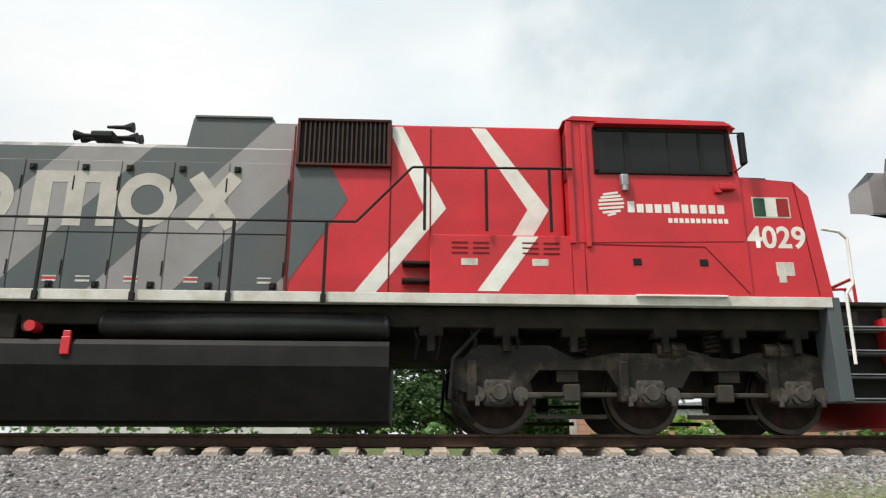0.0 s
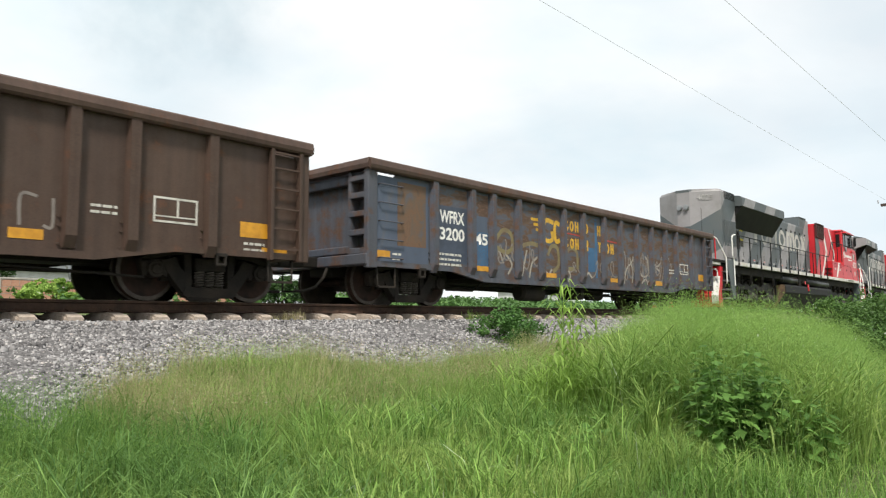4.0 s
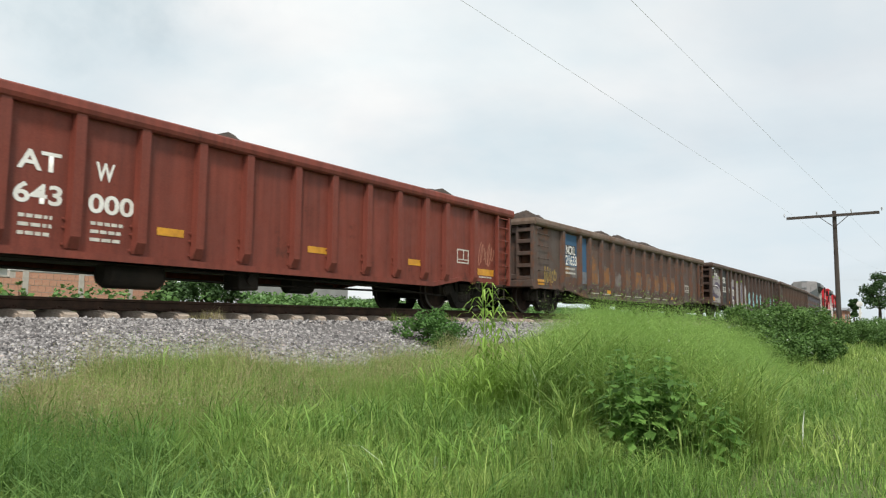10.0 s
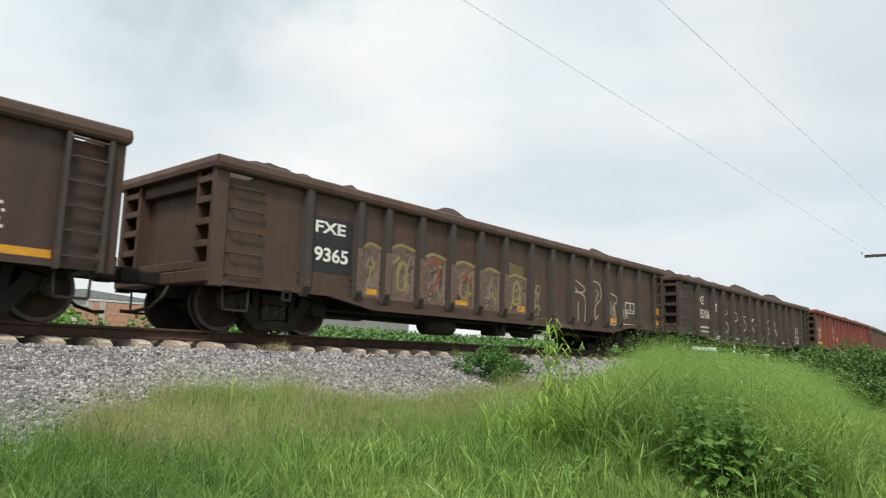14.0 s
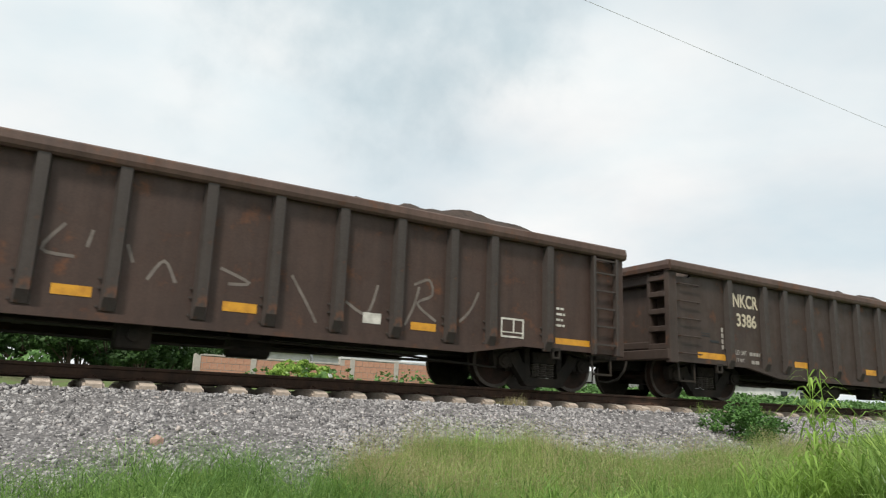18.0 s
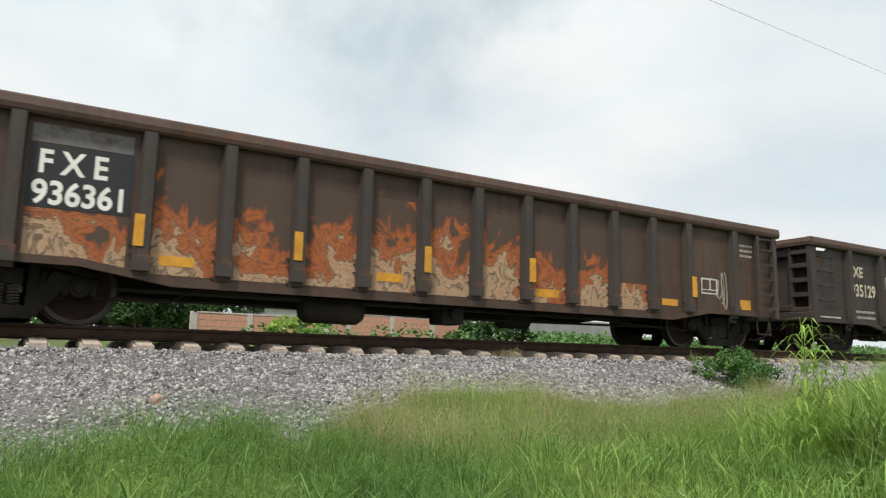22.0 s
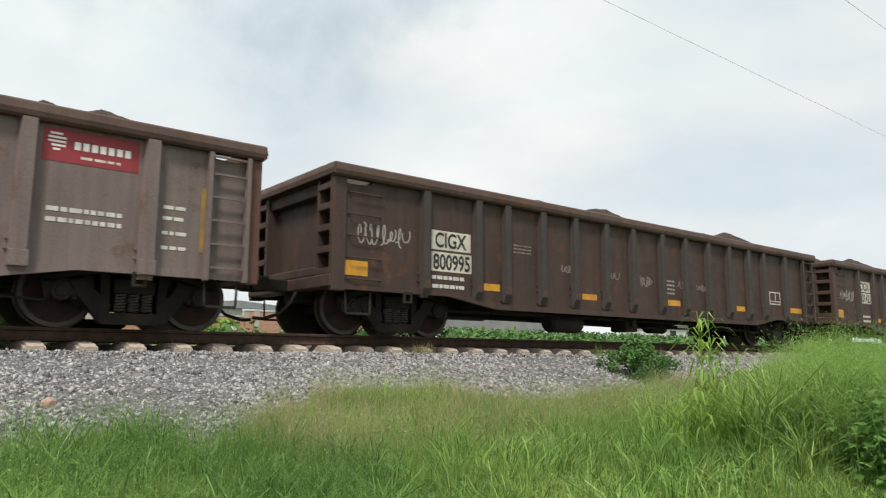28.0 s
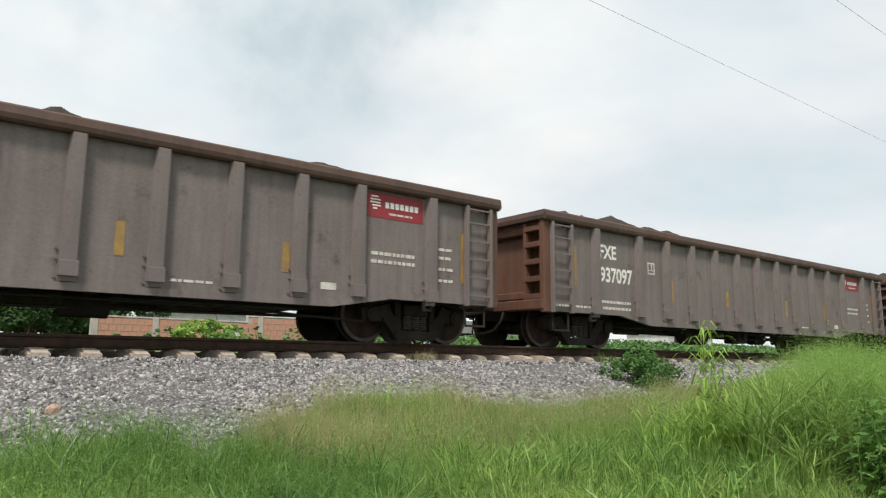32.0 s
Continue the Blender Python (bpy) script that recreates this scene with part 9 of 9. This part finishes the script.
def span(a, b, sag, label):
    cu = bpy.data.curves.new("overhead_wire", "CURVE")
    cu.dimensions, cu.bevel_depth, cu.bevel_resolution = "3D", 0.0042, 1
    sp = cu.splines.new("POLY")
    sp.points.add(30)
    for i, pt in enumerate(sp.points):
        u = i / 30
        pt.co = (*(Vector(a).lerp(Vector(b), u) - Vector((0, 0, 4 * sag * u * (1 - u)))), 1)
    cu.materials.append(M["wire"])
    tagged(new("overhead_wire", cu), label, "wire")


for y0, y1, y2 in ((7.95, 7.95, 7.4), (5.1, 5.1, 4.3)):
    span((-60, y0, 6.4), (47.4, y1, 6.4), 0.15, "thin overhead wire along the railway")
    span((47.4, y1, 6.4), (105, y2, 6.6), 0.5, "thin overhead wire to the next pole")
span((100, 40, 5.8), (100, -15, 5.0), 0.1, "distant overhead cable across the line")


def marker_post(x, y):
    """A white line-side marker with a round lamp on top."""
    p = tagged(new("signal_post"), "white railway signal post with a round lamp", "signal post")
    p.location = (x, y, -0.4)
    piece("post", "signal post", lambda bm: box(bm, -0.11, 0.11, -0.11, 0.11, 0, 2.2, 0.02), M["white_bright"], p)
    piece("lamp", "signal lamp", lambda bm: (rod(bm, (-0.12, 0, 2.75), (0.12, 0, 2.75), 0.34, 18), rod(bm, (-0.2, 0, 2.75), (-0.12, 0, 2.75), 0.24, 18)), M["white_bright"], p)
    piece("bracket", "signal bracket", lambda bm: box(bm, -0.06, 0.06, -0.2, 0.2, 1.6, 1.75, 0.01), M["white_bright"], p)
    piece("neck", "signal neck", lambda bm: rod(bm, (0, 0, 2.15), (0, 0, 2.5), 0.06, 8), M["white_bright"], p)


marker_post(100, 9.75)
shed(118, 13.5, 7, 5, 1.9, M["brickwork"], M["galvanised"], "low brick house far down the line")


# ---- what moves ----
def motions():
    times = [float(i) for i in range(33)]
    for thing, place in MOVERS:
        rows = []
        for t in times:
            x = place + travel(t)
            off, slope = bend(x)
            rows.append((t, pose(x, YC + off, 0, 0, 0, math.degrees(math.atan(slope)))))
        walk(thing, rows)
    first = {}
    for ob, r in WHEELS:
        if r not in first:
            walk(ob, [(2 * i / FPS, pose(0, 0, 0, 0, math.degrees(travel(2 * i / FPS) / r), 0)) for i in range(481)])
            first[r] = ob
        else:
            keys = first[r].animation_data
            ob.rotation_mode = "QUATERNION"
            ob.animation_data_create()
            ob.animation_data.action = keys.action
            ob.animation_data.action_slot = keys.action_slot


motions()
